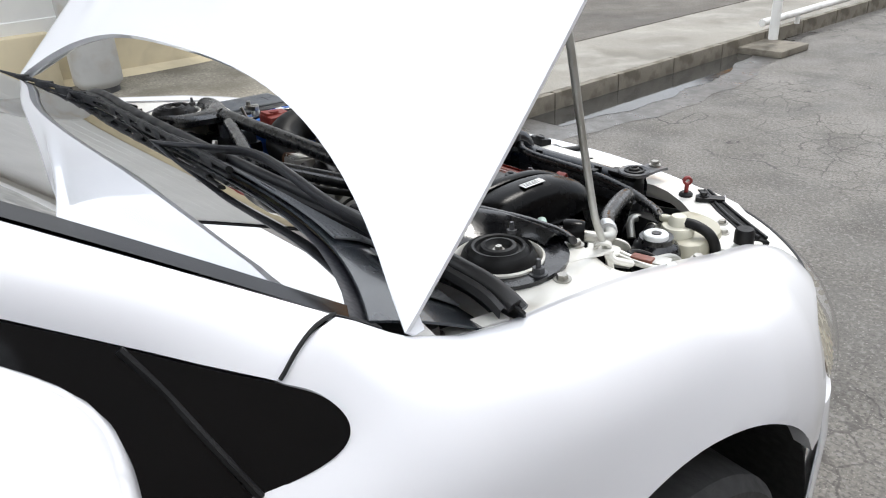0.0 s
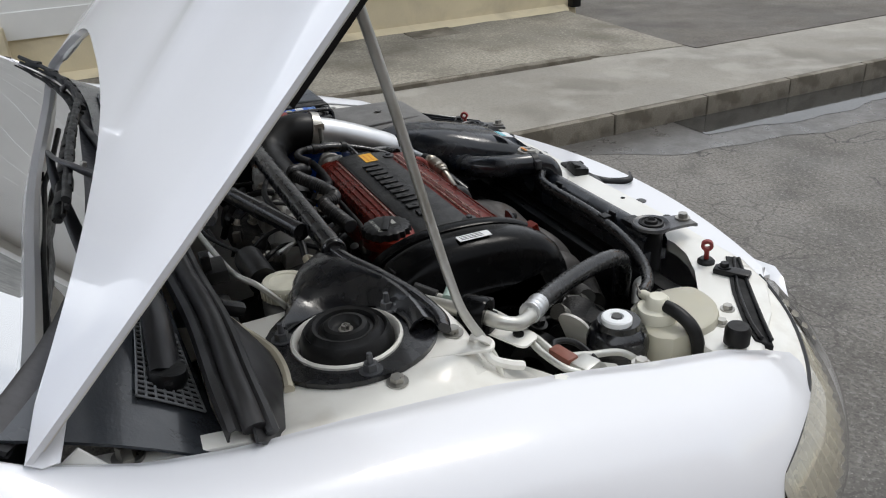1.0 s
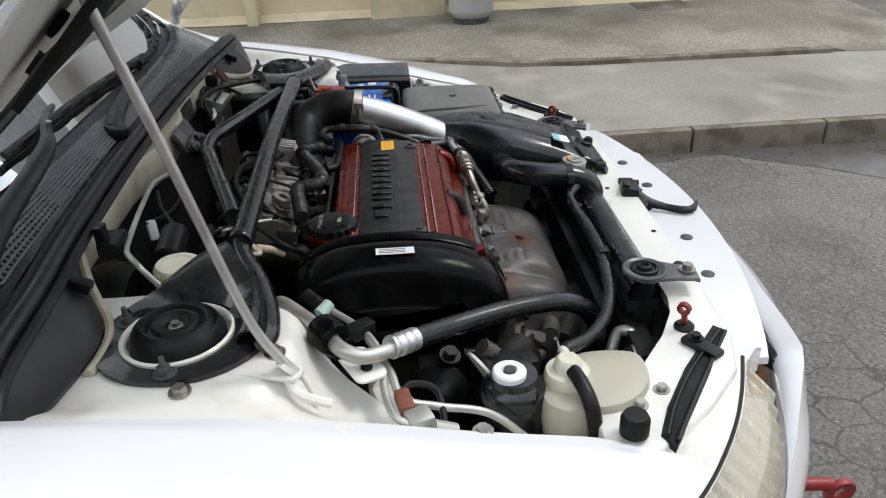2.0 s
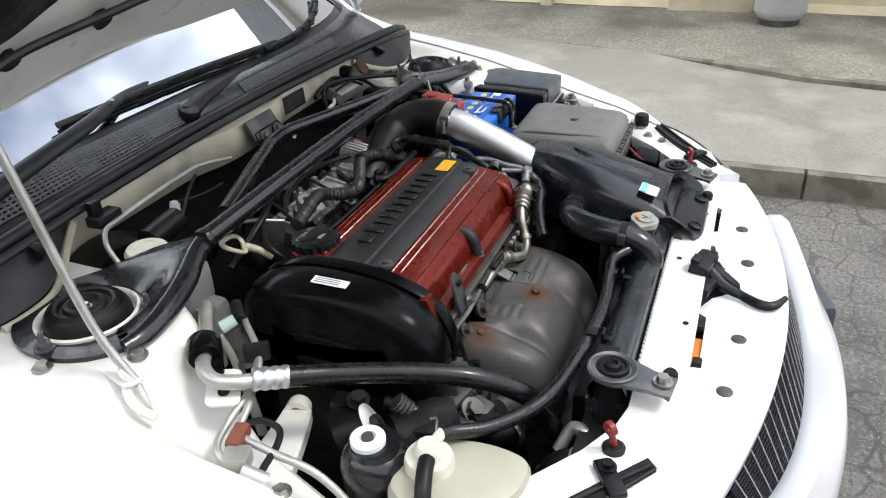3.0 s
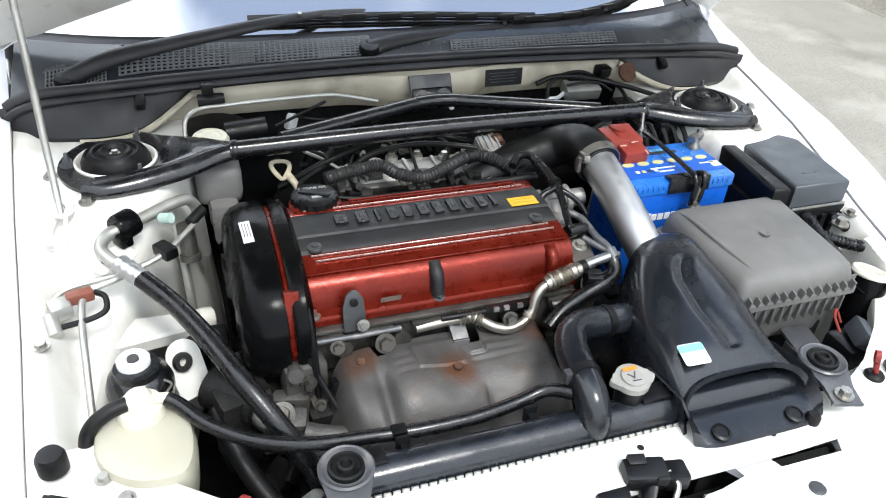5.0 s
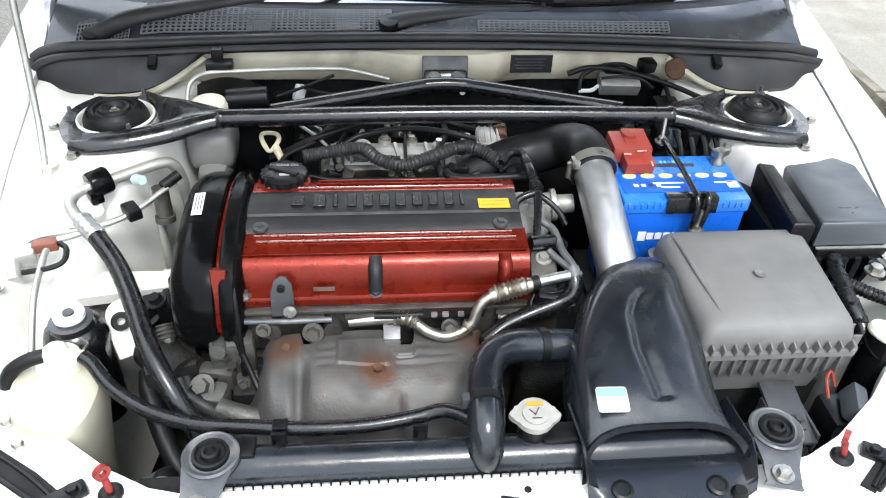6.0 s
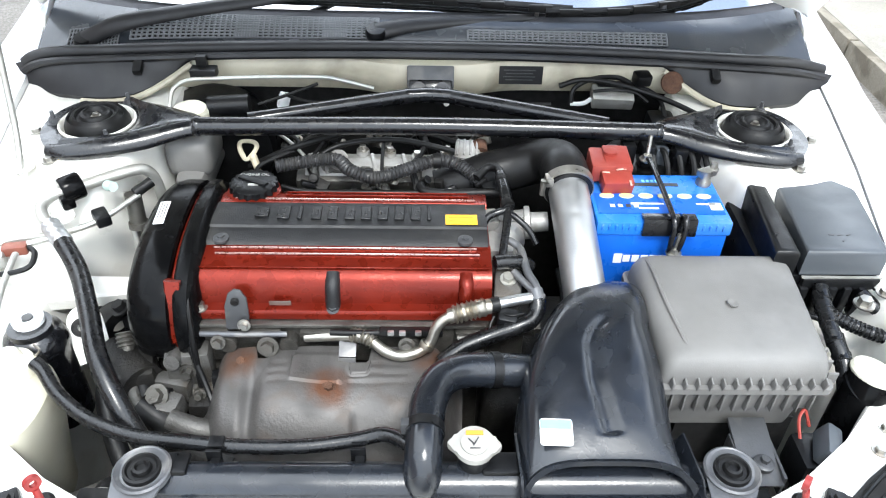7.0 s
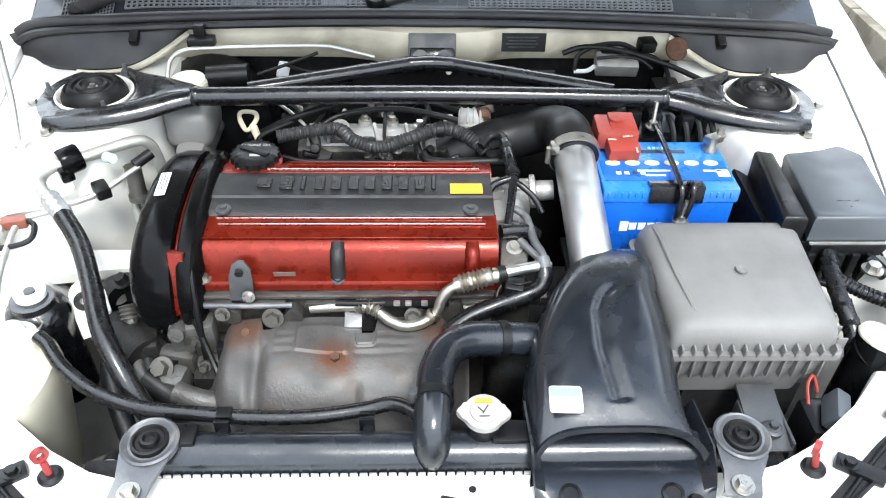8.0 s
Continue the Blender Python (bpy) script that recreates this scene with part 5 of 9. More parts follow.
def on_glass(u, v, lift=0.004):
    return screen_at(u, v) + Vector((0, -lift * 0.6, lift))


wiper([(-0.632, 0.192, 0.945), (-0.56, 0.190, 0.978), (-0.471, 0.199, 0.994), (-0.309, 0.203, 1.020), (-0.22, 0.235, 1.022), (-0.13, 0.268, 1.018), (0.0, 0.288, 1.006), (0.10, 0.290, 0.996)], [0.018, 0.017, 0.014, 0.012, 0.009, 0.006, 0.0055, 0.005],
      [on_glass(-0.44, 0.022), on_glass(-0.2, 0.020), on_glass(0.0, 0.014), on_glass(0.2, 0.004), on_glass(0.37, -0.006)], 0.0065)
wiper([(-0.098, 0.186, 0.972), (-0.04, 0.200, 0.979), (0.06, 0.216, 0.983), (0.20, 0.240, 0.984), (0.34, 0.275, 0.990), on_glass(0.62, 0.0, 0.014)], [0.017, 0.014, 0.011, 0.008, 0.006, 0.005],
      [on_glass(0.30, -0.012), on_glass(0.46, -0.01), on_glass(0.60, 0.002), on_glass(0.74, 0.026), on_glass(0.86, 0.06)], 0.0065)

# radiator support panel, white, with its swept ends
edge_in = [(-0.60, -0.470), (-0.53, -0.545), (-0.455, -0.610), (-0.40, -0.640), (-0.36, -0.650), (0.36, -0.650), (0.40, -0.640), (0.455, -0.612), (0.53, -0.548), (0.60, -0.47)]
edge_out = [(0.68, -0.475), (0.665, -0.535), (0.60, -0.615), (0.535, -0.675), (0.46, -0.700), (0.25, -0.708), (-0.25, -0.708), (-0.46, -0.700), (-0.535, -0.675), (-0.60, -0.615), (-0.665, -0.535), (-0.68, -0.475)]
bm = bm_new()
slab(bm, edge_in + edge_out, 0.725, 0.750, bevel=0.006)
core = part("radiator_support", bm, BAY, car, "white radiator support panel")
# flat dark discs show the panel's holes as shade colour
for p in ((0.039, -0.662), (-0.15, -0.692), (0.22, -0.690)):
    bm = bm_new()
    cyl(bm, (p[0], p[1], 0.7495), (p[0], p[1], 0.7508), 0.0045, seg=14)
    part("hole", bm, DARK, core)
# panel under the support, its shade put into the near-black colour
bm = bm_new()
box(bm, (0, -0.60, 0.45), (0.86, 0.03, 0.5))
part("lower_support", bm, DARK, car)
for s in (-1, 1):
    bm = bm_new()
    lathe(bm, [(0.017, 0.0), (0.017, 0.020), (0.014, 0.026), (0.0, 0.027)], (s * 0.642, -0.506, 0.757), seg=20)
    part("bump_stop", bm, RUBBER, car)
    bm = bm_new()
    lathe(bm, [(0.010, 0.0), (0.010, 0.012), (0.007, 0.016), (0.0, 0.016)], (s * 0.286, -0.686, 0.748), seg=16)
    part("bump_stop", bm, RUBBER, car)
    # red bonnet-pin hook
    bm = bm_new()
    lathe(bm, [(0.014, 0), (0.014, 0.006), (0.010, 0.010), (0.0, 0.010)], (s * 0.438, -0.640, 0.748), seg=18)
    pin = part("pin_base", bm, RUBBER, car)
    bm = bm_new()
    c = Vector((s * 0.438, -0.640, 0.757))
    d = Vector((-0.004, 0.005, 0.026))
    cyl(bm, c, c + d * 0.7, 0.0042)
    lathe(bm, [(0.0045, -0.0035), (0.0095, -0.0035), (0.0095, 0.0035), (0.0045, 0.0035), (0.0045, -0.0035)], c + d * 1.05, (0.75, -0.65, 0.1), seg=16)
    part("pin_ring", bm, PINRED, pin, "red pull ring")
    # headlamp fixing bracket on the panel
    bm = bm_new()
    box(bm, (s * 0.490, -0.645, 0.755), (0.056, 0.022, 0.010), rot=(0, 0, -s * 32), bevel=0.004)
    bolt(bm, (s * 0.478, -0.640, 0.760), 0.007, 0.006)
    part("lamp_bracket", bm, PLASTIC, car)
    bm = bm_new()
    gap = [(0.440, -0.680), (0.530, -0.607), (0.600, -0.560), (0.645, -0.537), (0.668, -0.547), (0.604, -0.592), (0.541, -0.636), (0.497, -0.663), (0.453, -0.692)]
    slab(bm, [(s * x, y) for x, y in (gap if s < 0 else gap[::-1])], 0.744, 0.7525, bevel=0.001, seg=1)
    trim = part("lamp_gap_trim", bm, DARK, car)
    for off in (0.004, 0.020):
        bm = bm_new()
        tube(bm, [(s * (0.452 + off * 0.3), -0.684 - off * 0.3, 0.753), (s * (0.530 + off * 0.5), -0.612 - off, 0.754), (s * (0.600 + off * 0.5), -0.564 - off, 0.755), (s * (0.648 + off * 0.6), -0.541 - off * 0.5, 0.756)], 0.0030, seg=8)
        part("trim_ridge", bm, PLASTIC, trim)
    for p in ((0.565, -0.565), (0.59, -0.53)):
        bm = bm_new()
        bolt(bm, (s * p[0], p[1], 0.750), 0.007, 0.006)
        part("bolt", bm, ZINC, car)

# bonnet latch and release lever
bm = bm_new()
box(bm, (0.020, -0.700, 0.752), (0.054, 0.032, 0.028), rot=(8, 0, -12), bevel=0.006)
box(bm, (0.012, -0.690, 0.768), (0.022, 0.014, 0.008), rot=(14, 0, -12), bevel=0.002)
box(bm, (-0.026, -0.706, 0.742), (0.042, 0.030, 0.014), rot=(0, 0, -14), bevel=0.004)
box(bm, (0.062, -0.706, 0.742), (0.030, 0.030, 0.026), rot=(0, 0, -10), bevel=0.005)
latch = part("bonnet_latch", bm, PLASTIC, car, "dark grey bonnet latch with a black release lever")
# hook slot drawn as a block in shade colour
bm = bm_new()
box(bm, (0.034, -0.7185, 0.756), (0.016, 0.006, 0.016), rot=(8, 0, -12), bevel=0.002)
part("hook_slot", bm, DARK, latch)
bm = bm_new()
tube(bm, [(0.052, -0.705, 0.752), (0.056, -0.722, 0.746), (0.046, -0.735, 0.738)], 0.004, seg=8)
part("hook", bm, ZINC, latch)
bm = bm_new()
tube(bm, [(0.022, -0.712, 0.742), (0.008, -0.735, 0.730), (-0.002, -0.766, 0.722), (-0.019, -0.795, 0.721), (-0.016, -0.816, 0.722), (0.010, -0.833, 0.724)], [0.013, 0.0105, 0.0075, 0.0085, 0.007, 0.004], seg=10, flat=0.45)
part("lever", bm, PLASTIC, latch)
# plates under the slots, with the shade put into their colour
bm = bm_new()
box(bm, (-0.132, -0.712, 0.690), (0.134, 0.040, 0.006))
box(bm, (0.08, -0.730, 0.66), (0.19, 0.08, 0.006))
box(bm, (0.278, -0.710, 0.690), (0.104, 0.036, 0.006))
part("slot", bm, DARK, cover)
bm = bm_new()
box(bm, (-0.156, -0.708, 0.705), (0.070, 0.026, 0.003), rot=(0, 0, 2))
part("orange_label", bm, ORANGE, cover)
bm = bm_new()
box(bm, (-0.096, -0.706, 0.712), (0.028, 0.022, 0.018), rot=(0, 0, 15), bevel=0.004)
part("slot_clip", bm, PLASTIC, cover)
bm = bm_new()
box(bm, (-0.192, -0.716, 0.714), (0.016, 0.014, 0.012), bevel=0.003)
part("slot_clip", bm, PLASTIC, cover)

# ---- engine ----
engine = thing("engine", "transverse four-cylinder engine with red cam cover and black timing cover", "engine")


def run(profile, x0, x1, cap=True):
    """A (y, z) profile drawn out along x."""
    bm = bm_new()
    sheet(bm, [[Vector((x, y, z)) for y, z in profile] for x in (x0, x1)], closed=True)
    if cap:
        vs = list(bm.verts)
        n = len(profile)
        bm.faces.new(vs[:n][::-1])
        bm.faces.new(vs[n:])
    return bm


def soft(bm, offset, seg=2, limit=25):
    es = [e for e in bm.edges if len(e.link_faces) == 2 and e.calc_face_angle(0) > radians(limit)]
    bmesh.ops.bevel(bm, geom=es, offset=offset, segments=seg, affect="EDGES", profile=0.6)
    return bm


bm = bm_new()
box(bm, (-0.12, -0.25, 0.50), (0.42, 0.24, 0.50), bevel=0.02)
for k in range(5):
    box(bm, (-0.30 + 0.09 * k, -0.375, 0.55), (0.03, 0.02, 0.3), bevel=0.006)
part("block", bm, CASTDARK, engine)
bm = bm_new()
box(bm, (-0.125, -0.26, 0.745), (0.425, 0.235, 0.08), bevel=0.008)
for k in range(5):
    cyl(bm, (-0.28 + 0.085 * k, -0.375, 0.755), (-0.28 + 0.085 * k, -0.395, 0.755), 0.013, seg=14)
for k in range(6):
    box(bm, (-0.30 + 0.072 * k, -0.384, 0.772), (0.045, 0.012, 0.010), bevel=0.003)
part("cylinder_head", bm, HEAD, engine)

# cam cover: red castings with a black centre cover between them
bm = run([(-0.140, 0.790), (-0.146, 0.835), (-0.156, 0.851), (-0.170, 0.856), (-0.190, 0.857), (-0.200, 0.846), (-0.280, 0.846), (-0.288, 0.852), (-0.330, 0.846), (-0.345, 0.838), (-0.352, 0.826), (-0.358, 0.803), (-0.370, 0.800), (-0.373, 0.796), (-0.373, 0.786), (-0.30, 0.780)], -0.326, 0.088)
cam_cover = part("cam_cover", soft(bm, 0.0025), RED, engine, "red crackle-painted cam cover with bare fin edges")
for y, z, x0, x1 in ((-0.163, 0.856, -0.22, 0.06), (-0.174, 0.858, -0.22, 0.06), (-0.185, 0.859, -0.295, 0.07), (-0.297, 0.853, -0.305, 0.068), (-0.309, 0.852, -0.300, 0.072), (-0.334, 0.847, -0.318, 0.084)):
    bm = bm_new()
    box(bm, ((x0 + x1) / 2, y, z), (x1 - x0, 0.0016, 0.0032), bevel=0.0005, seg=1)
    part("fin", bm, REDEDGE if -0.33 < y < -0.18 else RED, cam_cover)
for x, m in ((-0.133, COVER), (0.052, RED)):
    bm = bm_new()
    tube(bm, [(x, -0.335, 0.838), (x, -0.353, 0.828), (x, -0.362, 0.800)], 0.0105, seg=12)
    part("bolt_channel", bm, m, cam_cover)
    bm = bm_new()
    bolt(bm, (x, -0.366, 0.800), 0.006, 0.005, (0, -0.35, 0.9))
    part("bolt", bm, BRACKET, cam_cover)
bm = bm_new()
bolt(bm, (-0.316, -0.366, 0.800), 0.007, 0.007)
part("bolt", bm, ZINC, cam_cover)
bm = bm_new()
lathe(bm, [(0.041, 0.0), (0.041, 0.014), (0.034, 0.018), (0.0, 0.018)], (-0.272, -0.158, 0.842), seg=26)
part("filler_neck", bm, RED, cam_cover)
bm = bm_new()
box(bm, (-0.205, -0.3665, 0.8105), (0.030, 0.001, 0.009), rot=(12, 0, 0))
part("maker_plate", bm, ZINC, cam_cover)

bm = run([(-0.192, 0.840), (-0.192, 0.857), (-0.198, 0.861), (-0.235, 0.8635), (-0.256, 0.8625), (-0.259, 0.8595), (-0.285, 0.8565), (-0.292, 0.850), (-0.292, 0.840)], -0.318, 0.085)
centre = part("plug_cover", soft(bm, 0.0015), COVER, engine, "black plug cover with worn raised emblem")
# worn emblem: plain raised bars where a maker's mark stands
xs = [-0.246, -0.214, -0.190, -0.166, -0.142, -0.117, -0.093, -0.068, -0.044, -0.020, 0.000]
for k, x in enumerate(xs):
    w = (0.020, 0.018, 0.006, 0.014, 0.014, 0.015, 0.015, 0.015, 0.014, 0.014, 0.006)[k]
    bm = bm_new()
    box(bm, (x, -0.2285, 0.8648), (w, 0.031 if k else 0.022, 0.0034), bevel=0.0008, seg=1)
    if k not in (2, 10):
        box(bm, (x, -0.2285, 0.8655), (w * 0.35, 0.012, 0.0034), bevel=0.0005, seg=1)
    part("emblem_bar", bm, LETTER, centre)
bm = bm_new()
box(bm, (0.0475, -0.241, 0.8638), (0.047, 0.024, 0.0008))
sticker = part("warning_sticker", bm, YELLOW, centre, "yellow warning sticker")
for k in range(2):
    bm = bm_new()
    box(bm, (0.0475, -0.236 - 0.009 * k, 0.8645), (0.036, 0.0012, 0.0006))
    part("print_bar", bm, ORANGE, sticker)
for x in (-0.296, 0.052):
    bm = bm_new()
    lathe(bm, [(0.011, 0), (0.011, 0.004), (0.009, 0.005), (0.0, 0.005)], (x, -0.2835, 0.856), seg=20)
    bolt(bm, (x, -0.2835, 0.859), 0.0055, 0.004, washer=False)
    part("bolt", bm, BRACKET, centre)

bm = bm_new()
ringed = []
for r, h in ((0.0, 0.015), (0.020, 0.0155), (0.030, 0.0150), (0.0355, 0.0125), (0.037, 0.003), (0.034, 0.0)):
    ringed.append([bm.verts.new((-0.272 + (r + (0.0016 * math.sin(k * math.pi / 2) if 0.033 < r else 0)) * math.cos(2 * math.pi * k / 72), -0.155 + (r + (0.0016 * math.sin(k * math.pi / 2) if 0.033 < r else 0)) * math.sin(2 * math.pi * k / 72), 0.856 + h)) for k in range(72)] if r else [bm.verts.new((-0.272, -0.155, 0.856 + h))])
bridge(bm, ringed, True)
oilcap = part("oil_cap", bm, PLASTIC, engine, "black ribbed oil filler cap")
bm = bm_new()
box(bm, (-0.272, -0.155, 0.8712), (0.012, 0.050, 0.006), rot=(0, 0, 62), bevel=0.002)
part("grip", bm, PLASTIC, oilcap)
txt = bpy.data.curves.new("cap_words", "FONT")
txt.body, txt.size, txt.extrude, txt.align_x = "ENGINE OIL", 0.0085, 0.0003, "CENTER"
tmp = new("cap_words_source", txt)
dg = bpy.context.evaluated_depsgraph_get()
me = bpy.data.meshes.new_from_object(tmp.evaluated_get(dg))
bpy.data.objects.remove(tmp)
me.materials.clear()
me.materials.append(PIPE)
words = new("cap_words", me)
words.parent = oilcap
words.matrix_basis = pose(-0.272, -0.141, 0.8716)
bm = bm_new()
box(bm, (-0.270, -0.166, 0.8716), (0.016, 0.006, 0.0008))
box(bm, (-0.258, -0.164, 0.8716), (0.012, 0.0016, 0.0008), rot=(0, 0, 25))
part("oil_can_mark", bm, PIPE, oilcap)

# timing cover: deep black shell on a red flange
SHELL = [(-0.115, 0.700), (-0.102, 0.740), (-0.102, 0.80), (-0.112, 0.840), (-0.150, 0.862), (-0.195, 0.871), (-0.255, 0.872), (-0.315, 0.864), (-0.368, 0.842), (-0.394, 0.808), (-0.402, 0.770), (-0.394, 0.732), (-0.360, 0.712), (-0.300, 0.702), (-0.220, 0.696), (-0.160, 0.694)]
outline = [Vector((0, y, z)) for y, z in SHELL]
outline = [(p.y, p.z) for p in curve_pts([*outline, outline[0]], 6)[:-1]]


centre_o = Vector((0, -0.25, 0.78))


def shell(x, inset):
    """The cover's outline drawn in by so many metres."""
    out = []
    n = len(outline)
    for k, (y, z) in enumerate(outline):
        (y0, z0), (y1, z1) = outline[k - 1], outline[(k + 1) % n]
        nrm = Vector((0, z1 - z0, -(y1 - y0))).normalized()
        if nrm.dot(centre_o - Vector((0, y, z))) < 0:
            nrm = -nrm
        out.append(Vector((x, y, z)) + nrm * inset)
    return out


bm = bm_new()
rows = [shell(-0.352, 0.006), shell(-0.354, -0.001), shell(-0.362, -0.002), shell(-0.385, -0.001), shell(-0.400, 0.004), shell(-0.411, 0.014), shell(-0.417, 0.030), shell(-0.419, 0.060), shell(-0.424, 0.066), shell(-0.424, 0.10)]
sheet(bm, rows, closed=True)
bm.faces.new([v for v in bm.verts][-len(outline):])
timing = part("timing_cover", bm, SHELLBLACK, engine, "deep black timing belt cover")
bm = bm_new()
sheet(bm, [shell(-0.351, 0.02), shell(-0.351, 0.008), shell(-0.348, 0.007), shell(-0.3445, 0.008), shell(-0.344, 0.02)], closed=True)
part("flange", bm, RED, timing, "red painted flange")
bm = bm_new()
sheet(bm, [shell(-0.345, 0.02), shell(-0.345, 0.000), shell(-0.340, -0.003), shell(-0.326, -0.002), shell(-0.318, 0.006), shell(-0.314, 0.03)], closed=True)
part("inner_cover", bm, SHELLBLACK, timing)
bm = bm_new()
slab(bm, [(-0.012, 0.046), (0.010, 0.046), (0.009, 0.010), (0.004, -0.044), (-0.003, -0.046), (-0.009, 0.0)], -0.007, 0.007, bevel=0.002, m=pose(-0.3470, -0.380, 0.806, 70, 4, 0))
part("flange_end", bm, RED, timing, "red painted flange end")
bm = bm_new()
c = Vector((-0.386, -0.246, 0.8752))
box(bm, c, (0.015, 0.052, 0.0008), rot=(2, -5, 2))
lab = part("sticker", bm, WHITE, timing, "white printed sticker")
for k in range(3):
    bm = bm_new()
    box(bm, c + Vector((-0.004 + 0.004 * k, 0.004, 0.0004 + 0.0003 * k)), (0.0012, 0.036, 0.0005), rot=(2, -5, 2))
    part("print_bar", bm, BRACKET, lab)
bm = bm_new()
box(bm, (-0.372, -0.13, 0.842), (0.035, 0.022, 0.018), bevel=0.005)
bolt(bm, (-0.389, -0.13, 0.842), 0.006, 0.006, (-1, 0, 0))
part("lug", bm, PLASTIC, timing)

bm = bm_new()
box(bm, (-0.365, -0.25, 0.58), (0.07, 0.24, 0.26), bevel=0.02)
cyl(bm, (-0.41, -0.30, 0.60), (-0.36, -0.30, 0.60), 0.075)
cyl(bm, (-0.41, -0.20, 0.52), (-0.36, -0.20, 0.52), 0.06)
part("lower_belt_cover", bm, CASTDARK, timing)
# lifting eye
bm = bm_new()
slab(bm, [(-0.016, 0), (0.016, 0), (0.016, 0.030), (0.015, 0.046), (0.008, 0.058), (0.0, 0.060), (-0.009, 0.054), (-0.015, 0.036)], 0, 0.004, bevel=0.0008, m=pose(-0.262, -0.386, 0.782, 74, 0, 4))
hook = part("lifting_eye", bm, BRACKET, engine, "worn pressed steel lifting eye")
bm = bm_new()
bolt(bm, (-0.252, -0.392, 0.793), 0.006, 0.006, (0, -1, 0.3))
part("bolt", bm, ZINC, hook)
# the eye's hole is a disc coloured as shade
bm = bm_new()
cyl(bm, (-0.262, -0.3795, 0.827), (-0.262, -0.3845, 0.826), 0.0055, seg=16)
part("hole", bm, DARK, hook)


# exhaust heat shield, dented steel with rust round its bolts
def shield_at(u, v):
    e = 2 * u - 1
    end = smooth(0.70, 1.0, abs(e))
    x = -0.136 + 0.187 * math.copysign(abs(e) ** 0.9, e) * (1 - 0.05 * v)
    depth = 0.160 - 0.030 * end - 0.018 * math.exp(-((u - 0.02) / 0.12) ** 2)
    y = -0.388 - depth * math.sin(v * math.pi / 2) ** 0.85 - 0.012 * end
    z = 0.748 - 0.165 * (1 - math.cos(v * math.pi / 2)) ** 1.5
    z -= 0.075 * end ** 1.6 + 0.010 * smooth(0.35, 0.0, u)
    z += 0.010 * math.exp(-((u - 0.36) / 0.13) ** 2) * math.sin(math.pi * min(1, v * 1.2)) + 0.007 * math.exp(-((u - 0.74) / 0.10) ** 2) * math.sin(math.pi * v)
    z -= 0.013 * math.exp(-((u - 0.24) / 0.030) ** 2) * smooth(0.0, 0.3, v)
    z -= 0.005 * math.exp(-((u - 0.583) / 0.008) ** 2) * smooth(0.36, 0.5, v)
    # three pressed grooves, broken by a raised square patch
    lines = sum(math.exp(-((v - g) / 0.015) ** 2) for g in (0.10, 0.165, 0.23))
    z -= 0.0022 * lines * (smooth(0.29, 0.32, u) * smooth(0.375, 0.36, u) + smooth(0.55, 0.57, u) * smooth(0.80, 0.75, u))
    z += 0.0034 * smooth(0.375, 0.384, u) * smooth(0.545, 0.536, u) * smooth(0.035, 0.05, v) * smooth(0.235, 0.22, v)
    # notched upper edge
    y -= 0.030 * smooth(0.036, 0.028, abs(u - 0.595)) * smooth(0.22, 0.0, v)
    y -= 0.022 * smooth(0.030, 0.016, abs(u - 0.265)) * smooth(0.20, 0.0, v)
    z -= 0.0018 * math.sin(u * 23) * math.sin(v * 11 + u * 5)
    return Vector((x, y, z))


bm = bm_new()
sheet(bm, [[shield_at(k / 120, j / 72) for k in range(121)] for j in range(73)], 0.0025)
shield = part("heat_shield", bm, SHIELD, engine, "grey steel exhaust heat shield with rust round the bolts")
for p in ((-0.133, -0.460, 0.741), (-0.260, -0.412, 0.736), (0.004, -0.416, 0.734)):
    bm = bm_new()
    lathe(bm, [(0.012, -0.004), (0.011, 0.0015), (0.0, 0.002)], p, (0, -0.25, 1), seg=18)
    part("washer", bm, RUST, shield)
    bm = bm_new()
    bolt(bm, Vector(p) + Vector((0, 0, 0.003)), 0.007, 0.006, (0, -0.25, 1))
    part("bolt", bm, RUST, shield)
bm = bm_new()
tube(bm, [(-0.172, -0.386, 0.765), (-0.14, -0.388, 0.769), (-0.108, -0.389, 0.772)], 0.0075, seg=12)
tube(bm, [(-0.108, -0.389, 0.772), (-0.090, -0.393, 0.774), (-0.076, -0.400, 0.770)], 0.0095, seg=12, rib=0.22, pitch=0.0056)
tube(bm, [(-0.076, -0.400, 0.770), (-0.060, -0.410, 0.763), (-0.038, -0.415, 0.758), (-0.014, -0.411, 0.762), (0.002, -0.404, 0.773), (0.010, -0.396, 0.792), (0.020, -0.391, 0.804), (0.034, -0.388, 0.811)], 0.0075, seg=12)
tube(bm, [(0.034, -0.388, 0.811), (0.055, -0.385, 0.816), (0.078, -0.382, 0.821)], 0.0125, seg=18, rib=0.20, pitch=0.0066)
for p, ax in (((-0.002, -0.406, 0.770), (0.5, 0.3, 0.8)), ((0.031, -0.3885, 0.810), (1, 0.1, 0.3)), ((0.081, -0.3815, 0.821), (1, 0.1, 0))):
    lathe(bm, [(0.007, -0.004), (0.0105, -0.004), (0.0110, 0.0), (0.0105, 0.004), (0.007, 0.004)], p, ax, seg=18)
air_pipe = part("air_pipe", bm, GOLD, engine, "dull silver bent pipe with bellows")
bm = bm_new()
tube(bm, [(0.078, -0.382, 0.821), (0.088, -0.379, 0.8215), (0.096, -0.377, 0.822)], 0.0105, seg=12)
part("joint_sleeve", bm, RUBBER, air_pipe)
bm = bm_new()
tube(bm, [(0.094, -0.377, 0.822), (0.118, -0.371, 0.823), (0.142, -0.366, 0.824)], 0.0075, seg=12)
part("pipe_end", bm, ALLOY, air_pipe, "bright pipe end")
bm = bm_new()
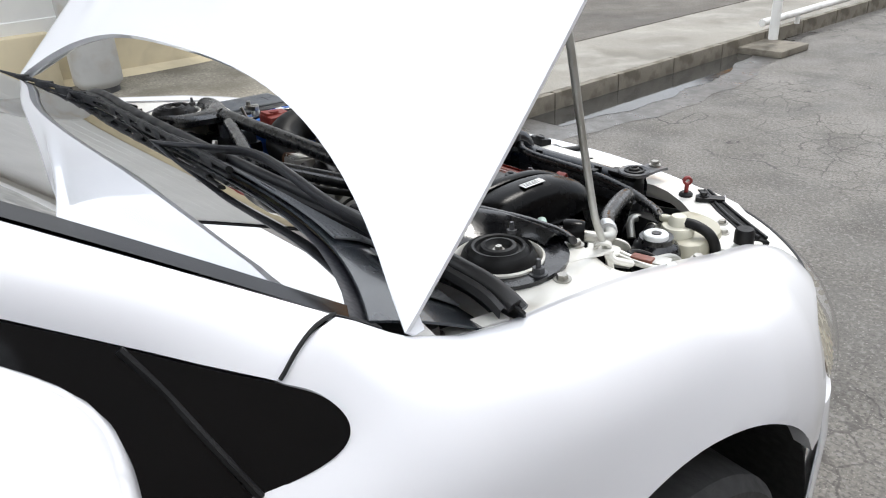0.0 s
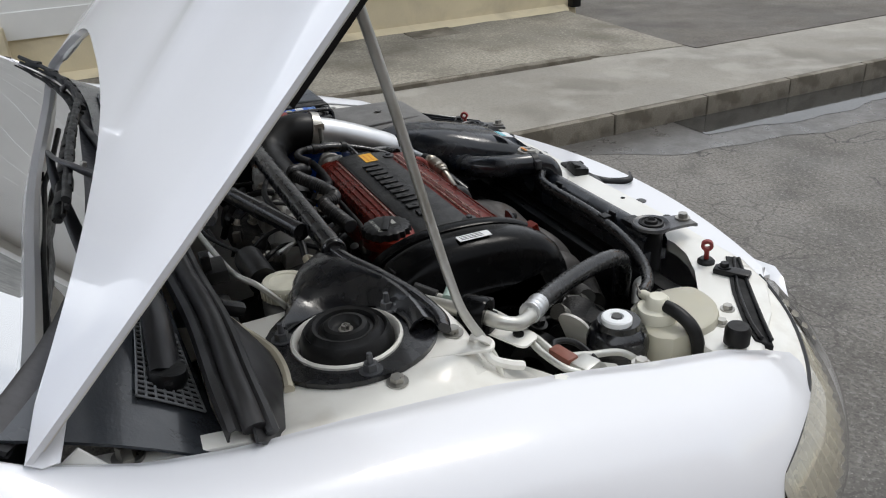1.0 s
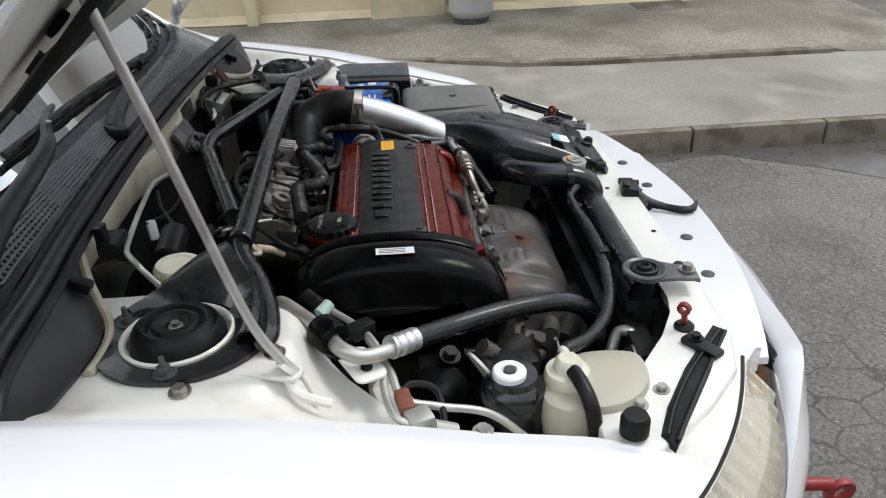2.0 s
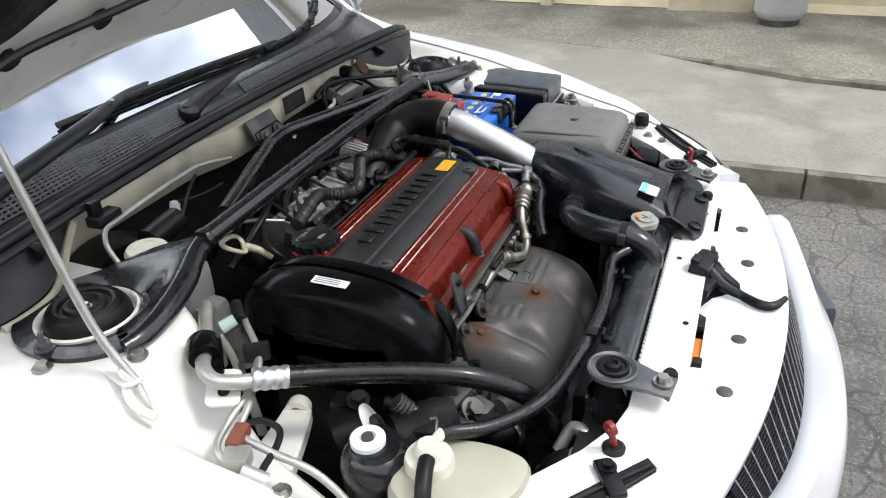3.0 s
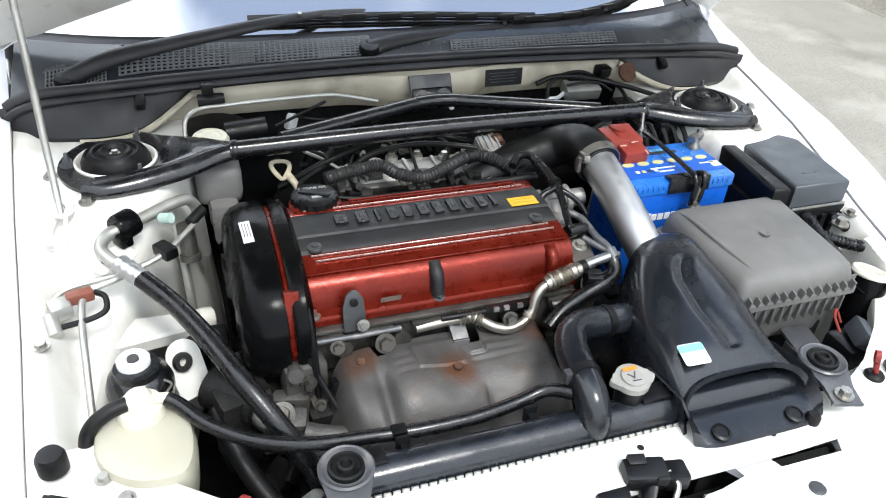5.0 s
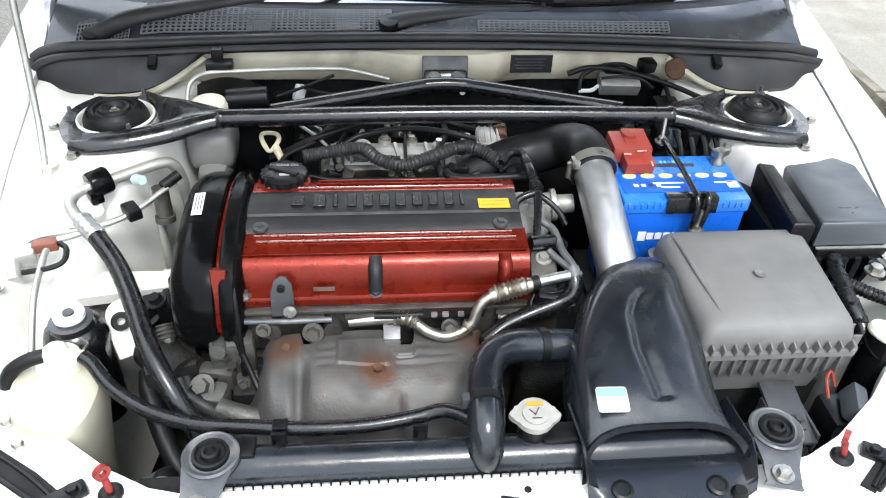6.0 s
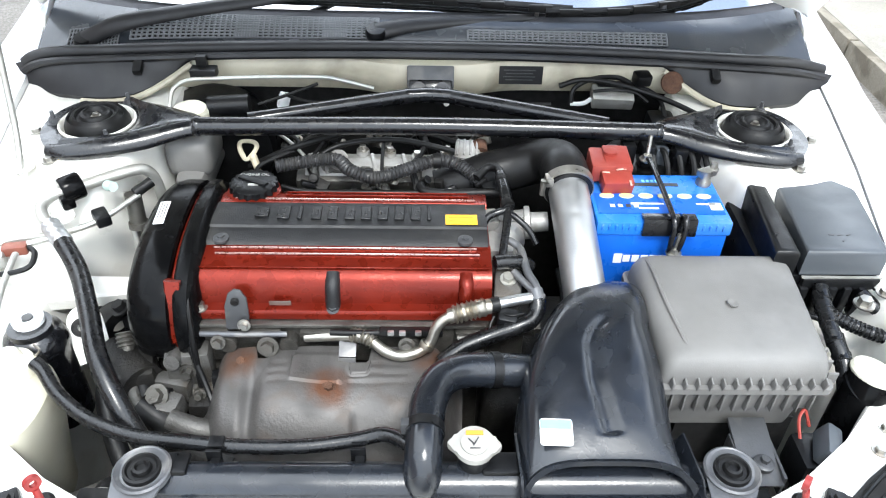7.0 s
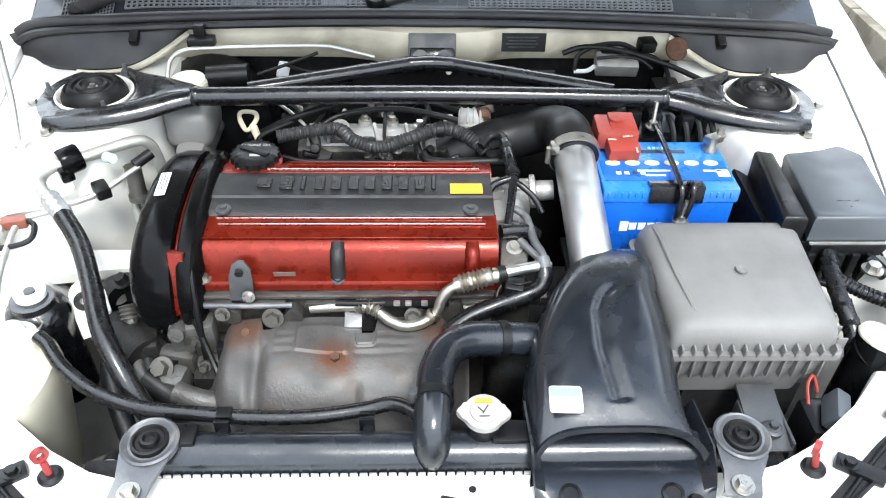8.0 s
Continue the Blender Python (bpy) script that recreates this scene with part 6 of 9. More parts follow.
lathe(bm, [(0.006, -0.008), (0.0105, -0.008), (0.0105, 0.008), (0.006, 0.008)], (0.149, -0.362, 0.825), (0.2, -0.8, -0.5), seg=16)
box(bm, (0.155, -0.368, 0.828), (0.010, 0.006, 0.006), bevel=0.001)
part("tee", bm, STAMPED, air_pipe)
bm = bm_new()
tube(bm, [(0.151, -0.358, 0.826), (0.148, -0.346, 0.831), (0.139, -0.326, 0.837), (0.134, -0.298, 0.845), (0.130, -0.284, 0.847), (0.118, -0.273, 0.850), (0.108, -0.268, 0.846)], 0.0058, seg=12)
part("thin_pipe", bm, STAMPED, air_pipe)
bm = bm_new()
box(bm, (-0.112, -0.400, 0.760), (0.024, 0.030, 0.003), rot=(25, 0, 0), bevel=0.001)
box(bm, (-0.112, -0.417, 0.742), (0.024, 0.003, 0.026), bevel=0.001)
bolt(bm, (-0.112, -0.420, 0.738), 0.0065, 0.006, (0, -0.6, 1))
part("pipe_bracket", bm, STAMPED, engine)

for x0, x1, y, z, r, m, nm in ((-0.316, -0.196, -0.389, 0.773, 0.0042, STAMPED, "breather_rod"), (-0.136, -0.062, -0.391, 0.779, 0.0046, RUBBER, "sensor_harness"), (0.040, 0.086, -0.393, 0.771, 0.0060, CAST, "pipe_stub")):
    bm = bm_new()
    tube(bm, [(x0, y, z), ((x0 + x1) / 2, y - 0.002, z + 0.001), (x1, y, z)], r, seg=10)
    part(nm, bm, m, engine)
bm = bm_new()
box(bm, (-0.120, -0.3785, 0.7815), (0.405, 0.010, 0.006), bevel=0.0015)
part("head_lip", bm, CAST, engine, "bare alloy edge of the head under the cover")
bm = bm_new()
box(bm, (-0.024, -0.390, 0.7795), (0.088, 0.012, 0.010), bevel=0.002)
fit = part("connector_strip", bm, PLASTIC, engine)
for x in (-0.052, -0.036, -0.014, 0.006):
    bm = bm_new()
    box(bm, (x, -0.395, 0.782), (0.009, 0.006, 0.007), bevel=0.0015)
    part("contact", bm, ALLOY, fit)
for x, y, z, r in ((0.064, -0.401, 0.757, 0.0095), (-0.222, -0.400, 0.760, 0.010), (-0.030, -0.398, 0.762, 0.008), (-0.290, -0.398, 0.766, 0.007)):
    bm = bm_new()
    bolt(bm, (x, y, z), r, 0.009, (0, -0.9, 0.35))
    part("head_bolt", bm, CAST, engine)

# pale casting and clamps in the corner between timing cover and shield
bm = bm_new()
box(bm, (-0.338, -0.392, 0.705), (0.062, 0.040, 0.090), rot=(0, 0, 8), bevel=0.008)
box(bm, (-0.360, -0.412, 0.690), (0.052, 0.024, 0.036), rot=(0, 0, -12), bevel=0.006)
box(bm, (-0.318, -0.414, 0.676), (0.034, 0.018, 0.040), rot=(12, 0, 10), bevel=0.005)
cyl(bm, (-0.352, -0.400, 0.742), (-0.352, -0.422, 0.748), 0.011, seg=18)
part("mount_casting", bm, ALLOYGREY, engine, "grey alloy engine casting")
for p, r, ax in (((-0.376, -0.440, 0.700), 0.012, (-0.2, -0.6, 0.8)), ((-0.335, -0.414, 0.725), 0.008, (0, -1, 0.2)), ((-0.322, -0.425, 0.690), 0.006, (0, -1, 0.4))):
    bm = bm_new()
    bolt(bm, p, r, 0.010, ax)
    part("casting_bolt", bm, CAST, engine)
bm = bm_new()
box(bm, (-0.372, -0.440, 0.680), (0.060, 0.034, 0.040), rot=(10, 0, -14), bevel=0.008)
tube(bm, [(-0.352, -0.470, 0.690), (-0.325, -0.478, 0.684), (-0.296, -0.480, 0.676), (-0.270, -0.476, 0.660)], 0.0150, seg=14)
part("water_outlet", bm, ALLOYGREY, engine, "grimy alloy water outlet")
bm = bm_new()
tube(bm, [(-0.437, -0.356, 0.742), (-0.432, -0.372, 0.726)], 0.0125, seg=14, rib=0.12, pitch=0.006)
tube(bm, [(-0.432, -0.370, 0.727), (-0.420, -0.412, 0.708), (-0.405, -0.440, 0.694), (-0.388, -0.455, 0.690)], 0.0095, seg=12)
part("heater_pipe", bm, CAST, engine, "stained metal heater pipe")
bm = bm_new()
box(bm, (-0.425, -0.575, 0.650), (0.070, 0.050, 0.030), rot=(0, 0, 30), bevel=0.010)
part("corner_pressing", bm, CAST, engine)
bm = bm_new()
box(bm, (-0.292, -0.418, 0.690), (0.022, 0.020, 0.060), rot=(-12, 0, 10), bevel=0.003)
part("sensor_body", bm, PLASTIC, engine)
for p, ax, r in (((-0.335, -0.470, 0.668), (1, -0.3, 0), 0.020), ((-0.300, -0.485, 0.662), (1, -0.3, 0), 0.019)):
    bm = bm_new()
    lathe(bm, [(r - 0.002, -0.006), (r, -0.006), (r, 0.006), (r - 0.002, 0.006)], p, ax, seg=20)
    box(bm, Vector(p) + Vector((0, 0, r)), (0.012, 0.012, 0.010), bevel=0.002)
    part("band_clamp", bm, ZINC, engine)
bm = bm_new()
tube(bm, [(-0.40, -0.445, 0.690), (-0.36, -0.462, 0.672), (-0.31, -0.480, 0.664), (-0.262, -0.492, 0.656)], 0.0175, seg=14)
part("water_hose", bm, RUBBER, engine)
bm = bm_new()
tube(bm, [(-0.262, -0.492, 0.656), (-0.235, -0.500, 0.650), (-0.20, -0.505, 0.63)], 0.016, seg=14)
part("water_pipe", bm, CAST, engine)

# dark lower front of the engine: belts, brackets, fittings
random.seed(5)
bm = bm_new()
for k in range(26):
    p = (random.uniform(-0.42, -0.25), random.uniform(-0.52, -0.40), random.uniform(0.52, 0.66))
    box(bm, p, [random.uniform(0.015, 0.05) for _ in range(3)], rot=[random.uniform(0, 60) for _ in range(3)], bevel=0.003)
tagged(part("lower_fitting_rest", bm, CASTDARK, engine), kind="stuff")
bm = bm_new()
box(bm, (-0.305, -0.420, 0.635), (0.07, 0.05, 0.10), bevel=0.012)
cyl(bm, (-0.345, -0.49, 0.67), (-0.255, -0.53, 0.665), 0.020)
part("thermostat_housing", bm, CASTDARK, engine)
bm = bm_new()
tube(bm, [(-0.375, -0.425, 0.70), (-0.370, -0.45, 0.66), (-0.34, -0.49, 0.648), (-0.285, -0.52, 0.645)], 0.017, seg=14)
part("water_hose", bm, RUBBER, engine)
for p, ax in (((-0.345, -0.490, 0.648), (0.8, -0.5, 0)), ((-0.376, -0.432, 0.692), (0, -0.4, -1))):
    bm = bm_new()
    lathe(bm, [(0.0178, -0.005), (0.0195, -0.005), (0.0195, 0.005), (0.0178, 0.005)], p, ax, seg=20)
    part("hose_clamp", bm, ZINC, engine)
bm = bm_new()
box(bm, (-0.425, -0.40, 0.66), (0.075, 0.06, 0.13), rot=(0, 0, 15), bevel=0.012)
cyl(bm, (-0.46, -0.36, 0.70), (-0.40, -0.42, 0.70), 0.032)
part("power_steering_pump", bm, CASTDARK, engine)
bm = bm_new()
tube(bm, [(-0.340, -0.345, 0.845), (-0.338, -0.382, 0.825), (-0.330, -0.40, 0.76), (-0.305, -0.435, 0.70), (-0.27, -0.50, 0.66), (-0.258, -0.54, 0.62)], 0.0045, seg=8)
tube(bm, [(-0.331, -0.345, 0.845), (-0.326, -0.384, 0.82), (-0.322, -0.41, 0.74), (-0.32, -0.42, 0.66), (-0.31, -0.44, 0.58)], 0.0048, seg=8)
part("sensor_lead", bm, RUBBER, engine)

# inlet side: cast manifold, runners, rail, looms
bm = bm_new()
box(bm, (-0.05, 0.010, 0.775), (0.36, 0.06, 0.055), rot=(20, 0, 0), bevel=0.02, seg=3)
for k in range(4):
    tube(bm, [(-0.20 + 0.085 * k, 0.02, 0.77), (-0.20 + 0.085 * k, -0.05, 0.785), (-0.20 + 0.085 * k, -0.13, 0.76)], 0.022, seg=12)
part("inlet_manifold", bm, CASTDARK, engine, "grimy cast aluminium inlet manifold")
bm = run([(-0.088, 0.800), (-0.086, 0.828), (-0.074, 0.842), (-0.050, 0.848), (-0.028, 0.844), (-0.012, 0.828), (-0.008, 0.800)], -0.205, 0.048)
soft(bm, 0.004, limit=20)
for x, y, r in ((-0.190, -0.050, 0.013), (-0.112, -0.030, 0.012), (-0.066, -0.034, 0.011), (-0.020, -0.048, 0.012), (0.030, -0.032, 0.012)):
    cyl(bm, (x, y, 0.836), (x, y, 0.853), r, r * 0.9, seg=18)
for x in (-0.172, -0.092, -0.040, 0.010):
    box(bm, (x, -0.062, 0.846), (0.006, 0.040, 0.010), rot=(18, 0, 12), bevel=0.002)
lathe(bm, [(0.007, -0.005), (0.016, -0.005), (0.017, 0.0), (0.016, 0.007), (0.008, 0.008), (0.007, 0.003), (0.007, -0.005)], (-0.150, -0.066, 0.855), (0, -0.5, 1), seg=24)
flange = part("inlet_flange", bm, CASTPALE, engine, "pale sand-cast inlet flange with bolt bosses")
for x, y in ((-0.112, -0.030), (-0.066, -0.034), (-0.020, -0.048), (0.030, -0.032)):
    bm = bm_new()
    bolt(bm, (x, y, 0.853), 0.0065, 0.007)
    part("bolt", bm, ZINC, flange)
bm = bm_new()
box(bm, (0.064, -0.048, 0.850), (0.042, 0.050, 0.044), rot=(8, 0, -4), bevel=0.006)
for k in range(4):
    box(bm, (0.048 + 0.0105 * k, -0.050, 0.873), (0.004, 0.040, 0.006), rot=(8, 0, -4), bevel=0.0012, seg=1)
cyl(bm, (0.085, -0.050, 0.850), (0.096, -0.051, 0.850), 0.014, seg=18)
part("idle_valve", bm, CASTPALE, engine, "ribbed pale alloy idle valve")
bm = bm_new()
box(bm, (-0.07, -0.075, 0.822), (0.30, 0.030, 0.026), rot=(15, 0, 0), bevel=0.006)
for k in range(4):
    cyl(bm, (-0.19 + 0.085 * k, -0.085, 0.825), (-0.19 + 0.085 * k, -0.075, 0.848), 0.010, 0.008, seg=12)
    box(bm, (-0.15 + 0.085 * k, -0.07, 0.838), (0.022, 0.016, 0.012), bevel=0.003)
lathe(bm, [(0.008, -0.005), (0.015, -0.005), (0.015, 0.005), (0.008, 0.005), (0.008, -0.005)], (-0.165, -0.066, 0.846), (0, -0.6, 1), seg=20)
part("fuel_rail", bm, CAST, engine)
bm = bm_new()
cyl(bm, (0.085, -0.05, 0.862), (0.085, -0.03, 0.868), 0.013)
part("vacuum_cap", bm, RUST, engine)
for k, pts in enumerate((
        [(-0.245, -0.108, 0.868), (-0.20, -0.100, 0.872), (-0.150, -0.095, 0.874), (-0.125, -0.118, 0.868), (-0.085, -0.128, 0.862), (-0.045, -0.115, 0.866), (-0.005, -0.095, 0.870), (0.025, -0.088, 0.872)],
        [(0.010, -0.085, 0.872), (0.045, -0.095, 0.868), (0.075, -0.118, 0.858), (0.085, -0.128, 0.852)])):
    bm = bm_new()
    tube(bm, pts, 0.0105, seg=12, steps=8, rib=0.10, pitch=0.0052)
    part("corrugated_loom", bm, LOOM, engine, "black corrugated wiring loom")
for x in (-0.095, 0.012):
    bm = bm_new()
    lathe(bm, [(0.011, -0.006), (0.0125, -0.006), (0.0125, 0.006), (0.011, 0.006)], (x, -0.125 if x < 0 else -0.091, 0.863 if x < 0 else 0.871), (1, 0.1, 0), seg=16)
    part("loom_tape", bm, RUBBER, engine)
for pts, r, m in (
        ([(-0.235, -0.13, 0.845), (-0.20, -0.138, 0.842), (-0.15, -0.140, 0.842), (-0.03, -0.140, 0.842), (0.0, -0.138, 0.842)], 0.004, RUBBER),
        ([(-0.015, -0.130, 0.850), (-0.005, -0.145, 0.848), (0.03, -0.150, 0.848), (0.08, -0.150, 0.850), (0.115, -0.148, 0.850)], 0.0075, RUBBER),
        ([(-0.31, -0.02, 0.81), (-0.22, -0.03, 0.86), (-0.12, 0.01, 0.868), (-0.02, 0.02, 0.862), (0.05, 0.0, 0.85)], 0.006, RUBBER),
        ([(-0.26, 0.01, 0.86), (-0.23, -0.02, 0.855), (-0.20, -0.055, 0.845)], 0.003, PIPE),
        ([(-0.20, -0.06, 0.845), (-0.15, -0.03, 0.862), (-0.06, -0.02, 0.868), (0.03, -0.04, 0.862), (0.09, -0.07, 0.855)], 0.005, RUBBER),
        ([(0.075, -0.135, 0.868), (0.092, -0.118, 0.876), (0.108, -0.126, 0.880), (0.112, -0.150, 0.880)], 0.007, RUBBER),
        ([(0.118, -0.226, 0.868), (0.132, -0.236, 0.862), (0.148, -0.246, 0.850), (0.160, -0.256, 0.832)], 0.0048, HOSE),
        ([(0.116, -0.222, 0.869), (0.100, -0.226, 0.866), (0.087, -0.230, 0.860), (0.078, -0.240, 0.848)], 0.0058, HOSE),
        ([(0.093, -0.316, 0.844), (0.108, -0.312, 0.843), (0.131, -0.306, 0.838), (0.146, -0.300, 0.825)], 0.0105, HOSE),
        ([(0.120, -0.322, 0.834), (0.133, -0.340, 0.830), (0.146, -0.356, 0.826)], 0.0050, STAMPED),
        ([(0.149, -0.362, 0.822), (0.150, -0.374, 0.812), (0.142, -0.388, 0.803), (0.121, -0.397, 0.798), (0.085, -0.405, 0.788), (0.046, -0.417, 0.777), (0.018, -0.432, 0.762)], 0.0120, HOSE)):
    bm = bm_new()
    tube(bm, pts, r, seg=10)
    part("hose", bm, m, engine)
# taped loom dropping over the throttle
bm = bm_new()
tube(bm, [(0.111, -0.140, 0.880), (0.115, -0.185, 0.876), (0.118, -0.222, 0.869)], [0.0080, 0.0095, 0.0090], seg=12)
tube(bm, [(0.118, -0.222, 0.869), (0.113, -0.256, 0.860), (0.106, -0.294, 0.846), (0.104, -0.310, 0.838)], [0.0068, 0.0062, 0.0058, 0.0050], seg=10)
loom_drop = part("taped_loom", bm, HOSE, engine, "shiny taped wiring loom")
for p, ax, r in (((0.1125, -0.156, 0.879), (0.1, -1, -0.1), 0.0098), ((0.1175, -0.214, 0.871), (0.1, -1, -0.2), 0.0108)):
    bm = bm_new()
    lathe(bm, [(r - 0.003, -0.006), (r, -0.005), (r * 1.04, 0.0), (r, 0.005), (r - 0.003, 0.006)], p, ax, seg=16)
    part("tape_wrap", bm, RUBBER, loom_drop)
bm = bm_new()
lathe(bm, [(0.0, -0.050), (0.022, -0.050), (0.029, -0.036), (0.031, -0.010), (0.028, 0.004), (0.033, 0.006), (0.033, 0.014), (0.026, 0.018), (0.0, 0.018)], (0.122, -0.192, 0.822), (0.05, 0.55, 0.85), seg=30)
lathe(bm, [(0.0, -0.020), (0.020, -0.020), (0.021, 0.008), (0.026, 0.009), (0.026, 0.017), (0.016, 0.019), (0.015, 0.045), (0.0, 0.046)], (0.140, -0.194, 0.824), (1, -0.05, 0.12), seg=28)
box(bm, (0.105, -0.225, 0.79), (0.050, 0.080, 0.07), bevel=0.014)
box(bm, (0.094, -0.205, 0.838), (0.022, 0.030, 0.020), rot=(15, 0, 10), bevel=0.004)
throttle = part("throttle_body", bm, CASTPALE, engine, "cast aluminium throttle body")
bm = bm_new()
box(bm, (0.113, -0.328, 0.806), (0.040, 0.052, 0.030), rot=(18, 0, -6), bevel=0.007)
box(bm, (0.112, -0.352, 0.786), (0.030, 0.020, 0.044), rot=(8, 0, 0), bevel=0.004)
outlet = part("outlet_bracket", bm, ALLOYGREY, engine)
bm = bm_new()
bolt(bm, (0.113, -0.326, 0.822), 0.008, 0.007, (0, -0.3, 1))
part("bolt", bm, PIPE, outlet)
bm = bm_new()
box(bm, (0.108, -0.386, 0.800), (0.026, 0.022, 0.030), rot=(15, 5, -10), bevel=0.004)
box(bm, (0.116, -0.398, 0.793), (0.014, 0.010, 0.016), rot=(15, 5, -10), bevel=0.002)
plug3 = part("sensor_plug", bm, PLASTIC, engine)
bm = bm_new()
tube(bm, [(0.090, -0.385, 0.806), (0.084, -0.398, 0.798), (0.092, -0.408, 0.788), (0.108, -0.408, 0.786)], 0.0018, seg=6)
tube(bm, [(0.094, -0.382, 0.812), (0.112, -0.394, 0.816), (0.130, -0.388, 0.815)], 0.0014, seg=6)
part("wire", bm, RUBBER, plug3)
bm = bm_new()
for p in ((0.128, -0.335, 0.745), (0.085, -0.365, 0.74), (0.15, -0.36, 0.76)):
    cyl(bm, p, (p[0] - 0.04, p[1] + 0.005, p[2]), 0.013, seg=12)
    bolt(bm, p, 0.009, 0.008, (1, 0, 0))
box(bm, (0.10, -0.32, 0.70), (0.08, 0.09, 0.12), bevel=0.012)
part("water_outlet", bm, CAST, engine)
# small fittings along the inlet side
random.seed(11)
for name, m, n in (("injector_fitting", CAST, 10), ("small_connector", PLASTIC, 14), ("bracket_scrap", CASTDARK, 10), ("stud", ZINC, 10)):
    for k in range(n):
        p = Vector((random.uniform(-0.26, 0.10), random.choice((random.uniform(-0.130, -0.090), random.uniform(-0.005, 0.045))), random.uniform(0.815, 0.846)))
        bm = bm_new()
        if name == "stud":
            bolt(bm, p, random.uniform(0.004, 0.007), 0.008, (random.uniform(-0.4, 0.4), -0.4, 1))
        elif k % 2:
            lathe(bm, [(0.0, -0.012), (0.007, -0.012), (0.009, -0.004), (0.006, 0.004), (0.007, 0.012), (0.0, 0.014)], p, (random.uniform(-1, 1), random.uniform(-1, 1), 0.7), seg=12)
        else:
            box(bm, p, [random.uniform(0.012, 0.034), random.uniform(0.010, 0.022), random.uniform(0.008, 0.020)], rot=[random.uniform(-30, 30) for _ in range(3)], bevel=0.0025)
        part({"bracket_scrap": "bracket"}.get(name, name), bm, m, engine)
for k in range(5):
    x = -0.26 + 0.085 * k
    bm = bm_new()
    tube(bm, [(x, 0.055, 0.79), (x + random.uniform(-0.03, 0.03), 0.03, 0.845), (x + random.uniform(-0.03, 0.04), -0.02, random.uniform(0.85, 0.868)), (x + random.uniform(-0.03, 0.03), -0.075, 0.846), (x + random.uniform(-0.02, 0.02), -0.11, 0.82)], random.choice((0.003, 0.004, 0.006)), seg=8)
    part("lead", bm, RUBBER, engine)
# dipstick
bm = bm_new()
rings = []
for k in range(26):
    a = 2 * math.pi * k / 26
    wide = 0.0205 * (0.62 + 0.38 * math.sin(a))
    p = Vector((-0.306 + wide * math.copysign(abs(math.cos(a)) ** 0.7, math.cos(a)), -0.034 + 0.015 * math.sin(a) - 0.2 * wide * math.cos(a), 0.852 + 0.009 * math.sin(a)))
    d = Vector((-math.sin(a), math.cos(a), 0.6 * math.cos(a))).normalized()
    n = Vector((math.cos(a), math.sin(a), 0))
    w = n.cross(d)
    rings.append([bm.verts.new(p + n * 0.0045 * math.cos(b) + w * 0.0034 * math.sin(b)) for b in (2 * math.pi * j / 10 for j in range(10))])
bridge(bm, [*rings, rings[0]], True)
tube(bm, [(-0.296, -0.044, 0.846), (-0.287, -0.062, 0.838), (-0.282, -0.080, 0.825)], [0.007, 0.006, 0.004], seg=10)
part("dipstick", bm, TAN, engine, "ivory plastic dipstick handle")

# ---- boost pipe ----
boost = thing("boost_pipe", "bright aluminium boost pipe joined to a black rubber elbow", "pipe")
bm = bm_new()
tube(bm, [(0.211, -0.182, 0.884), (0.213, -0.23, 0.868), (0.217, -0.30, 0.838), (0.222, -0.37, 0.800), (0.226, -0.43, 0.755), (0.228, -0.46, 0.70)], 0.0305, seg=30)
part("pipe", bm, ALLOY, boost)
bm = bm_new()
tube(bm, [(0.212, -0.190, 0.882), (0.210, -0.150, 0.890), (0.206, -0.112, 0.884), (0.185, -0.082, 0.868), (0.145, -0.075, 0.852), (0.08, -0.082, 0.835), (0.02, -0.085, 0.81)], 0.0365, seg=28)
part("elbow", bm, RUBBER, boost, "matt black rubber elbow")
bm = bm_new()
lathe(bm, [(0.037, -0.008), (0.039, -0.008), (0.039, 0.008), (0.037, 0.008)], (0.2115, -0.180, 0.8845), (0, -1, -0.25), seg=36)
box(bm, (0.180, -0.188, 0.90), (0.012, 0.02, 0.014), bevel=0.002)
cyl(bm, (0.172, -0.188, 0.90), (0.172, -0.188, 0.874), 0.0045, seg=8)
part("clamp", bm, ZINC, boost)

# ---- battery ----
battery = thing("battery", "blue starter battery held by a black clamp, red terminal cover", "battery")
bm = bm_new()
box(bm, (0.348, -0.187, 0.755), (0.196, 0.124, 0.19), bevel=0.004)
part("case", bm, BLUE, battery)
bm = bm_new()
box(bm, (0.348, -0.187, 0.858), (0.202, 0.130, 0.024), bevel=0.004)
lid = part("lid", bm, BLUELID, battery, "lighter blue battery lid")
for k in range(38):
    if k % 2 == 0:
        bm = bm_new()
        box(bm, (0.256 + 0.005 * k, -0.2525, 0.861), (0.0035, 0.003, 0.010), bevel=0.0008, seg=1)
        part("rib", bm, BLUELID, lid)
bm = bm_new()
box(bm, (0.348, -0.205, 0.8710), (0.190, 0.052, 0.0012))
part("lid_label", bm, BLUE, lid)
for k in range(6):
    bm = bm_new()
    lathe(bm, [(0.0115, 0), (0.0115, 0.0012), (0, 0.0012)], (0, 0, 0), seg=20)
    bmesh.ops.transform(bm, matrix=pose(0.272 + 0.030 * k, -0.186, 0.8716) @ Matrix.Diagonal((1, 0.55, 1, 1)), verts=bm.verts)
    part("cell_mark", bm, OVAL, lid)
bm = bm_new()
box(bm, (0.352, -0.152, 0.8704), (0.078, 0.008, 0.0012))
part("type_strip", bm, INK, lid)
for k in range(5):
    bm = bm_new()
    box(bm, (0.338 + 0.007 * k, -0.142, 0.8704), (0.0045, 0.006, 0.0010))
    part("print_bar", bm, AQUA, lid)
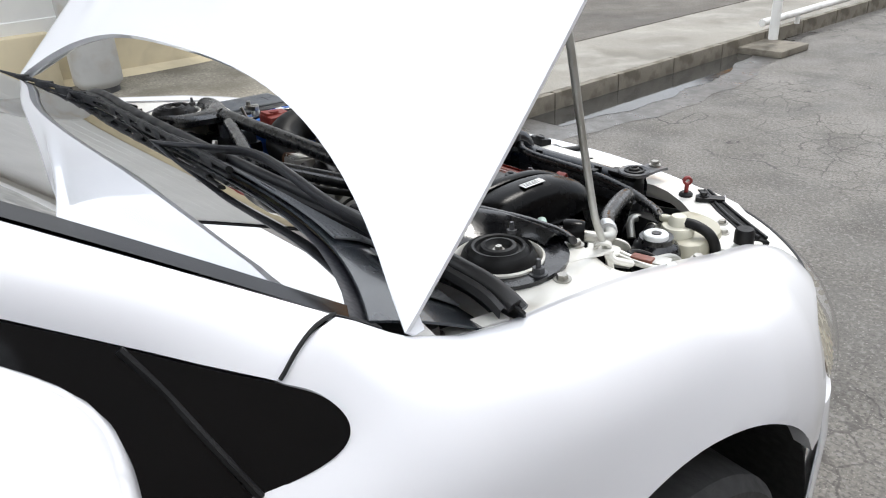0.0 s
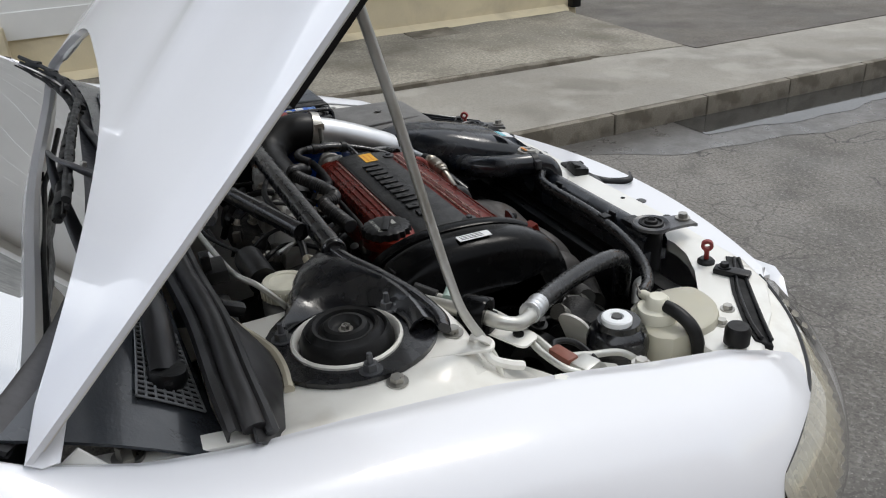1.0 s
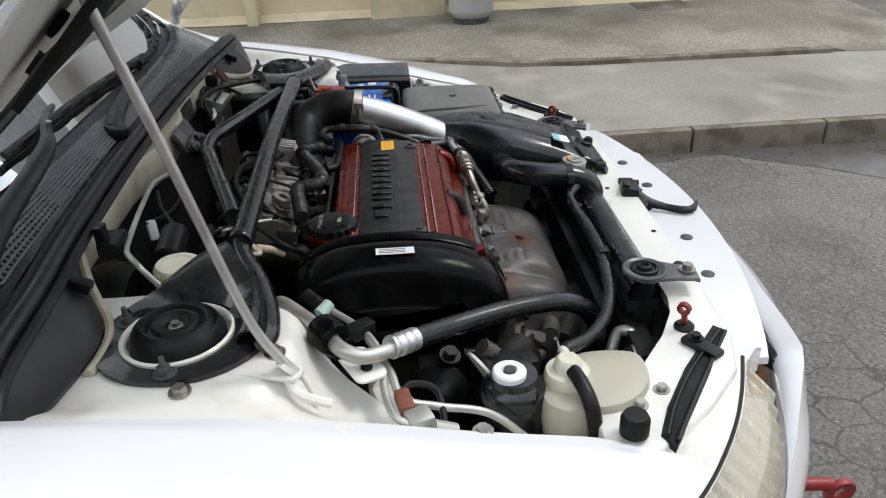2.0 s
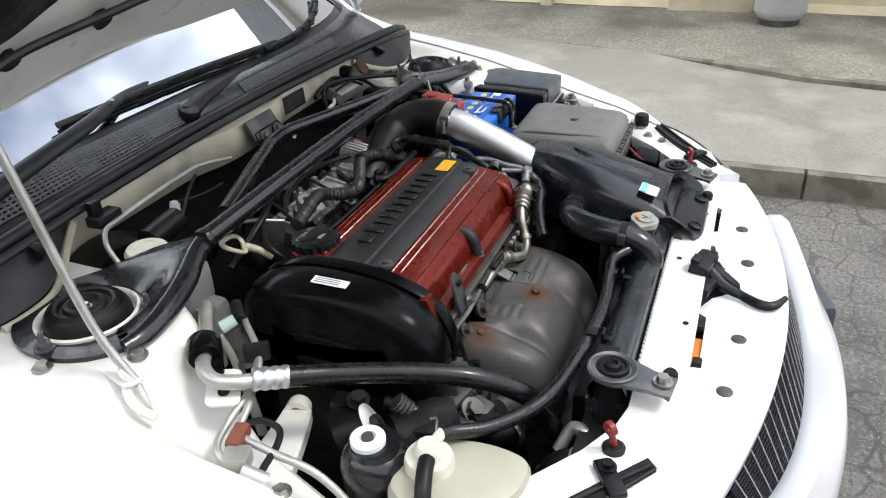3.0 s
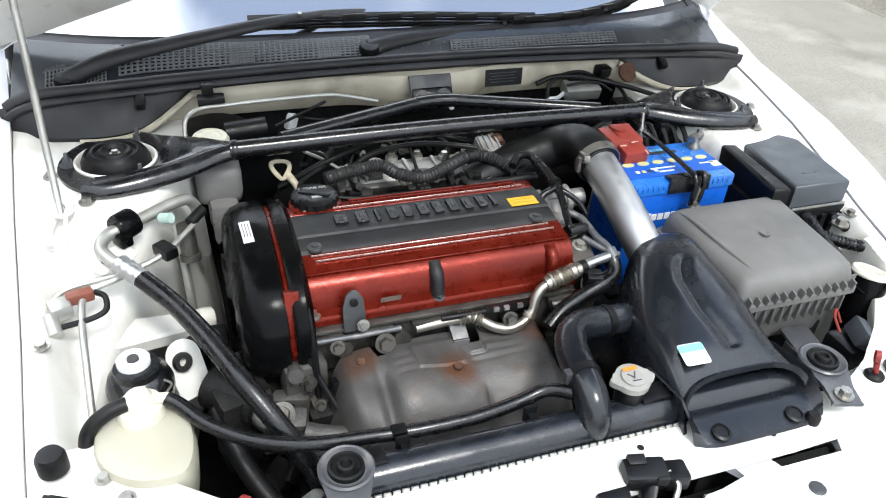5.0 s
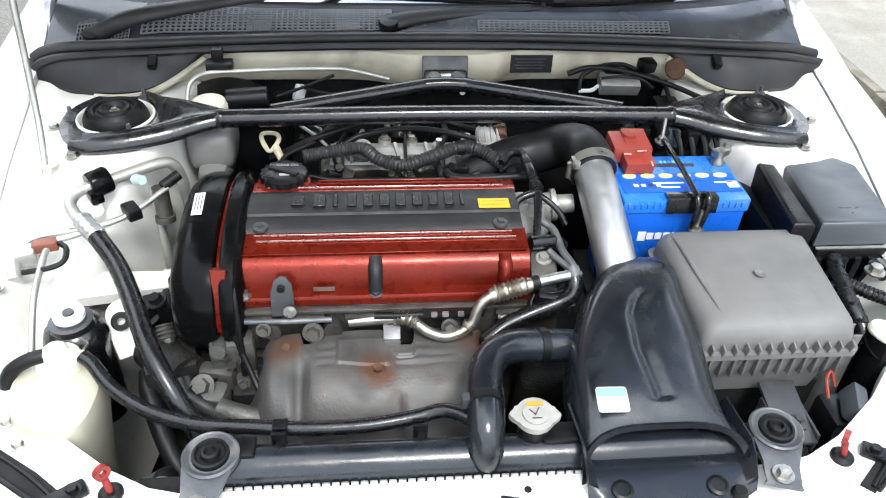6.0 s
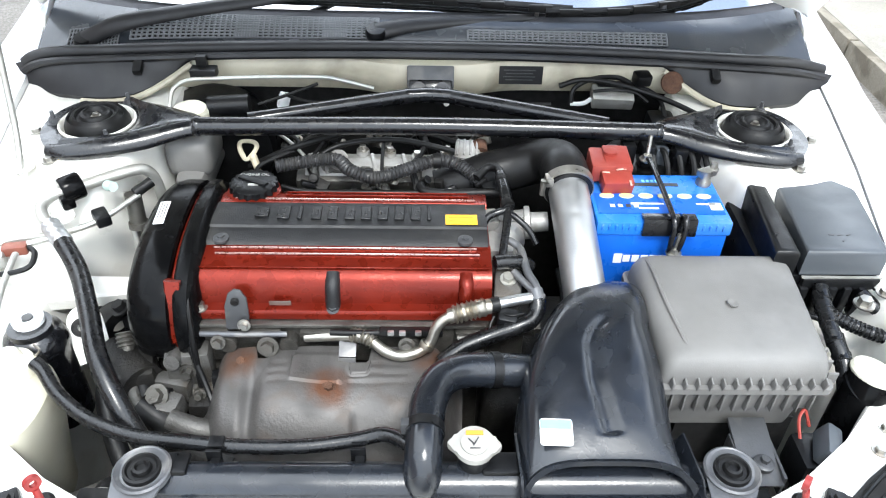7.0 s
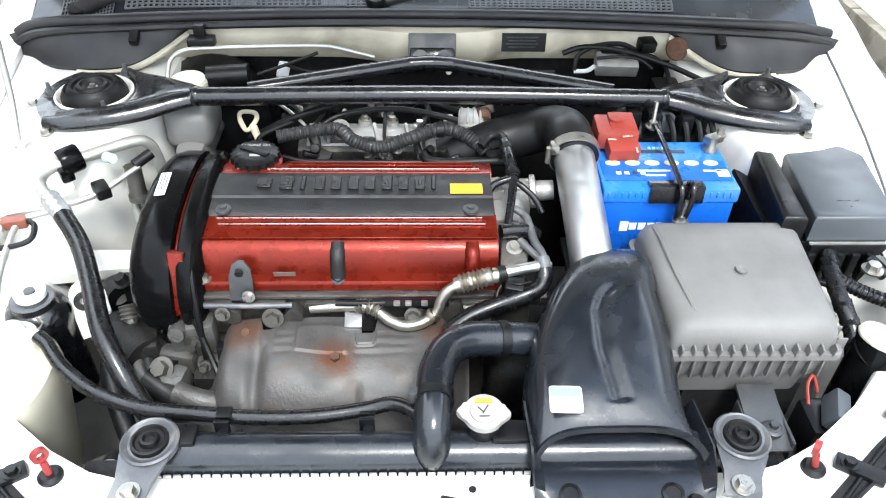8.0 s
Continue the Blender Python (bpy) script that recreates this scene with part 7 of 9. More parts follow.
for k in range(4):
    bm = bm_new()
    box(bm, (0.276 + 0.012 * (k % 4), -0.212 - 0.010 * (k // 4), 0.8719), (0.007, 0.007, 0.0008))
    part("print_bar", bm, (WHITE, OVAL, INK, WHITE)[k], lid)
for x, w in ((0.33, 0.05), (0.33, 0.03), (0.42, 0.03)):
    bm = bm_new()
    box(bm, (x, -0.206 - (0.012 if w == 0.03 and x < 0.4 else 0), 0.8719), (w, 0.0035, 0.0008))
    part("print_bar", bm, WHITE, lid)
bm = bm_new()
box(bm, (0.433, -0.212, 0.8719), (0.018, 0.018, 0.0008))
part("print_bar", bm, WHITE, lid)
# white lettering on the case front stays plain bars
for k, w in enumerate((0.013, 0.011, 0.011, 0.011, 0.011, 0.011, 0.005, 0.010)):
    bm = bm_new()
    box(bm, (0.288 + 0.0135 * k, -0.2495, 0.800), (w, 0.001, 0.018 if k == 0 else 0.013), bevel=0.0003, seg=1)
    part("letter_bar", bm, WHITE, battery)
bm = bm_new()
lathe(bm, [(0.012, 0.0), (0.012, 0.006), (0.008, 0.012), (0.008, 0.026), (0.0, 0.027)], (0.432, -0.148, 0.869), seg=18)
box(bm, (0.436, -0.142, 0.888), (0.030, 0.016, 0.012), rot=(0, 0, 25), bevel=0.003)
bolt(bm, (0.446, -0.138, 0.890), 0.006, 0.010)
part("terminal", bm, ZINC, battery, "dull metal battery terminal")
bm = bm_new()
box(bm, (0.284, -0.126, 0.890), (0.064, 0.058, 0.030), rot=(0, 0, -2), bevel=0.005)
box(bm, (0.293, -0.124, 0.902), (0.040, 0.050, 0.012), rot=(6, 0, -2), bevel=0.003)
box(bm, (0.289, -0.166, 0.884), (0.048, 0.032, 0.024), rot=(10, 0, 3), bevel=0.004)
box(bm, (0.305, -0.148, 0.896), (0.018, 0.012, 0.012), rot=(0, 0, 24), bevel=0.002)
box(bm, (0.272, -0.150, 0.893), (0.010, 0.016, 0.010), rot=(0, 0, -10), bevel=0.002)
lathe(bm, [(0.011, 0.014), (0.011, 0.020), (0.008, 0.021), (0.0, 0.019)], (0.284, -0.120, 0.892), seg=18)
part("terminal_cover", bm, TERMRED, battery, "red plastic terminal cover")
for c, sz, turn in (((0.297, -0.1555, 0.9005), (0.018, 0.003, 0.002), 12), ((0.272, -0.1600, 0.8975), (0.012, 0.0025, 0.002), -6), ((0.306, -0.183, 0.8935), (0.003, 0.012, 0.002), 0), ((0.262, -0.1515, 0.9030), (0.010, 0.002, 0.002), 0)):
    bm = bm_new()
    box(bm, c, sz, rot=(8, 0, turn), bevel=0.0006, seg=1)
    part("scuffed_edge", bm, SCUFF, battery)
bm = bm_new()
box(bm, (0.354, -0.2555, 0.862), (0.080, 0.004, 0.026), rot=(-4, 0, 0), bevel=0.0012)
box(bm, (0.354, -0.246, 0.8745), (0.080, 0.020, 0.004), rot=(-4, 0, 0), bevel=0.0012)
part("clamp_bar", bm, SATIN, battery, "black angle clamp bar")
for pts in ([(0.353, -0.088, 0.884), (0.354, -0.13, 0.888), (0.355, -0.20, 0.886), (0.355, -0.247, 0.884), (0.3555, -0.262, 0.881), (0.356, -0.268, 0.870), (0.356, -0.268, 0.850), (0.357, -0.268, 0.825)], [(0.372, -0.246, 0.878), (0.372, -0.256, 0.884), (0.372, -0.266, 0.879), (0.372, -0.269, 0.862), (0.370, -0.269, 0.840), (0.366, -0.268, 0.825)]):
    bm = bm_new()
    tube(bm, pts, 0.0044, seg=10)
    part("clamp_rod", bm, SATIN, battery)
bm = bm_new()
cyl(bm, (0.3635, -0.268, 0.826), (0.3655, -0.269, 0.862), 0.0032, seg=10)
bolt(bm, (0.3635, -0.268, 0.826), 0.008, 0.007)
part("clamp_stud", bm, ZINC, battery)
bm = bm_new()
cyl(bm, (0.354, -0.092, 0.872), (0.357, -0.078, 0.916), 0.0036, seg=10)
bolt(bm, (0.353, -0.094, 0.880), 0.008, 0.007)
part("rear_stud", bm, ZINC, battery)
# tray and stand under the battery, shade put into their colour
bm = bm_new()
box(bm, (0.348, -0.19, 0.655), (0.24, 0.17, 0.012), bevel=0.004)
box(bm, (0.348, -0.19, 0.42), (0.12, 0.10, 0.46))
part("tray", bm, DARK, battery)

# dark relays and harness blocks between battery and strut tower
harness = thing("harness_block", "row of black relays and connectors behind the battery", "relay block")
bm = bm_new()
box(bm, (0.375, -0.055, 0.80), (0.17, 0.06, 0.10), bevel=0.006)
part("carrier", bm, PLASTIC, harness)
for k in range(6):
    bm = bm_new()
    box(bm, (0.305 + 0.028 * k, -0.060 + 0.012 * (k % 2), 0.860 + 0.006 * (k % 3)), (0.022, 0.030, 0.040), bevel=0.004)
    part("relay", bm, PLASTIC if k % 3 else FUSE, harness)
bm = bm_new()
tube(bm, [(0.30, 0.02, 0.80), (0.36, 0.03, 0.84), (0.42, 0.02, 0.845), (0.455, -0.02, 0.83), (0.46, -0.08, 0.80), (0.47, -0.14, 0.76)], 0.016, seg=12)
part("harness_trunk", bm, RUBBER, harness)
bm = bm_new()
box(bm, (0.425, 0.06, 0.80), (0.05, 0.10, 0.13), bevel=0.01)
part("housing", bm, PLASTIC, harness)

# ---- fuse box ----
fuse = thing("fuse_box", "black fuse and relay box with a grey-blue lid", "fuse box")
bm = bm_new()
slab(bm, [(0.498, -0.100), (0.692, -0.100), (0.676, -0.300), (0.494, -0.300)], 0.66, 0.812, bevel=0.006)
body = part("body", bm, PLASTIC, fuse)
bm = bm_new()
slab(bm, [(0.516, -0.106), (0.546, -0.104), (0.534, -0.302), (0.498, -0.302)], 0.80, 0.858, bevel=0.009, seg=3)
part("small_lid", bm, PLASTIC, fuse)
bm = bm_new()
slab(bm, [(0.560, -0.112), (0.684, -0.108), (0.688, -0.125), (0.664, -0.302), (0.543, -0.302), (0.548, -0.282)], 0.815, 0.858, bevel=0.008, seg=3)
biglid = part("large_lid", bm, FUSE, fuse, "smooth grey-blue relay box lid")
for k, (x, w) in enumerate(((0.594, 0.008), (0.606, 0.008), (0.619, 0.008), (0.606, 0.004))):
    bm = bm_new()
    box(bm, (x, -0.262 - (0.014 if k == 3 else 0), 0.8585), (w, 0.0018, 0.0006), rot=(0, 0, 12 * k))
    part("chalk_mark", bm, BRACKET, biglid)
bm = bm_new()
box(bm, (0.606, -0.306, 0.803), (0.115, 0.010, 0.020), bevel=0.003)
rail_f = part("clip_rail", bm, PLASTIC, fuse)
for k in range(6):
    bm = bm_new()
    box(bm, (0.552 + 0.022 * k, -0.310, 0.772), (0.012, 0.014, 0.055), bevel=0.003)
    part("clip", bm, PLASTIC, rail_f)
bm = bm_new()
box(bm, (0.606, -0.3065, 0.814), (0.12, 0.004, 0.0025))
part("seam", bm, PIPE, fuse)

# ---- air cleaner ----
cleaner = thing("air_cleaner", "aged grey plastic air cleaner box with ribbed rim", "air cleaner")
def skew(bm):
    """The box widens towards the bulkhead on its outer side."""
    for v in bm.verts:
        v.co.x += 0.095 * max(0.0, v.co.y + 0.49) * min(1.0, max(0.0, (v.co.x - 0.30) / 0.2))
    return bm


LID = [(0.795, 0.296, 0.513, -0.497, -0.278, 0.012), (0.815, 0.298, 0.511, -0.496, -0.278, 0.014), (0.828, 0.302, 0.507, -0.492, -0.280, 0.016), (0.8350, 0.309, 0.500, -0.485, -0.285, 0.018), (0.8385, 0.320, 0.489, -0.473, -0.295, 0.020), (0.8390, 0.340, 0.470, -0.450, -0.315, 0.020)]
bm = bm_new()
rows = [[Vector((x, y, z + (0.004 * (1 - (2 * (x - x0) / (x1 - x0) - 1) ** 2) if z > 0.835 else 0))) for x, y in rounded(x0, y0, x1, y1, r)] for z, x0, x1, y0, y1, r in LID]
sheet(bm, rows, closed=True)
bm.faces.new([v for v in bm.verts][-24:])
lid2 = part("lid", skew(bm), GREYBOX, cleaner, "faded grey lid")
bm = bm_new()
tube(bm, [(0.331, -0.486, 0.829), (0.327, -0.460, 0.8375), (0.321, -0.40, 0.8395), (0.318, -0.33, 0.8390), (0.316, -0.296, 0.834)], 0.0036, seg=8)
part("ridge", bm, GREYBOX, lid2)
bm = bm_new()
slab(bm, rounded(0.290, -0.505, 0.520, -0.272, 0.012), 0.785, 0.795, bevel=0.002)
part("rim", skew(bm), GREYBOX, cleaner)
bm = bm_new()
rows = [[Vector((x, y, z)) for x, y in rounded(x0, y0, x1, y1, 0.014)] for z, x0, x1, y0, y1 in ((0.785, 0.296, 0.515, -0.499, -0.278), (0.745, 0.302, 0.507, -0.493, -0.282), (0.742, 0.310, 0.500, -0.487, -0.285), (0.70, 0.316, 0.495, -0.482, -0.29))]
sheet(bm, rows, closed=True)
bm.faces.new([v for v in bm.verts][-24:])
lower = part("lower_case", skew(bm), GREYBOX, cleaner)
for k in range(13):
    x = 0.308 + 0.0163 * k
    bm = bm_new()
    box(bm, (x, -0.5020, 0.801), (0.0026, 0.011, 0.016 if k % 3 else 0.020), rot=(14, 0, 0), bevel=0.0008, seg=1)
    part("rib", bm, GREYBOX, lid2)
for k in range(12):
    bm = bm_new()
    box(bm, (0.314 + 0.0168 * k, -0.4985, 0.766), (0.0026, 0.009, 0.034), bevel=0.0008, seg=1)
    part("rib", bm, GREYBOX, lower)
for k in range(3):
    bm = bm_new()
    box(bm, (0.521, -0.485 + 0.0215 * k, 0.796), (0.014, 0.003, 0.018), bevel=0.0008, seg=1)
    part("rib", skew(bm), GREYBOX, lid2)
bm = bm_new()
lathe(bm, [(0.008, -0.001), (0.008, 0.0015), (0.005, 0.0015), (0.003, 0.0), (0.0, 0.0)], (0.409, -0.395, 0.8432), seg=18)
part("moulding_mark", bm, GREYBOX, lid2)
bm = bm_new()
box(bm, (0.425, -0.54, 0.715), (0.05, 0.095, 0.006), rot=(12, 0, 0), bevel=0.002)
box(bm, (0.400, -0.548, 0.700), (0.004, 0.07, 0.035), bevel=0.001)
box(bm, (0.450, -0.548, 0.700), (0.004, 0.07, 0.035), bevel=0.001)
foot = part("mounting_foot", bm, BRACKET, cleaner)
bm = bm_new()
lathe(bm, [(0.013, 0.0), (0.013, 0.006), (0.008, 0.009), (0, 0.009)], (0.428, -0.562, 0.716), seg=18)
bolt(bm, (0.428, -0.562, 0.723), 0.006, 0.006)
part("grommet_bolt", bm, BRACKET, foot)
# plain block below the box, coloured as deep shade
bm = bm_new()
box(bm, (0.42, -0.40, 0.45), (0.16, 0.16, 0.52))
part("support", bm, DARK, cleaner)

# ---- air intake duct ----
duct = thing("air_intake_duct", "smooth black plastic intake duct with a wide scoop", "intake duct")
DUCT_ROWS = [(-0.322, 0.240, 0.292, 0.796), (-0.331, 0.218, 0.303, 0.822), (-0.350, 0.194, 0.308, 0.838), (-0.385, 0.164, 0.306, 0.848), (-0.430, 0.140, 0.300, 0.850), (-0.480, 0.121, 0.302, 0.844), (-0.530, 0.110, 0.300, 0.832), (-0.580, 0.107, 0.297, 0.818), (-0.615, 0.107, 0.302, 0.808), (-0.636, 0.106, 0.311, 0.800)]


CHANNEL = [(-0.70, 0.214), (-0.578, 0.212), (-0.52, 0.203), (-0.47, 0.205), (-0.445, 0.216), (-0.425, 0.232), (-0.30, 0.240)]


def duct_ring(y, x0, x1, top, shrink=0.0):
    w, base = x1 - x0, 0.742
    out = []
    for k in range(73):
        sx = math.cos(math.pi * (0.6 * k / 72 + 0.4 * smooth(0, 72, k)))
        sz = max(0.0, 1 - abs(sx) ** (2 / 0.55)) ** 0.275
        x = (x0 + x1) / 2 + sx * (w / 2 - shrink)
        groove = -0.0065 * math.exp(-(((x - lerp_table(CHANNEL, y)[0]) / 0.010) ** 2)) * smooth(-0.415, -0.440, y) * smooth(-0.600, -0.585, y)
        sweep = 0.020 * sz ** 2 * smooth(-0.57, -0.636, y) - 0.022 * (1 - sz) * smooth(-0.58, -0.636, y)
        out.append(Vector((x, y + sweep, base + sz * (top - base - shrink) + groove)))
    return out


bm = bm_new()
rows = []
sides = curve_pts([Vector((y, x0, x1)) for y, x0, x1, topz in DUCT_ROWS], 10)
tops = curve_pts([Vector((y, topz, 0)) for y, x0, x1, topz in DUCT_ROWS], 10)
for (y, x0, x1), (_, topz, _) in zip(sides, tops):
    rows.append(duct_ring(y, x0, x1, topz))
sheet(bm, rows, 0.003)
part("duct_body", bm, DUCT, duct)
bm = bm_new()
x0, x1, topz = DUCT_ROWS[-1][1:]
sheet(bm, [[p + Vector((0, 0.003, 0.0)) for p in duct_ring(-0.636, x0, x1, topz, -0.0005)], [p + Vector((0, -0.004, 0.003)) for p in duct_ring(-0.636, x0, x1, topz, -0.002)], [p + Vector((0, -0.004, 0.0)) for p in duct_ring(-0.636, x0, x1, topz, 0.004)]], 0.001)
part("mouth_lip", bm, DUCT, duct)
bm = bm_new()
rows = []
for k in range(17):
    x = 0.107 + 0.204 * k / 16
    e = abs(k - 8) / 8
    side = 0.030 * smooth(0.86, 1.0, e)
    rows.append([(x, -0.56, 0.752 + side * 0.9), (x, -0.60, 0.756 + side), (x, -0.636, 0.762 + side), (x, -0.655, 0.764 + side * 0.6), (x, -0.672, 0.759 + side * 0.3), (x, -0.690 + 0.012 * e ** 6, 0.755), (x, -0.692 + 0.012 * e ** 6, 0.751)])
sheet(bm, rows, 0.003)
tongue = part("scoop_tongue", bm, DUCT, duct)
for x in (0.147, 0.262):
    bm = bm_new()
    lathe(bm, [(0.0125, 0.0), (0.0125, 0.003), (0.009, 0.0045), (0.0085, 0.003), (0.0, 0.003)], (x, -0.676, 0.759), (0, -0.2, 1), seg=22)
    part("push_clip", bm, PLASTIC, tongue)
bm = bm_new()
slab(bm, rounded(-0.019, -0.0165, 0.019, 0.0165, 0.004), 0, 0.0008, m=pose(0.147, -0.5905, 0.8189, 14, 0, -2))
lbl = part("label", bm, WHITE, duct, "white and aqua sticker")
bm = bm_new()
box(bm, (0.147, -0.582, 0.8225), (0.036, 0.011, 0.0012), rot=(14, 0, -2))
part("print_bar", bm, AQUA, lbl)
# plain block under the scoop, its colour standing in for shade
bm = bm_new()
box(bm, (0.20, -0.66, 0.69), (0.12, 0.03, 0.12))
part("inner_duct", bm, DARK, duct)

# ---- radiator ----
rad = thing("radiator", "black-tanked radiator with a pale crimped seam", "radiator")
bm = bm_new()
rows = []
for k in range(3):
    x = (-0.345, 0.0, 0.345)[k]
    rows.append([Vector((x, y, z)) for y, z in ((-0.590, 0.735), (-0.588, 0.755), (-0.594, 0.768), (-0.606, 0.776), (-0.620, 0.775), (-0.632, 0.767), (-0.638, 0.755), (-0.639, 0.735))])
sheet(bm, rows)
box(bm, (0, -0.612, 0.728), (0.69, 0.05, 0.02))
tank = part("top_tank", bm, DUCT, rad, "smooth black plastic top tank")
for x in (-0.300, 0.085):
    bm = bm_new()
    box(bm, (x, -0.604, 0.776), (0.045, 0.030, 0.010), rot=(0, 0, 0), bevel=0.004)
    part("tank_step", bm, PLASTIC, tank)
bm = bm_new()
for k in range(58):
    box(bm, (-0.318 + 0.0111 * k, -0.6425, 0.7500), (0.0092, 0.0036, 0.008), bevel=0.0008, seg=1)
part("crimped_seam", bm, PIPE, rad, "pale crimp tabs")
bm = bm_new()
box(bm, (0, -0.620, 0.50), (0.66, 0.024, 0.44))
part("core", bm, CASTDARK, rad)
bm = bm_new()
lathe(bm, [(0.019, 0.0), (0.019, 0.03), (0.0, 0.03)], (0.053, -0.598, 0.768), seg=24)
part("filler_neck", bm, PLASTIC, rad)
bm = bm_new()
ring = []
for k in range(48):
    a = 2 * math.pi * k / 48
    r = 0.0235 + 0.008 * max(0, math.cos(2 * a)) ** 6
    ring.append((r * math.cos(a), r * math.sin(a) * 0.98))
slab(bm, ring, 0, 0.009, bevel=0.002, m=pose(0.053, -0.597, 0.799, 6, 0, -4))
cap = part("radiator_cap", bm, CAPDIRT, rad, "silver radiator cap with worn warning print")
bm = bm_new()
lathe(bm, [(0.016, 0.0), (0.016, 0.003), (0.0, 0.0035)], (0.053, -0.598, 0.808), (0, -0.1, 1), seg=24)
part("cap_disc", bm, CAPDIRT, cap)
bm = bm_new()
box(bm, (0.053, -0.5868, 0.8132), (0.020, 0.0055, 0.0012), rot=(6, 0, 0))
part("print_bar", bm, ORANGE, cap)
for c, sz, turn in (((0.049, -0.598, 0.8120), (0.010, 0.0014, 0.0006), -50), ((0.0545, -0.5975, 0.8120), (0.013, 0.0014, 0.0006), 60), ((0.053, -0.607, 0.8118), (0.012, 0.0011, 0.0006), 0)):
    bm = bm_new()
    box(bm, c, sz, rot=(4, 0, turn))
    part("print_bar", bm, INK, cap)
bm = bm_new()
tube(bm, [(-0.006, -0.618, 0.752), (-0.007, -0.616, 0.772), (-0.006, -0.602, 0.790), (-0.004, -0.572, 0.800), (0.0, -0.535, 0.803), (0.014, -0.500, 0.803), (0.042, -0.478, 0.798), (0.085, -0.468, 0.789), (0.130, -0.462, 0.780), (0.170, -0.455, 0.76)], 0.0225, seg=22)
hose = part("top_hose", bm, DUCT, rad, "black bent radiator hose")
for p, ax in (((-0.0045, -0.573, 0.800), (0.05, 1, 0.02)), ((0.085, -0.468, 0.789), (1, 0.2, -0.2))):
    bm = bm_new()
    lathe(bm, [(0.0228, -0.006), (0.0242, -0.006), (0.0242, 0.006), (0.0228, 0.006)], p, ax, seg=30)
    part("hose_band", bm, PLASTIC, hose)
bm = bm_new()
box(bm, (-0.026, -0.572, 0.806), (0.014, 0.012, 0.018), bevel=0.002)
part("band_screw", bm, BRACKET, hose)
for s in (-1, 1):
    x = s * 0.340 + 0.0135
    bm = bm_new()
    ring = arc((0, 0), 0.0325, -35, 215, 22) + [(-0.0205, -0.050), (-0.0185, -0.070), (-0.022, -0.079), (0.022, -0.079), (0.0185, -0.070), (0.0205, -0.050)]
    slab(bm, ring, 0.0, 0.006, bevel=0.002, m=pose(x, -0.616, 0.776, 4, 0, -7 if s < 0 else -16))
    br = part("mount_bracket", bm, STAMPED, rad, "stamped grey radiator bracket with rubber bush")
    bm = bm_new()
    lathe(bm, [(0.0315, 0.004), (0.033, 0.007), (0.0305, 0.009), (0.027, 0.007), (0.025, 0.006)], (x, -0.616, 0.776), seg=30)
    part("rolled_edge", bm, STAMPED, br)
    bm = bm_new()
    lathe(bm, [(0.022, 0.005), (0.021, 0.010), (0.018, 0.011), (0.016, 0.008), (0.012, 0.008), (0.010, 0.013), (0.007, 0.014), (0.005, 0.010), (0.0, 0.010)], (x, -0.616, 0.776), seg=26)
    part("bush", bm, RUBBER, br)
    bm = bm_new()
    bolt(bm, (x - (0.006 if s < 0 else 0.019), -0.680 if s < 0 else -0.679, 0.779), 0.0085, 0.008)
    part("bolt", bm, ZINC, br)
    bm = bm_new()
    cyl(bm, (x, -0.616, 0.60), (x, -0.616, 0.776), 0.022)
    part("stem", bm, PLASTIC, br)
bm = bm_new()
tube(bm, [(-0.514, -0.452, 0.782), (-0.500, -0.462, 0.777), (-0.470, -0.495, 0.768), (-0.420, -0.530, 0.762), (-0.360, -0.555, 0.764), (-0.280, -0.568, 0.768), (-0.22, -0.574, 0.769), (-0.15, -0.574, 0.770), (-0.09, -0.568, 0.774), (-0.05, -0.566, 0.782), (-0.015, -0.590, 0.788)], 0.0092, seg=14)
ovf = part("overflow_hose", bm, HOSE, rad, "thin black overflow hose")
for x, y in ((-0.252, -0.572), (-0.083, -0.569)):
    bm = bm_new()
    box(bm, (x, y - 0.002, 0.778), (0.018, 0.016, 0.004), bevel=0.001)
    box(bm, (x, y - 0.018, 0.770), (0.018, 0.004, 0.026), bevel=0.001)
    box(bm, (x + 0.002, y - 0.028, 0.766), (0.012, 0.02, 0.012), bevel=0.002)
    part("hose_clip", bm, PLASTIC, ovf)

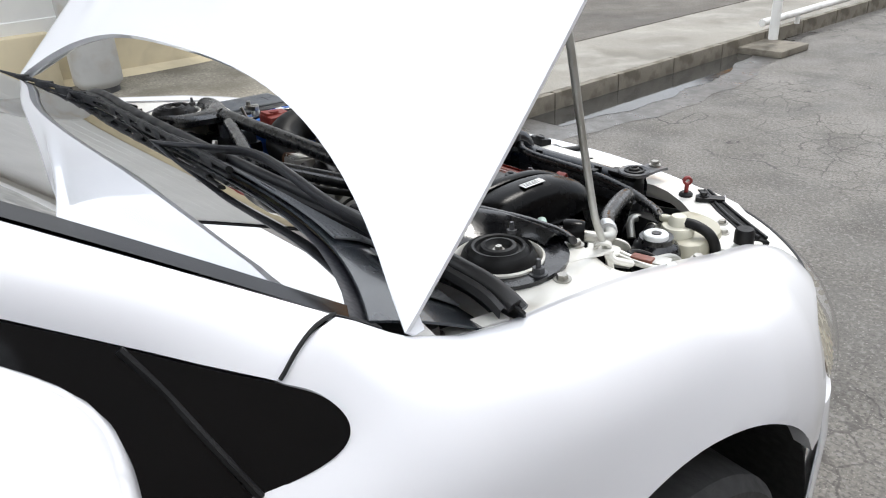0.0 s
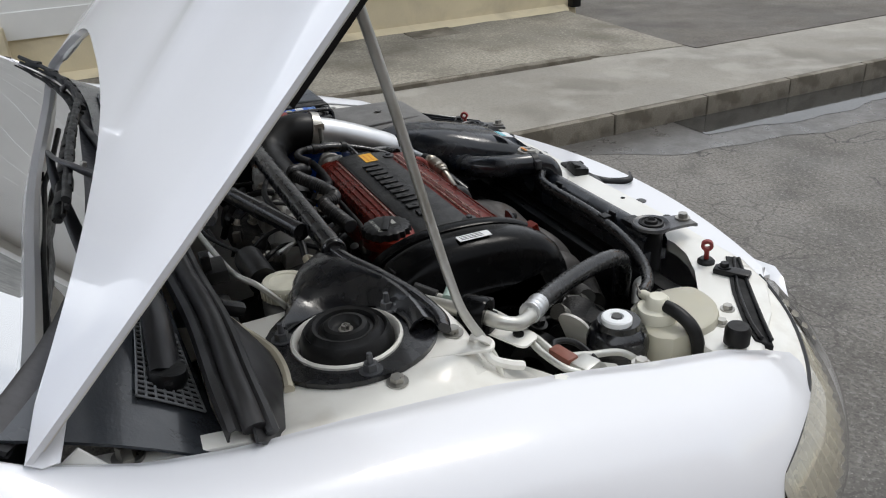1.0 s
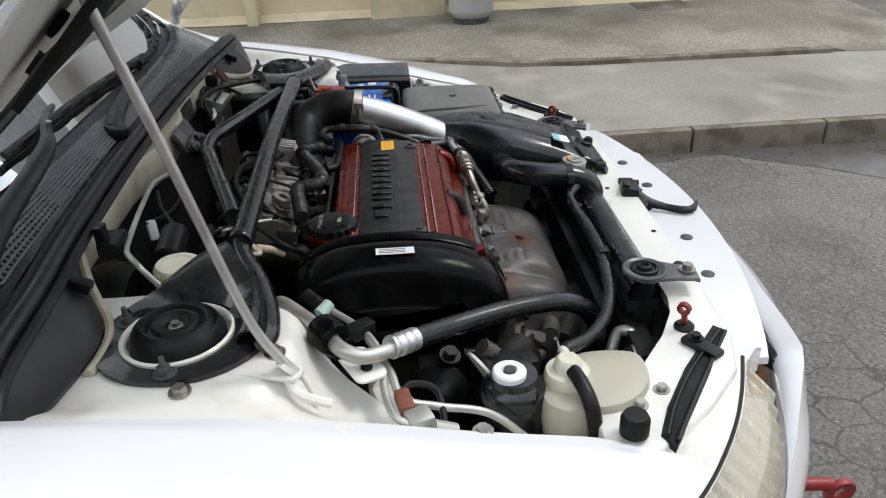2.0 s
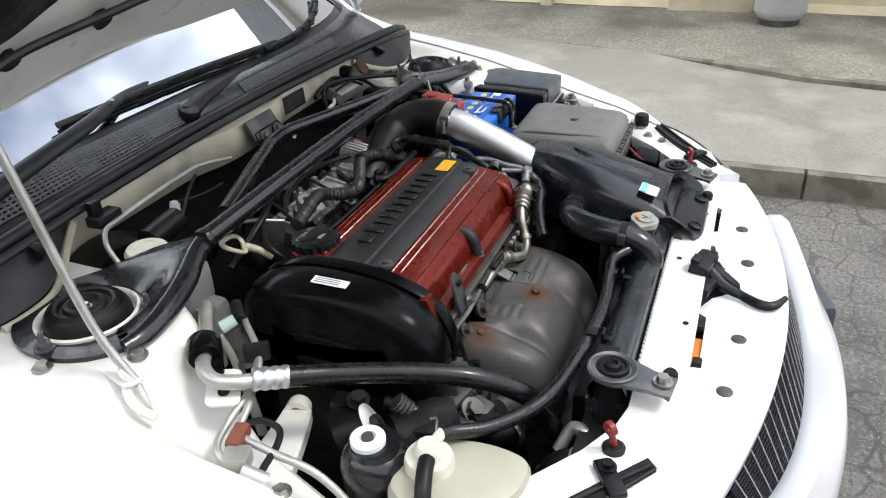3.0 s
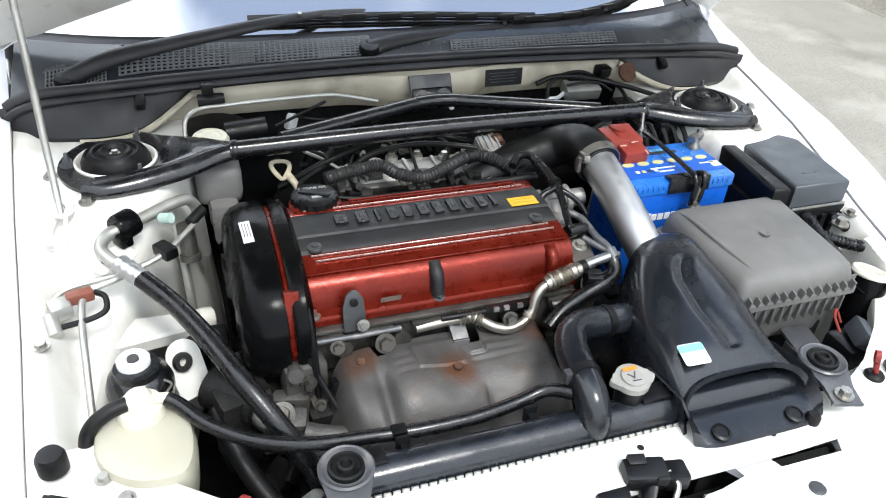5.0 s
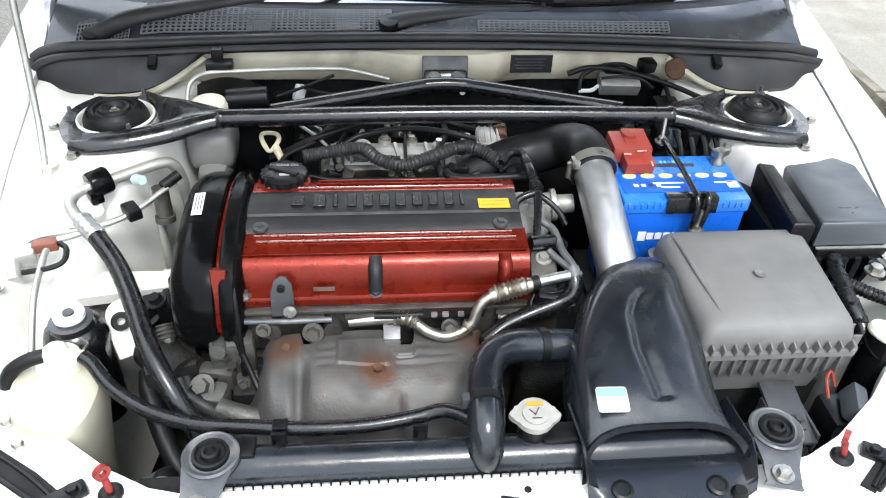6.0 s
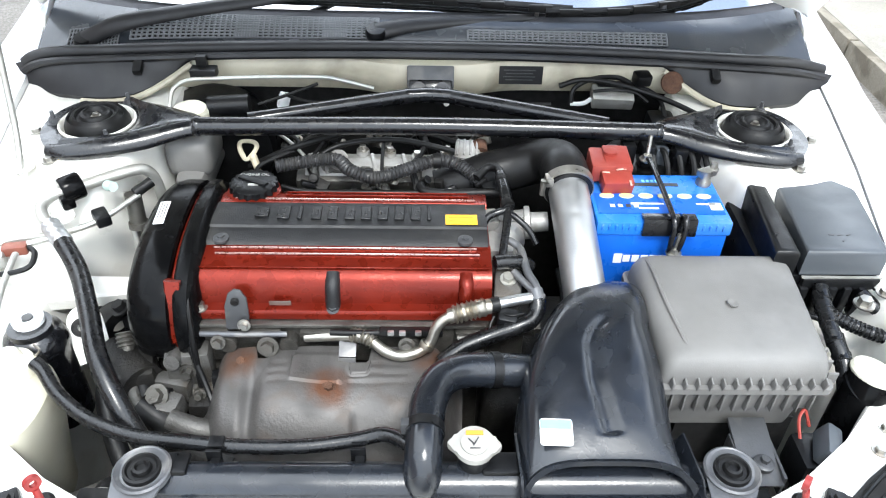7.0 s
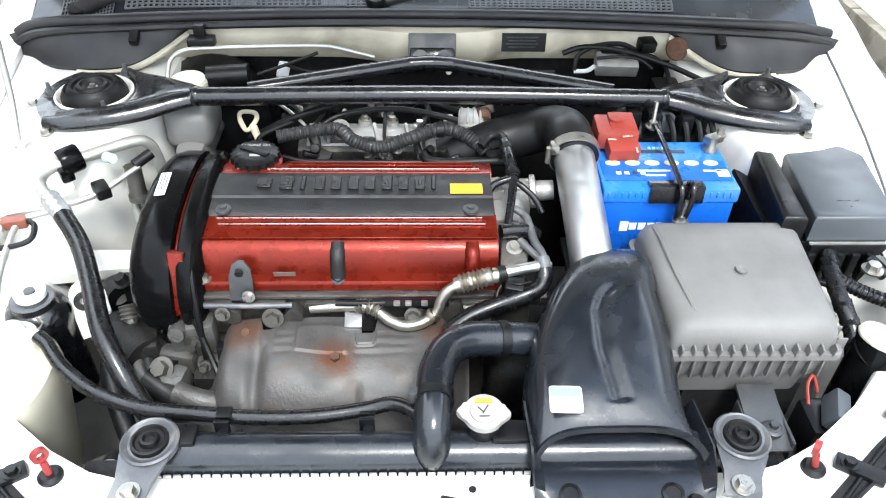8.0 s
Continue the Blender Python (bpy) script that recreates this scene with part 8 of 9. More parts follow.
# ---- strut brace ----
brace = thing("strut_brace", "black tubular strut tower brace bolted across the bay", "strut brace")
bm = bm_new()
tube(bm, [(-0.385, -0.043, 0.902), (0.0, -0.040, 0.906), (0.385, -0.043, 0.902)], 0.0152, seg=24)
part("cross_tube", bm, SATIN, brace)
for s in (-1, 1):
    bm = bm_new()
    tube(bm, [(s * 0.372, -0.042, 0.902), (s * 0.41, -0.052, 0.898), (s * 0.46, -0.074, 0.893), (s * 0.52, -0.094, 0.890), (s * 0.575, -0.103, 0.888), (s * 0.605, -0.098, 0.888)], [0.0135, 0.0145, 0.016, 0.015, 0.013, 0.009], seg=16, flat=0.62)
    part("end_arm", bm, SATIN, brace)
    bm = bm_new()
    lathe(bm, [(0.0155, -0.005), (0.0168, -0.003), (0.0168, 0.003), (0.0155, 0.005)], (s * 0.378, -0.0425, 0.902), (1, 0, 0), seg=22)
    part("weld", bm, SATIN, brace)
    bm = bm_new()
    tube(bm, [(s * 0.300, -0.020, 0.902), (s * 0.20, 0.012, 0.904), (s * 0.038, 0.066, 0.906)], 0.0128, seg=18, steps=4)
    part("stay_tube", bm, SATIN, brace)
    # plate round the strut top
    bm = bm_new()
    ring_o = [(s * 0.56 + 0.086 * math.cos(a) * (1.0 if math.cos(a) * s > 0 else 1.18), -0.004 + 0.098 * math.sin(a)) for a in (2 * math.pi * k / 40 for k in range(40))]
    ring_i = [(s * 0.56 + 0.060 * math.cos(a), 0.002 + 0.064 * math.sin(a)) for a in (2 * math.pi * k / 40 for k in range(40))]
    rows = [[Vector((x, y, 0.876)) for x, y in ring_o], [Vector((x, y, 0.882)) for x, y in ring_o], [Vector((x, y, 0.882)) for x, y in ring_i], [Vector((x, y, 0.876)) for x, y in ring_i]]
    sheet(bm, rows, closed=True)
    part("tower_plate", bm, SATIN, brace)
    bm = bm_new()
    rim_out = curve_pts([(0.590, -0.098, 0.886), (0.530, -0.094, 0.892), (0.455, -0.080, 0.897), (0.395, -0.048, 0.901), (0.372, -0.030, 0.902), (0.395, 0.008, 0.897), (0.440, 0.036, 0.890), (0.490, 0.056, 0.886), (0.520, 0.072, 0.884)], 4)
    rows = []
    for k, p in enumerate(rim_out):
        a = radians(290 - 165 * k / (len(rim_out) - 1))
        q = Vector((0.56 + 0.066 * math.cos(a), 0.002 + 0.070 * math.sin(a), 0.884))
        row = [q.lerp(p, t) + Vector((0, 0, 0.014 * math.sin(math.pi * t) ** 0.8)) for t in (0, 0.2, 0.5, 0.8, 1.0)]
        row.append(p + Vector((-0.002, -0.002, -0.012)))
        rows.append([Vector((s * v.x, v.y, v.z)) for v in row])
    sheet(bm, rows, 0.003)
    part("gusset", bm, SATIN, brace)
bm = bm_new()
tube(bm, [(-0.042, 0.066, 0.906), (0.0, 0.069, 0.907), (0.042, 0.066, 0.906)], 0.0130, seg=16)
box(bm, (0.002, 0.092, 0.905), (0.078, 0.006, 0.034), rot=(-35, 0, 0), bevel=0.006)
plate = part("centre_plate", bm, SATIN, brace)
for x in (-0.019, 0.023):
    bm = bm_new()
    bolt(bm, (x, 0.088, 0.908), 0.009, 0.006, (0, -0.8, 0.6))
    part("bolt", bm, BRACKET, plate)

# strut tops: rubber domes with ringed cups
for s in (-1, 1):
    strut = thing("strut_mount", "black ringed rubber strut top in a pale cup", "strut mount", "strut mounts")
    bm = bm_new()
    lathe(bm, [(0.062, 0.872), (0.063, 0.885), (0.060, 0.887), (0.057, 0.884), (0.055, 0.874), (0.040, 0.872)], (s * 0.56, 0.002, 0), seg=40)
    part("cup_ring", bm, BAY, strut, "pale rolled cup edge")
    bm = bm_new()
    lathe(bm, [(0.054, 0.872), (0.053, 0.884), (0.049, 0.893), (0.046, 0.897), (0.043, 0.893), (0.040, 0.896), (0.037, 0.901), (0.033, 0.900), (0.031, 0.895), (0.027, 0.896), (0.024, 0.901), (0.019, 0.902), (0.016, 0.896), (0.012, 0.894), (0.0, 0.894)], (s * 0.56, 0.002, 0), seg=40)
    part("rubber_dome", bm, RUBBER, strut)
    bm = bm_new()
    bolt(bm, (s * 0.56, 0.002, 0.893), 0.0055, 0.005)
    part("rod_nut", bm, ZINC, strut)
    for a in (62, 182, 302):
        r = radians(a)
        p = (s * 0.56 + 0.071 * math.cos(r), 0.002 + 0.074 * math.sin(r), 0.881)
        bm = bm_new()
        bolt(bm, p, 0.0085, 0.008)
        cyl(bm, (p[0], p[1], 0.889), (p[0], p[1], 0.903), 0.0042, 0.003, seg=10)
        part("stud_nut", bm, STAMPED, strut)

# ---- fluids ----
res = thing("brake_reservoir", "grey brake fluid reservoir with an ivory cap", "reservoir")
bm = bm_new()
lathe(bm, [(0.029, 0.0), (0.0305, 0.002), (0.0305, 0.017), (0.028, 0.021), (0.020, 0.0215), (0.019, 0.020), (0.0, 0.0205)], (-0.412, 0.034, 0.873), (0, -0.05, 1), seg=36)
rcap = part("cap", bm, CAPW, res, "ivory screw cap")
for k in range(28):
    a = 2 * math.pi * k / 28
    bm = bm_new()
    box(bm, (-0.412 + 0.0306 * math.cos(a), 0.034 + 0.0306 * math.sin(a), 0.8825), (0.0022, 0.0022, 0.014), rot=(0, 0, math.degrees(a)), bevel=0.0005, seg=1)
    part("grip_rib", bm, CAPW, rcap)
bm = bm_new()
box(bm, (-0.408, 0.010, 0.835), (0.075, 0.105, 0.07), bevel=0.018, seg=3)
box(bm, (-0.405, -0.02, 0.79), (0.05, 0.10, 0.05), bevel=0.015)
cyl(bm, (-0.405, 0.18, 0.77), (-0.405, -0.09, 0.77), 0.022)
part("body", bm, GREYBOX, res)
bm = bm_new()
cyl(bm, (-0.385, 0.055, 0.885), (-0.315, 0.06, 0.888), 0.019)
part("sensor", bm, PLASTIC, res)
booster = thing("brake_booster", "black round brake servo against the bulkhead", "brake servo")
bm = bm_new()
lathe(bm, [(0.0, 0.0), (0.06, 0.0), (0.105, 0.02), (0.115, 0.05), (0.105, 0.09), (0.0, 0.10)], (-0.40, 0.19, 0.77), (0, -1, 0), seg=36)
part("shell", bm, PLASTIC, booster)

pipes = thing("bulkhead_pipes", "thin pale pipes along the cream bulkhead", "pipe")
for pts, r, m in (([(-0.452, 0.034, 0.865), (-0.450, 0.060, 0.900), (-0.442, 0.074, 0.914), (-0.42, 0.090, 0.919), (-0.38, 0.098, 0.918), (-0.30, 0.108, 0.917), (-0.20, 0.118, 0.914), (-0.165, 0.118, 0.910), (-0.10, 0.112, 0.896)], 0.0038, PIPE),
                  ([(-0.27, 0.112, 0.885), (-0.22, 0.09, 0.880), (-0.16, 0.09, 0.875)], 0.003, RUBBER),
                  ([(-0.30, 0.06, 0.888), (-0.24, 0.095, 0.895), (-0.20, 0.11, 0.905)], 0.003, RUBBER),
                  ([(0.03, 0.06, 0.895), (0.035, 0.085, 0.888), (0.03, 0.11, 0.882)], 0.005, PIPE),
                  ([(0.10, 0.09, 0.878), (0.16, 0.085, 0.882), (0.22, 0.09, 0.88)], 0.004, RUBBER),
                  ([(0.24, 0.135, 0.895), (0.28, 0.14, 0.905), (0.34, 0.128, 0.905), (0.42, 0.10, 0.892), (0.47, 0.06, 0.885), (0.50, 0.02, 0.882)], 0.005, RUBBER)):
    bm = bm_new()
    tube(bm, pts, r, seg=10)
    part("pipe", bm, m, pipes)
bm = bm_new()
box(bm, (-0.400, 0.112, 0.924), (0.046, 0.026, 0.016), bevel=0.003)
box(bm, (-0.404, 0.122, 0.938), (0.020, 0.012, 0.026), bevel=0.003)
part("pipe_clip", bm, PLASTIC, pipes)
bm = bm_new()
box(bm, (-0.264, 0.108, 0.872), (0.020, 0.014, 0.030), rot=(0, 20, 25), bevel=0.004)
part("white_connector", bm, WHITE, pipes)

module = thing("solenoid_module", "silver boxed module on a black bracket at the bulkhead", "module")
bm = bm_new()
box(bm, (0.338, 0.124, 0.880), (0.076, 0.038, 0.026), rot=(20, 0, -3), bevel=0.003)
part("case", bm, PIPE, module)
bm = bm_new()
box(bm, (0.345, 0.140, 0.893), (0.070, 0.020, 0.014), rot=(10, 0, -4), bevel=0.004)
part("connector", bm, PLASTIC, module)
bm = bm_new()
tube(bm, [(0.30, 0.125, 0.875), (0.285, 0.12, 0.868), (0.262, 0.122, 0.866)], 0.004, seg=8)
part("lead", bm, WHITE, module)
for pts, r in (([(0.262, 0.122, 0.868), (0.268, 0.132, 0.892), (0.30, 0.142, 0.906), (0.345, 0.148, 0.908), (0.372, 0.142, 0.900)], 0.0045), ([(0.372, 0.135, 0.896), (0.405, 0.128, 0.892), (0.425, 0.110, 0.880), (0.430, 0.080, 0.862)], 0.0040), ([(0.30, 0.118, 0.894), (0.335, 0.112, 0.900), (0.375, 0.116, 0.894), (0.40, 0.105, 0.880)], 0.0030)):
    bm = bm_new()
    tube(bm, pts, r, seg=8)
    part("harness", bm, RUBBER, module)
bm = bm_new()
box(bm, (0.392, 0.140, 0.910), (0.030, 0.026, 0.022), rot=(10, 0, 12), bevel=0.004)
part("plug", bm, PLASTIC, module)
plateb = thing("data_plate", "small black printed plate riveted to the bulkhead", "plate")
bm = bm_new()
box(bm, (0.168, 0.142, 0.912), (0.080, 0.002, 0.034), rot=(-4, 0, 0))
part("sheet", bm, COVER, plateb)
for k in range(4):
    bm = bm_new()
    box(bm, (0.165, 0.1405 - 0.0005 * k, 0.922 - 0.006 * k), (0.058 - 0.008 * (k % 2), 0.0012, 0.0018), rot=(-4, 0, 0))
    part("print_bar", bm, BRACKET, plateb)
grom = thing("bulkhead_grommet", "rust-brown round grommet in the bulkhead", "grommet")
bm = bm_new()
lathe(bm, [(0.021, 0.0), (0.020, 0.004), (0.012, 0.006), (0.0, 0.004)], (0.445, 0.128, 0.908), (0, -0.8, 0.55), seg=24)
part("disc", bm, RUST, grom)
brk = thing("centre_bracket", "grey pressed bracket with two bolts on the bulkhead", "bracket")
bm = bm_new()
box(bm, (0.002, 0.108, 0.922), (0.084, 0.008, 0.040), rot=(-30, 0, 0), bevel=0.003)
part("pressing", bm, BRACKET, brk)

# ---- air conditioning lines on the kerb-far inner wing ----
ac = thing("air_conditioning_lines", "pale aluminium pipes running into a thick black hose", "pipe")
for pts, r in (([(-0.445, -0.085, 0.740), (-0.448, -0.087, 0.815), (-0.456, -0.093, 0.846), (-0.476, -0.108, 0.857), (-0.545, -0.160, 0.858), (-0.574, -0.178, 0.856), (-0.584, -0.200, 0.850), (-0.574, -0.222, 0.845), (-0.558, -0.238, 0.840)], 0.0092),
               ([(-0.455, -0.150, 0.840), (-0.50, -0.200, 0.828), (-0.545, -0.222, 0.820), (-0.60, -0.225, 0.812), (-0.640, -0.235, 0.808), (-0.655, -0.26, 0.80)], 0.0045),
               ([(-0.484, -0.128, 0.830), (-0.480, -0.140, 0.800), (-0.478, -0.150, 0.740), (-0.476, -0.160, 0.66)], 0.0070),
               ([(-0.51, -0.205, 0.824), (-0.57, -0.232, 0.815), (-0.610, -0.245, 0.806), (-0.615, -0.285, 0.795), (-0.612, -0.345, 0.775), (-0.612, -0.40, 0.72)], 0.0048)):
    bm = bm_new()
    tube(bm, pts, r, seg=12)
    part("pipe", bm, PIPE, ac)
bm = bm_new()
tube(bm, [(-0.560, -0.234, 0.842), (-0.548, -0.248, 0.838), (-0.530, -0.266, 0.832)], 0.0140, seg=16, rib=0.06, pitch=0.012)
part("ferrule", bm, ALLOY, ac, "crimped aluminium ferrule")
bm = bm_new()
tube(bm, [(-0.536, -0.260, 0.834), (-0.496, -0.314, 0.822), (-0.458, -0.388, 0.814), (-0.425, -0.460, 0.800), (-0.392, -0.507, 0.766), (-0.362, -0.535, 0.718), (-0.340, -0.550, 0.66)], 0.0135, seg=18)
part("hose", bm, HOSE, ac, "thick black rubber hose")
bm = bm_new()
lathe(bm, [(0.009, -0.016), (0.019, -0.016), (0.021, -0.012), (0.021, 0.012), (0.019, 0.016), (0.009, 0.016)], (-0.550, -0.163, 0.860), (0.75, 0.62, 0.05), seg=22)
box(bm, (-0.556, -0.176, 0.846), (0.020, 0.026, 0.022), rot=(0, 0, 35), bevel=0.004)
part("pipe_clamp", bm, SHELLBLACK, ac)
bm = bm_new()
box(bm, (-0.500, -0.198, 0.830), (0.022, 0.034, 0.018), rot=(0, 0, 35), bevel=0.004)
part("clip", bm, PLASTIC, ac)
bm = bm_new()
cyl(bm, (-0.462, -0.150, 0.842), (-0.440, -0.128, 0.850), 0.0085)
part("rubber_sleeve", bm, RUBBER, ac)
bm = bm_new()
cyl(bm, (-0.500, -0.150, 0.856), (-0.486, -0.162, 0.862), 0.0085, 0.0075)
part("service_cap", bm, PALEGREEN, ac, "pale green service cap")
bm = bm_new()
cyl(bm, (-0.470, -0.140, 0.835), (-0.468, -0.150, 0.785), 0.013)
cyl(bm, (-0.468, -0.150, 0.787), (-0.468, -0.152, 0.777), 0.016)
part("sensor_pipe", bm, CAST, ac)
bm = bm_new()
box(bm, (-0.617, -0.247, 0.806), (0.036, 0.018, 0.016), rot=(0, 0, 12), bevel=0.004)
part("connector", bm, CONN, ac, "faded red plug")
bm = bm_new()
tube(bm, [(-0.598, -0.245, 0.808), (-0.585, -0.256, 0.806), (-0.584, -0.278, 0.800), (-0.602, -0.288, 0.796), (-0.64, -0.290, 0.790)], 0.0042, seg=8)
part("lead", bm, RUBBER, ac)
bm = bm_new()
box(bm, (-0.642, -0.262, 0.800), (0.028, 0.030, 0.022), rot=(0, 0, 20), bevel=0.005)
cyl(bm, (-0.655, -0.275, 0.80), (-0.648, -0.30, 0.785), 0.010)
part("switch", bm, PIPE, ac)

tabs = thing("wing_tab", "white pressed tab with a dark hole on the inner wing", "bracket")
bm = bm_new()
slab(bm, rounded(-0.030, -0.020, 0.030, 0.020, 0.010), 0, 0.003, bevel=0.001, m=pose(-0.572, -0.200, 0.828, 6, -6, 30))
part("tab", bm, BAY, tabs)
# dark disc on the tab, shade colour in place of an opening
bm = bm_new()
cyl(bm, (-0.580, -0.206, 0.8305), (-0.580, -0.206, 0.8330), 0.007, seg=16)
part("hole", bm, DARK, tabs)

psr = thing("power_steering_reservoir", "round black power steering reservoir with a white-topped cap", "reservoir")
bm = bm_new()
lathe(bm, [(0.0, 0.60), (0.040, 0.60), (0.041, 0.735), (0.043, 0.742), (0.043, 0.752), (0.038, 0.766), (0.030, 0.772), (0.029, 0.781), (0.0, 0.782)], (-0.549, -0.382, 0), seg=36)
part("canister", bm, SATIN, psr)
bm = bm_new()
lathe(bm, [(0.021, 0.780), (0.021, 0.788), (0.019, 0.790), (0.010, 0.790), (0.009, 0.787), (0.0, 0.787)], (-0.552, -0.376, 0), seg=30)
pc = part("cap", bm, WHITE, psr, "white ringed cap")
bm = bm_new()
lathe(bm, [(0.008, 0.786), (0.007, 0.791), (0.0, 0.791)], (-0.552, -0.376, 0), seg=20)
part("cap_centre", bm, BRACKET, pc)

bottle = thing("coolant_bottle", "yellowed white plastic overflow bottle", "bottle")
bm = bm_new()
rows = []
for z, g in ((0.56, 0.62), (0.60, 0.68), (0.66, 0.84), (0.70, 0.95), (0.735, 1.0), (0.752, 0.985), (0.760, 0.94), (0.763, 0.86), (0.764, 0.5)):
    ring = [(-0.604, -0.432), (-0.582, -0.412), (-0.532, -0.418), (-0.500, -0.440), (-0.486, -0.490), (-0.490, -0.540), (-0.508, -0.560), (-0.560, -0.552), (-0.598, -0.510)]
    c = (-0.545, -0.488)
    cv = curve_pts([Vector((c[0] + (x - c[0]) * g, c[1] + (y - c[1]) * g, z)) for x, y in [*ring, ring[0]]], 4)[:-1]
    rows.append(cv)
sheet(bm, rows, closed=True)
n = len(rows[0])
bm.faces.new([v for v in bm.verts][-n:])
part("body", bm, BOTTLE, bottle)
bm = bm_new()
lathe(bm, [(0.029, 0.760), (0.029, 0.774), (0.027, 0.779), (0.018, 0.781), (0.016, 0.793), (0.012, 0.797), (0.0, 0.797)], (-0.546, -0.450, 0), seg=28)
cyl(bm, (-0.536, -0.450, 0.786), (-0.510, -0.452, 0.782), 0.007)
part("cap", bm, CAPW, bottle, "off-white cap with a side spout")
bm = bm_new()
tube(bm, [(-0.554, -0.452, 0.786), (-0.578, -0.458, 0.784), (-0.602, -0.465, 0.770), (-0.612, -0.470, 0.74), (-0.612, -0.475, 0.68)], 0.0095, seg=12)
part("loop_hose", bm, RUBBER, bottle)
bm = bm_new()
tube(bm, [(-0.514, -0.446, 0.786), (-0.506, -0.444, 0.797), (-0.514, -0.440, 0.803)], 0.0016, seg=6)
part("wire_clip", bm, ZINC, bottle)

# lower front corner hoses
low = thing("corner_hoses", "dark hoses and clips low in the front corner of the bay", "hose")
for pts, r, m in (([(-0.43, -0.53, 0.60), (-0.41, -0.56, 0.66), (-0.405, -0.585, 0.68), (-0.41, -0.62, 0.66), (-0.40, -0.64, 0.60)], 0.016, RUBBER),
                  ([(-0.37, -0.56, 0.66), (-0.355, -0.575, 0.69), (-0.365, -0.595, 0.69), (-0.38, -0.60, 0.65)], 0.009, PIPE),
                  ([(-0.46, -0.40, 0.69), (-0.45, -0.44, 0.68), (-0.42, -0.50, 0.64), (-0.38, -0.55, 0.60)], 0.014, RUBBER),
                  ([(-0.42, -0.33, 0.72), (-0.41, -0.40, 0.705), (-0.385, -0.45, 0.68)], 0.012, RUBBER)):
    bm = bm_new()
    tube(bm, pts, r, seg=12)
    part("hose", bm, m, low)
bm = bm_new()
lathe(bm, [(0.0165, -0.005), (0.0185, -0.005), (0.0185, 0.005), (0.0165, 0.005)], (-0.404, -0.590, 0.680), (0, -1, 0.2), seg=18)
part("clamp", bm, ZINC, low)
mnt = thing("engine_mount", "white engine mount bracket with a round rubber bush", "engine mount")
bm = bm_new()
rows = []
for p in curve_pts([Vector((-0.63, -0.262, 0.742)), Vector((-0.560, -0.246, 0.732)), Vector((-0.505, -0.231, 0.722)), Vector((-0.462, -0.216, 0.712))], 5):
    w = Vector((0.26, -0.965, 0.0)) * (0.036 - 0.10 * max(0.0, p.x + 0.63))
    rows.append([p + w + Vector((0, 0, -0.022)), p + w * 1.02 + Vector((0, 0, -0.004)), p + w * 0.86, p - w * 0.86, p - w * 1.02 + Vector((0, 0, -0.004)), p - w + Vector((0, 0, -0.022))])
sheet(bm, rows, 0.003)
lathe(bm, [(0.009, -0.012), (0.017, -0.012), (0.018, 0.0), (0.017, 0.010), (0.009, 0.010), (0.009, -0.012)], (-0.459, -0.215, 0.706), (0.95, 0.30, -0.2), seg=22)
part("arm", bm, BAY, mnt)
bm = bm_new()
lathe(bm, [(0.018, -0.02), (0.034, -0.02), (0.036, 0.0), (0.034, 0.02), (0.018, 0.02)], (-0.470, -0.300, 0.70), (0.6, -0.7, 0.2), seg=26)
part("bush", bm, RUBBER, mnt)
bm = bm_new()
bolt(bm, (-0.455, -0.31, 0.745), 0.010, 0.010, (-0.3, -0.2, 1))
box(bm, (-0.445, -0.29, 0.70), (0.03, 0.05, 0.07), bevel=0.008)
part("bracket", bm, PLASTIC, mnt)

bm = bm_new()
slab(bm, [(-0.024, -0.05), (0.022, -0.05), (0.024, 0.005), *arc((0, 0.010), 0.024, 0, 180, 10), (-0.026, 0.0)], 0, 0.004, bevel=0.001, m=pose(-0.492, -0.350, 0.744, 62, 0, 28))
plate2 = part("mount_plate", bm, BAY, mnt, "pale pressed plate with a rubber-lined hole")
bm = bm_new()
lathe(bm, [(0.006, -0.002), (0.013, -0.003), (0.014, 0.002), (0.012, 0.006), (0.006, 0.006), (0.006, -0.002)], (-0.495, -0.357, 0.752), (0.42, -0.78, 0.47), seg=22)
part("hole_bush", bm, CASTDARK, plate2)

# ---- passenger-side front corner ----
filler = thing("washer_filler", "black washer filler neck with a round white cap", "washer filler")
bm = bm_new()
lathe(bm, [(0.0, 0.0), (0.031, 0.0), (0.032, 0.004), (0.029, 0.009), (0.022, 0.010), (0.020, 0.008), (0.0, 0.008)], (0.600, -0.455, 0.768), (0.22, 0.10, 1), seg=32)
box(bm, (0.600, -0.455, 0.778), (0.008, 0.036, 0.006), rot=(-6, 12, 30), bevel=0.002)
part("cap", bm, CAPW, filler, "off-white snap cap")
bm = bm_new()
tube(bm, [(0.600, -0.455, 0.767), (0.592, -0.466, 0.735), (0.576, -0.486, 0.66), (0.56, -0.51, 0.56)], 0.0315, seg=26)
lathe(bm, [(0.0315, -0.004), (0.0345, -0.003), (0.0345, 0.003), (0.0315, 0.004)], (0.5965, -0.460, 0.752), (0.22, -0.28, 1), seg=30)
part("neck", bm, SHELLBLACK, filler, "glossy black neck")
horn = thing("relay", "small grey-blue relay clipped beside the filler", "relay")
bm = bm_new()
box(bm, (0.512, -0.545, 0.735), (0.022, 0.050, 0.030), rot=(0, 25, -22), bevel=0.004)
part("case", bm, FUSE, horn)
bm = bm_new()
tube(bm, [(0.500, -0.515, 0.735), (0.492, -0.505, 0.755), (0.482, -0.515, 0.750), (0.480, -0.535, 0.735)], 0.0022, seg=6)
part("red_lead", bm, TERMRED, horn, "red wire loop")
bm = bm_new()
box(bm, (0.505, -0.54, 0.69), (0.05, 0.06, 0.06), bevel=0.01)
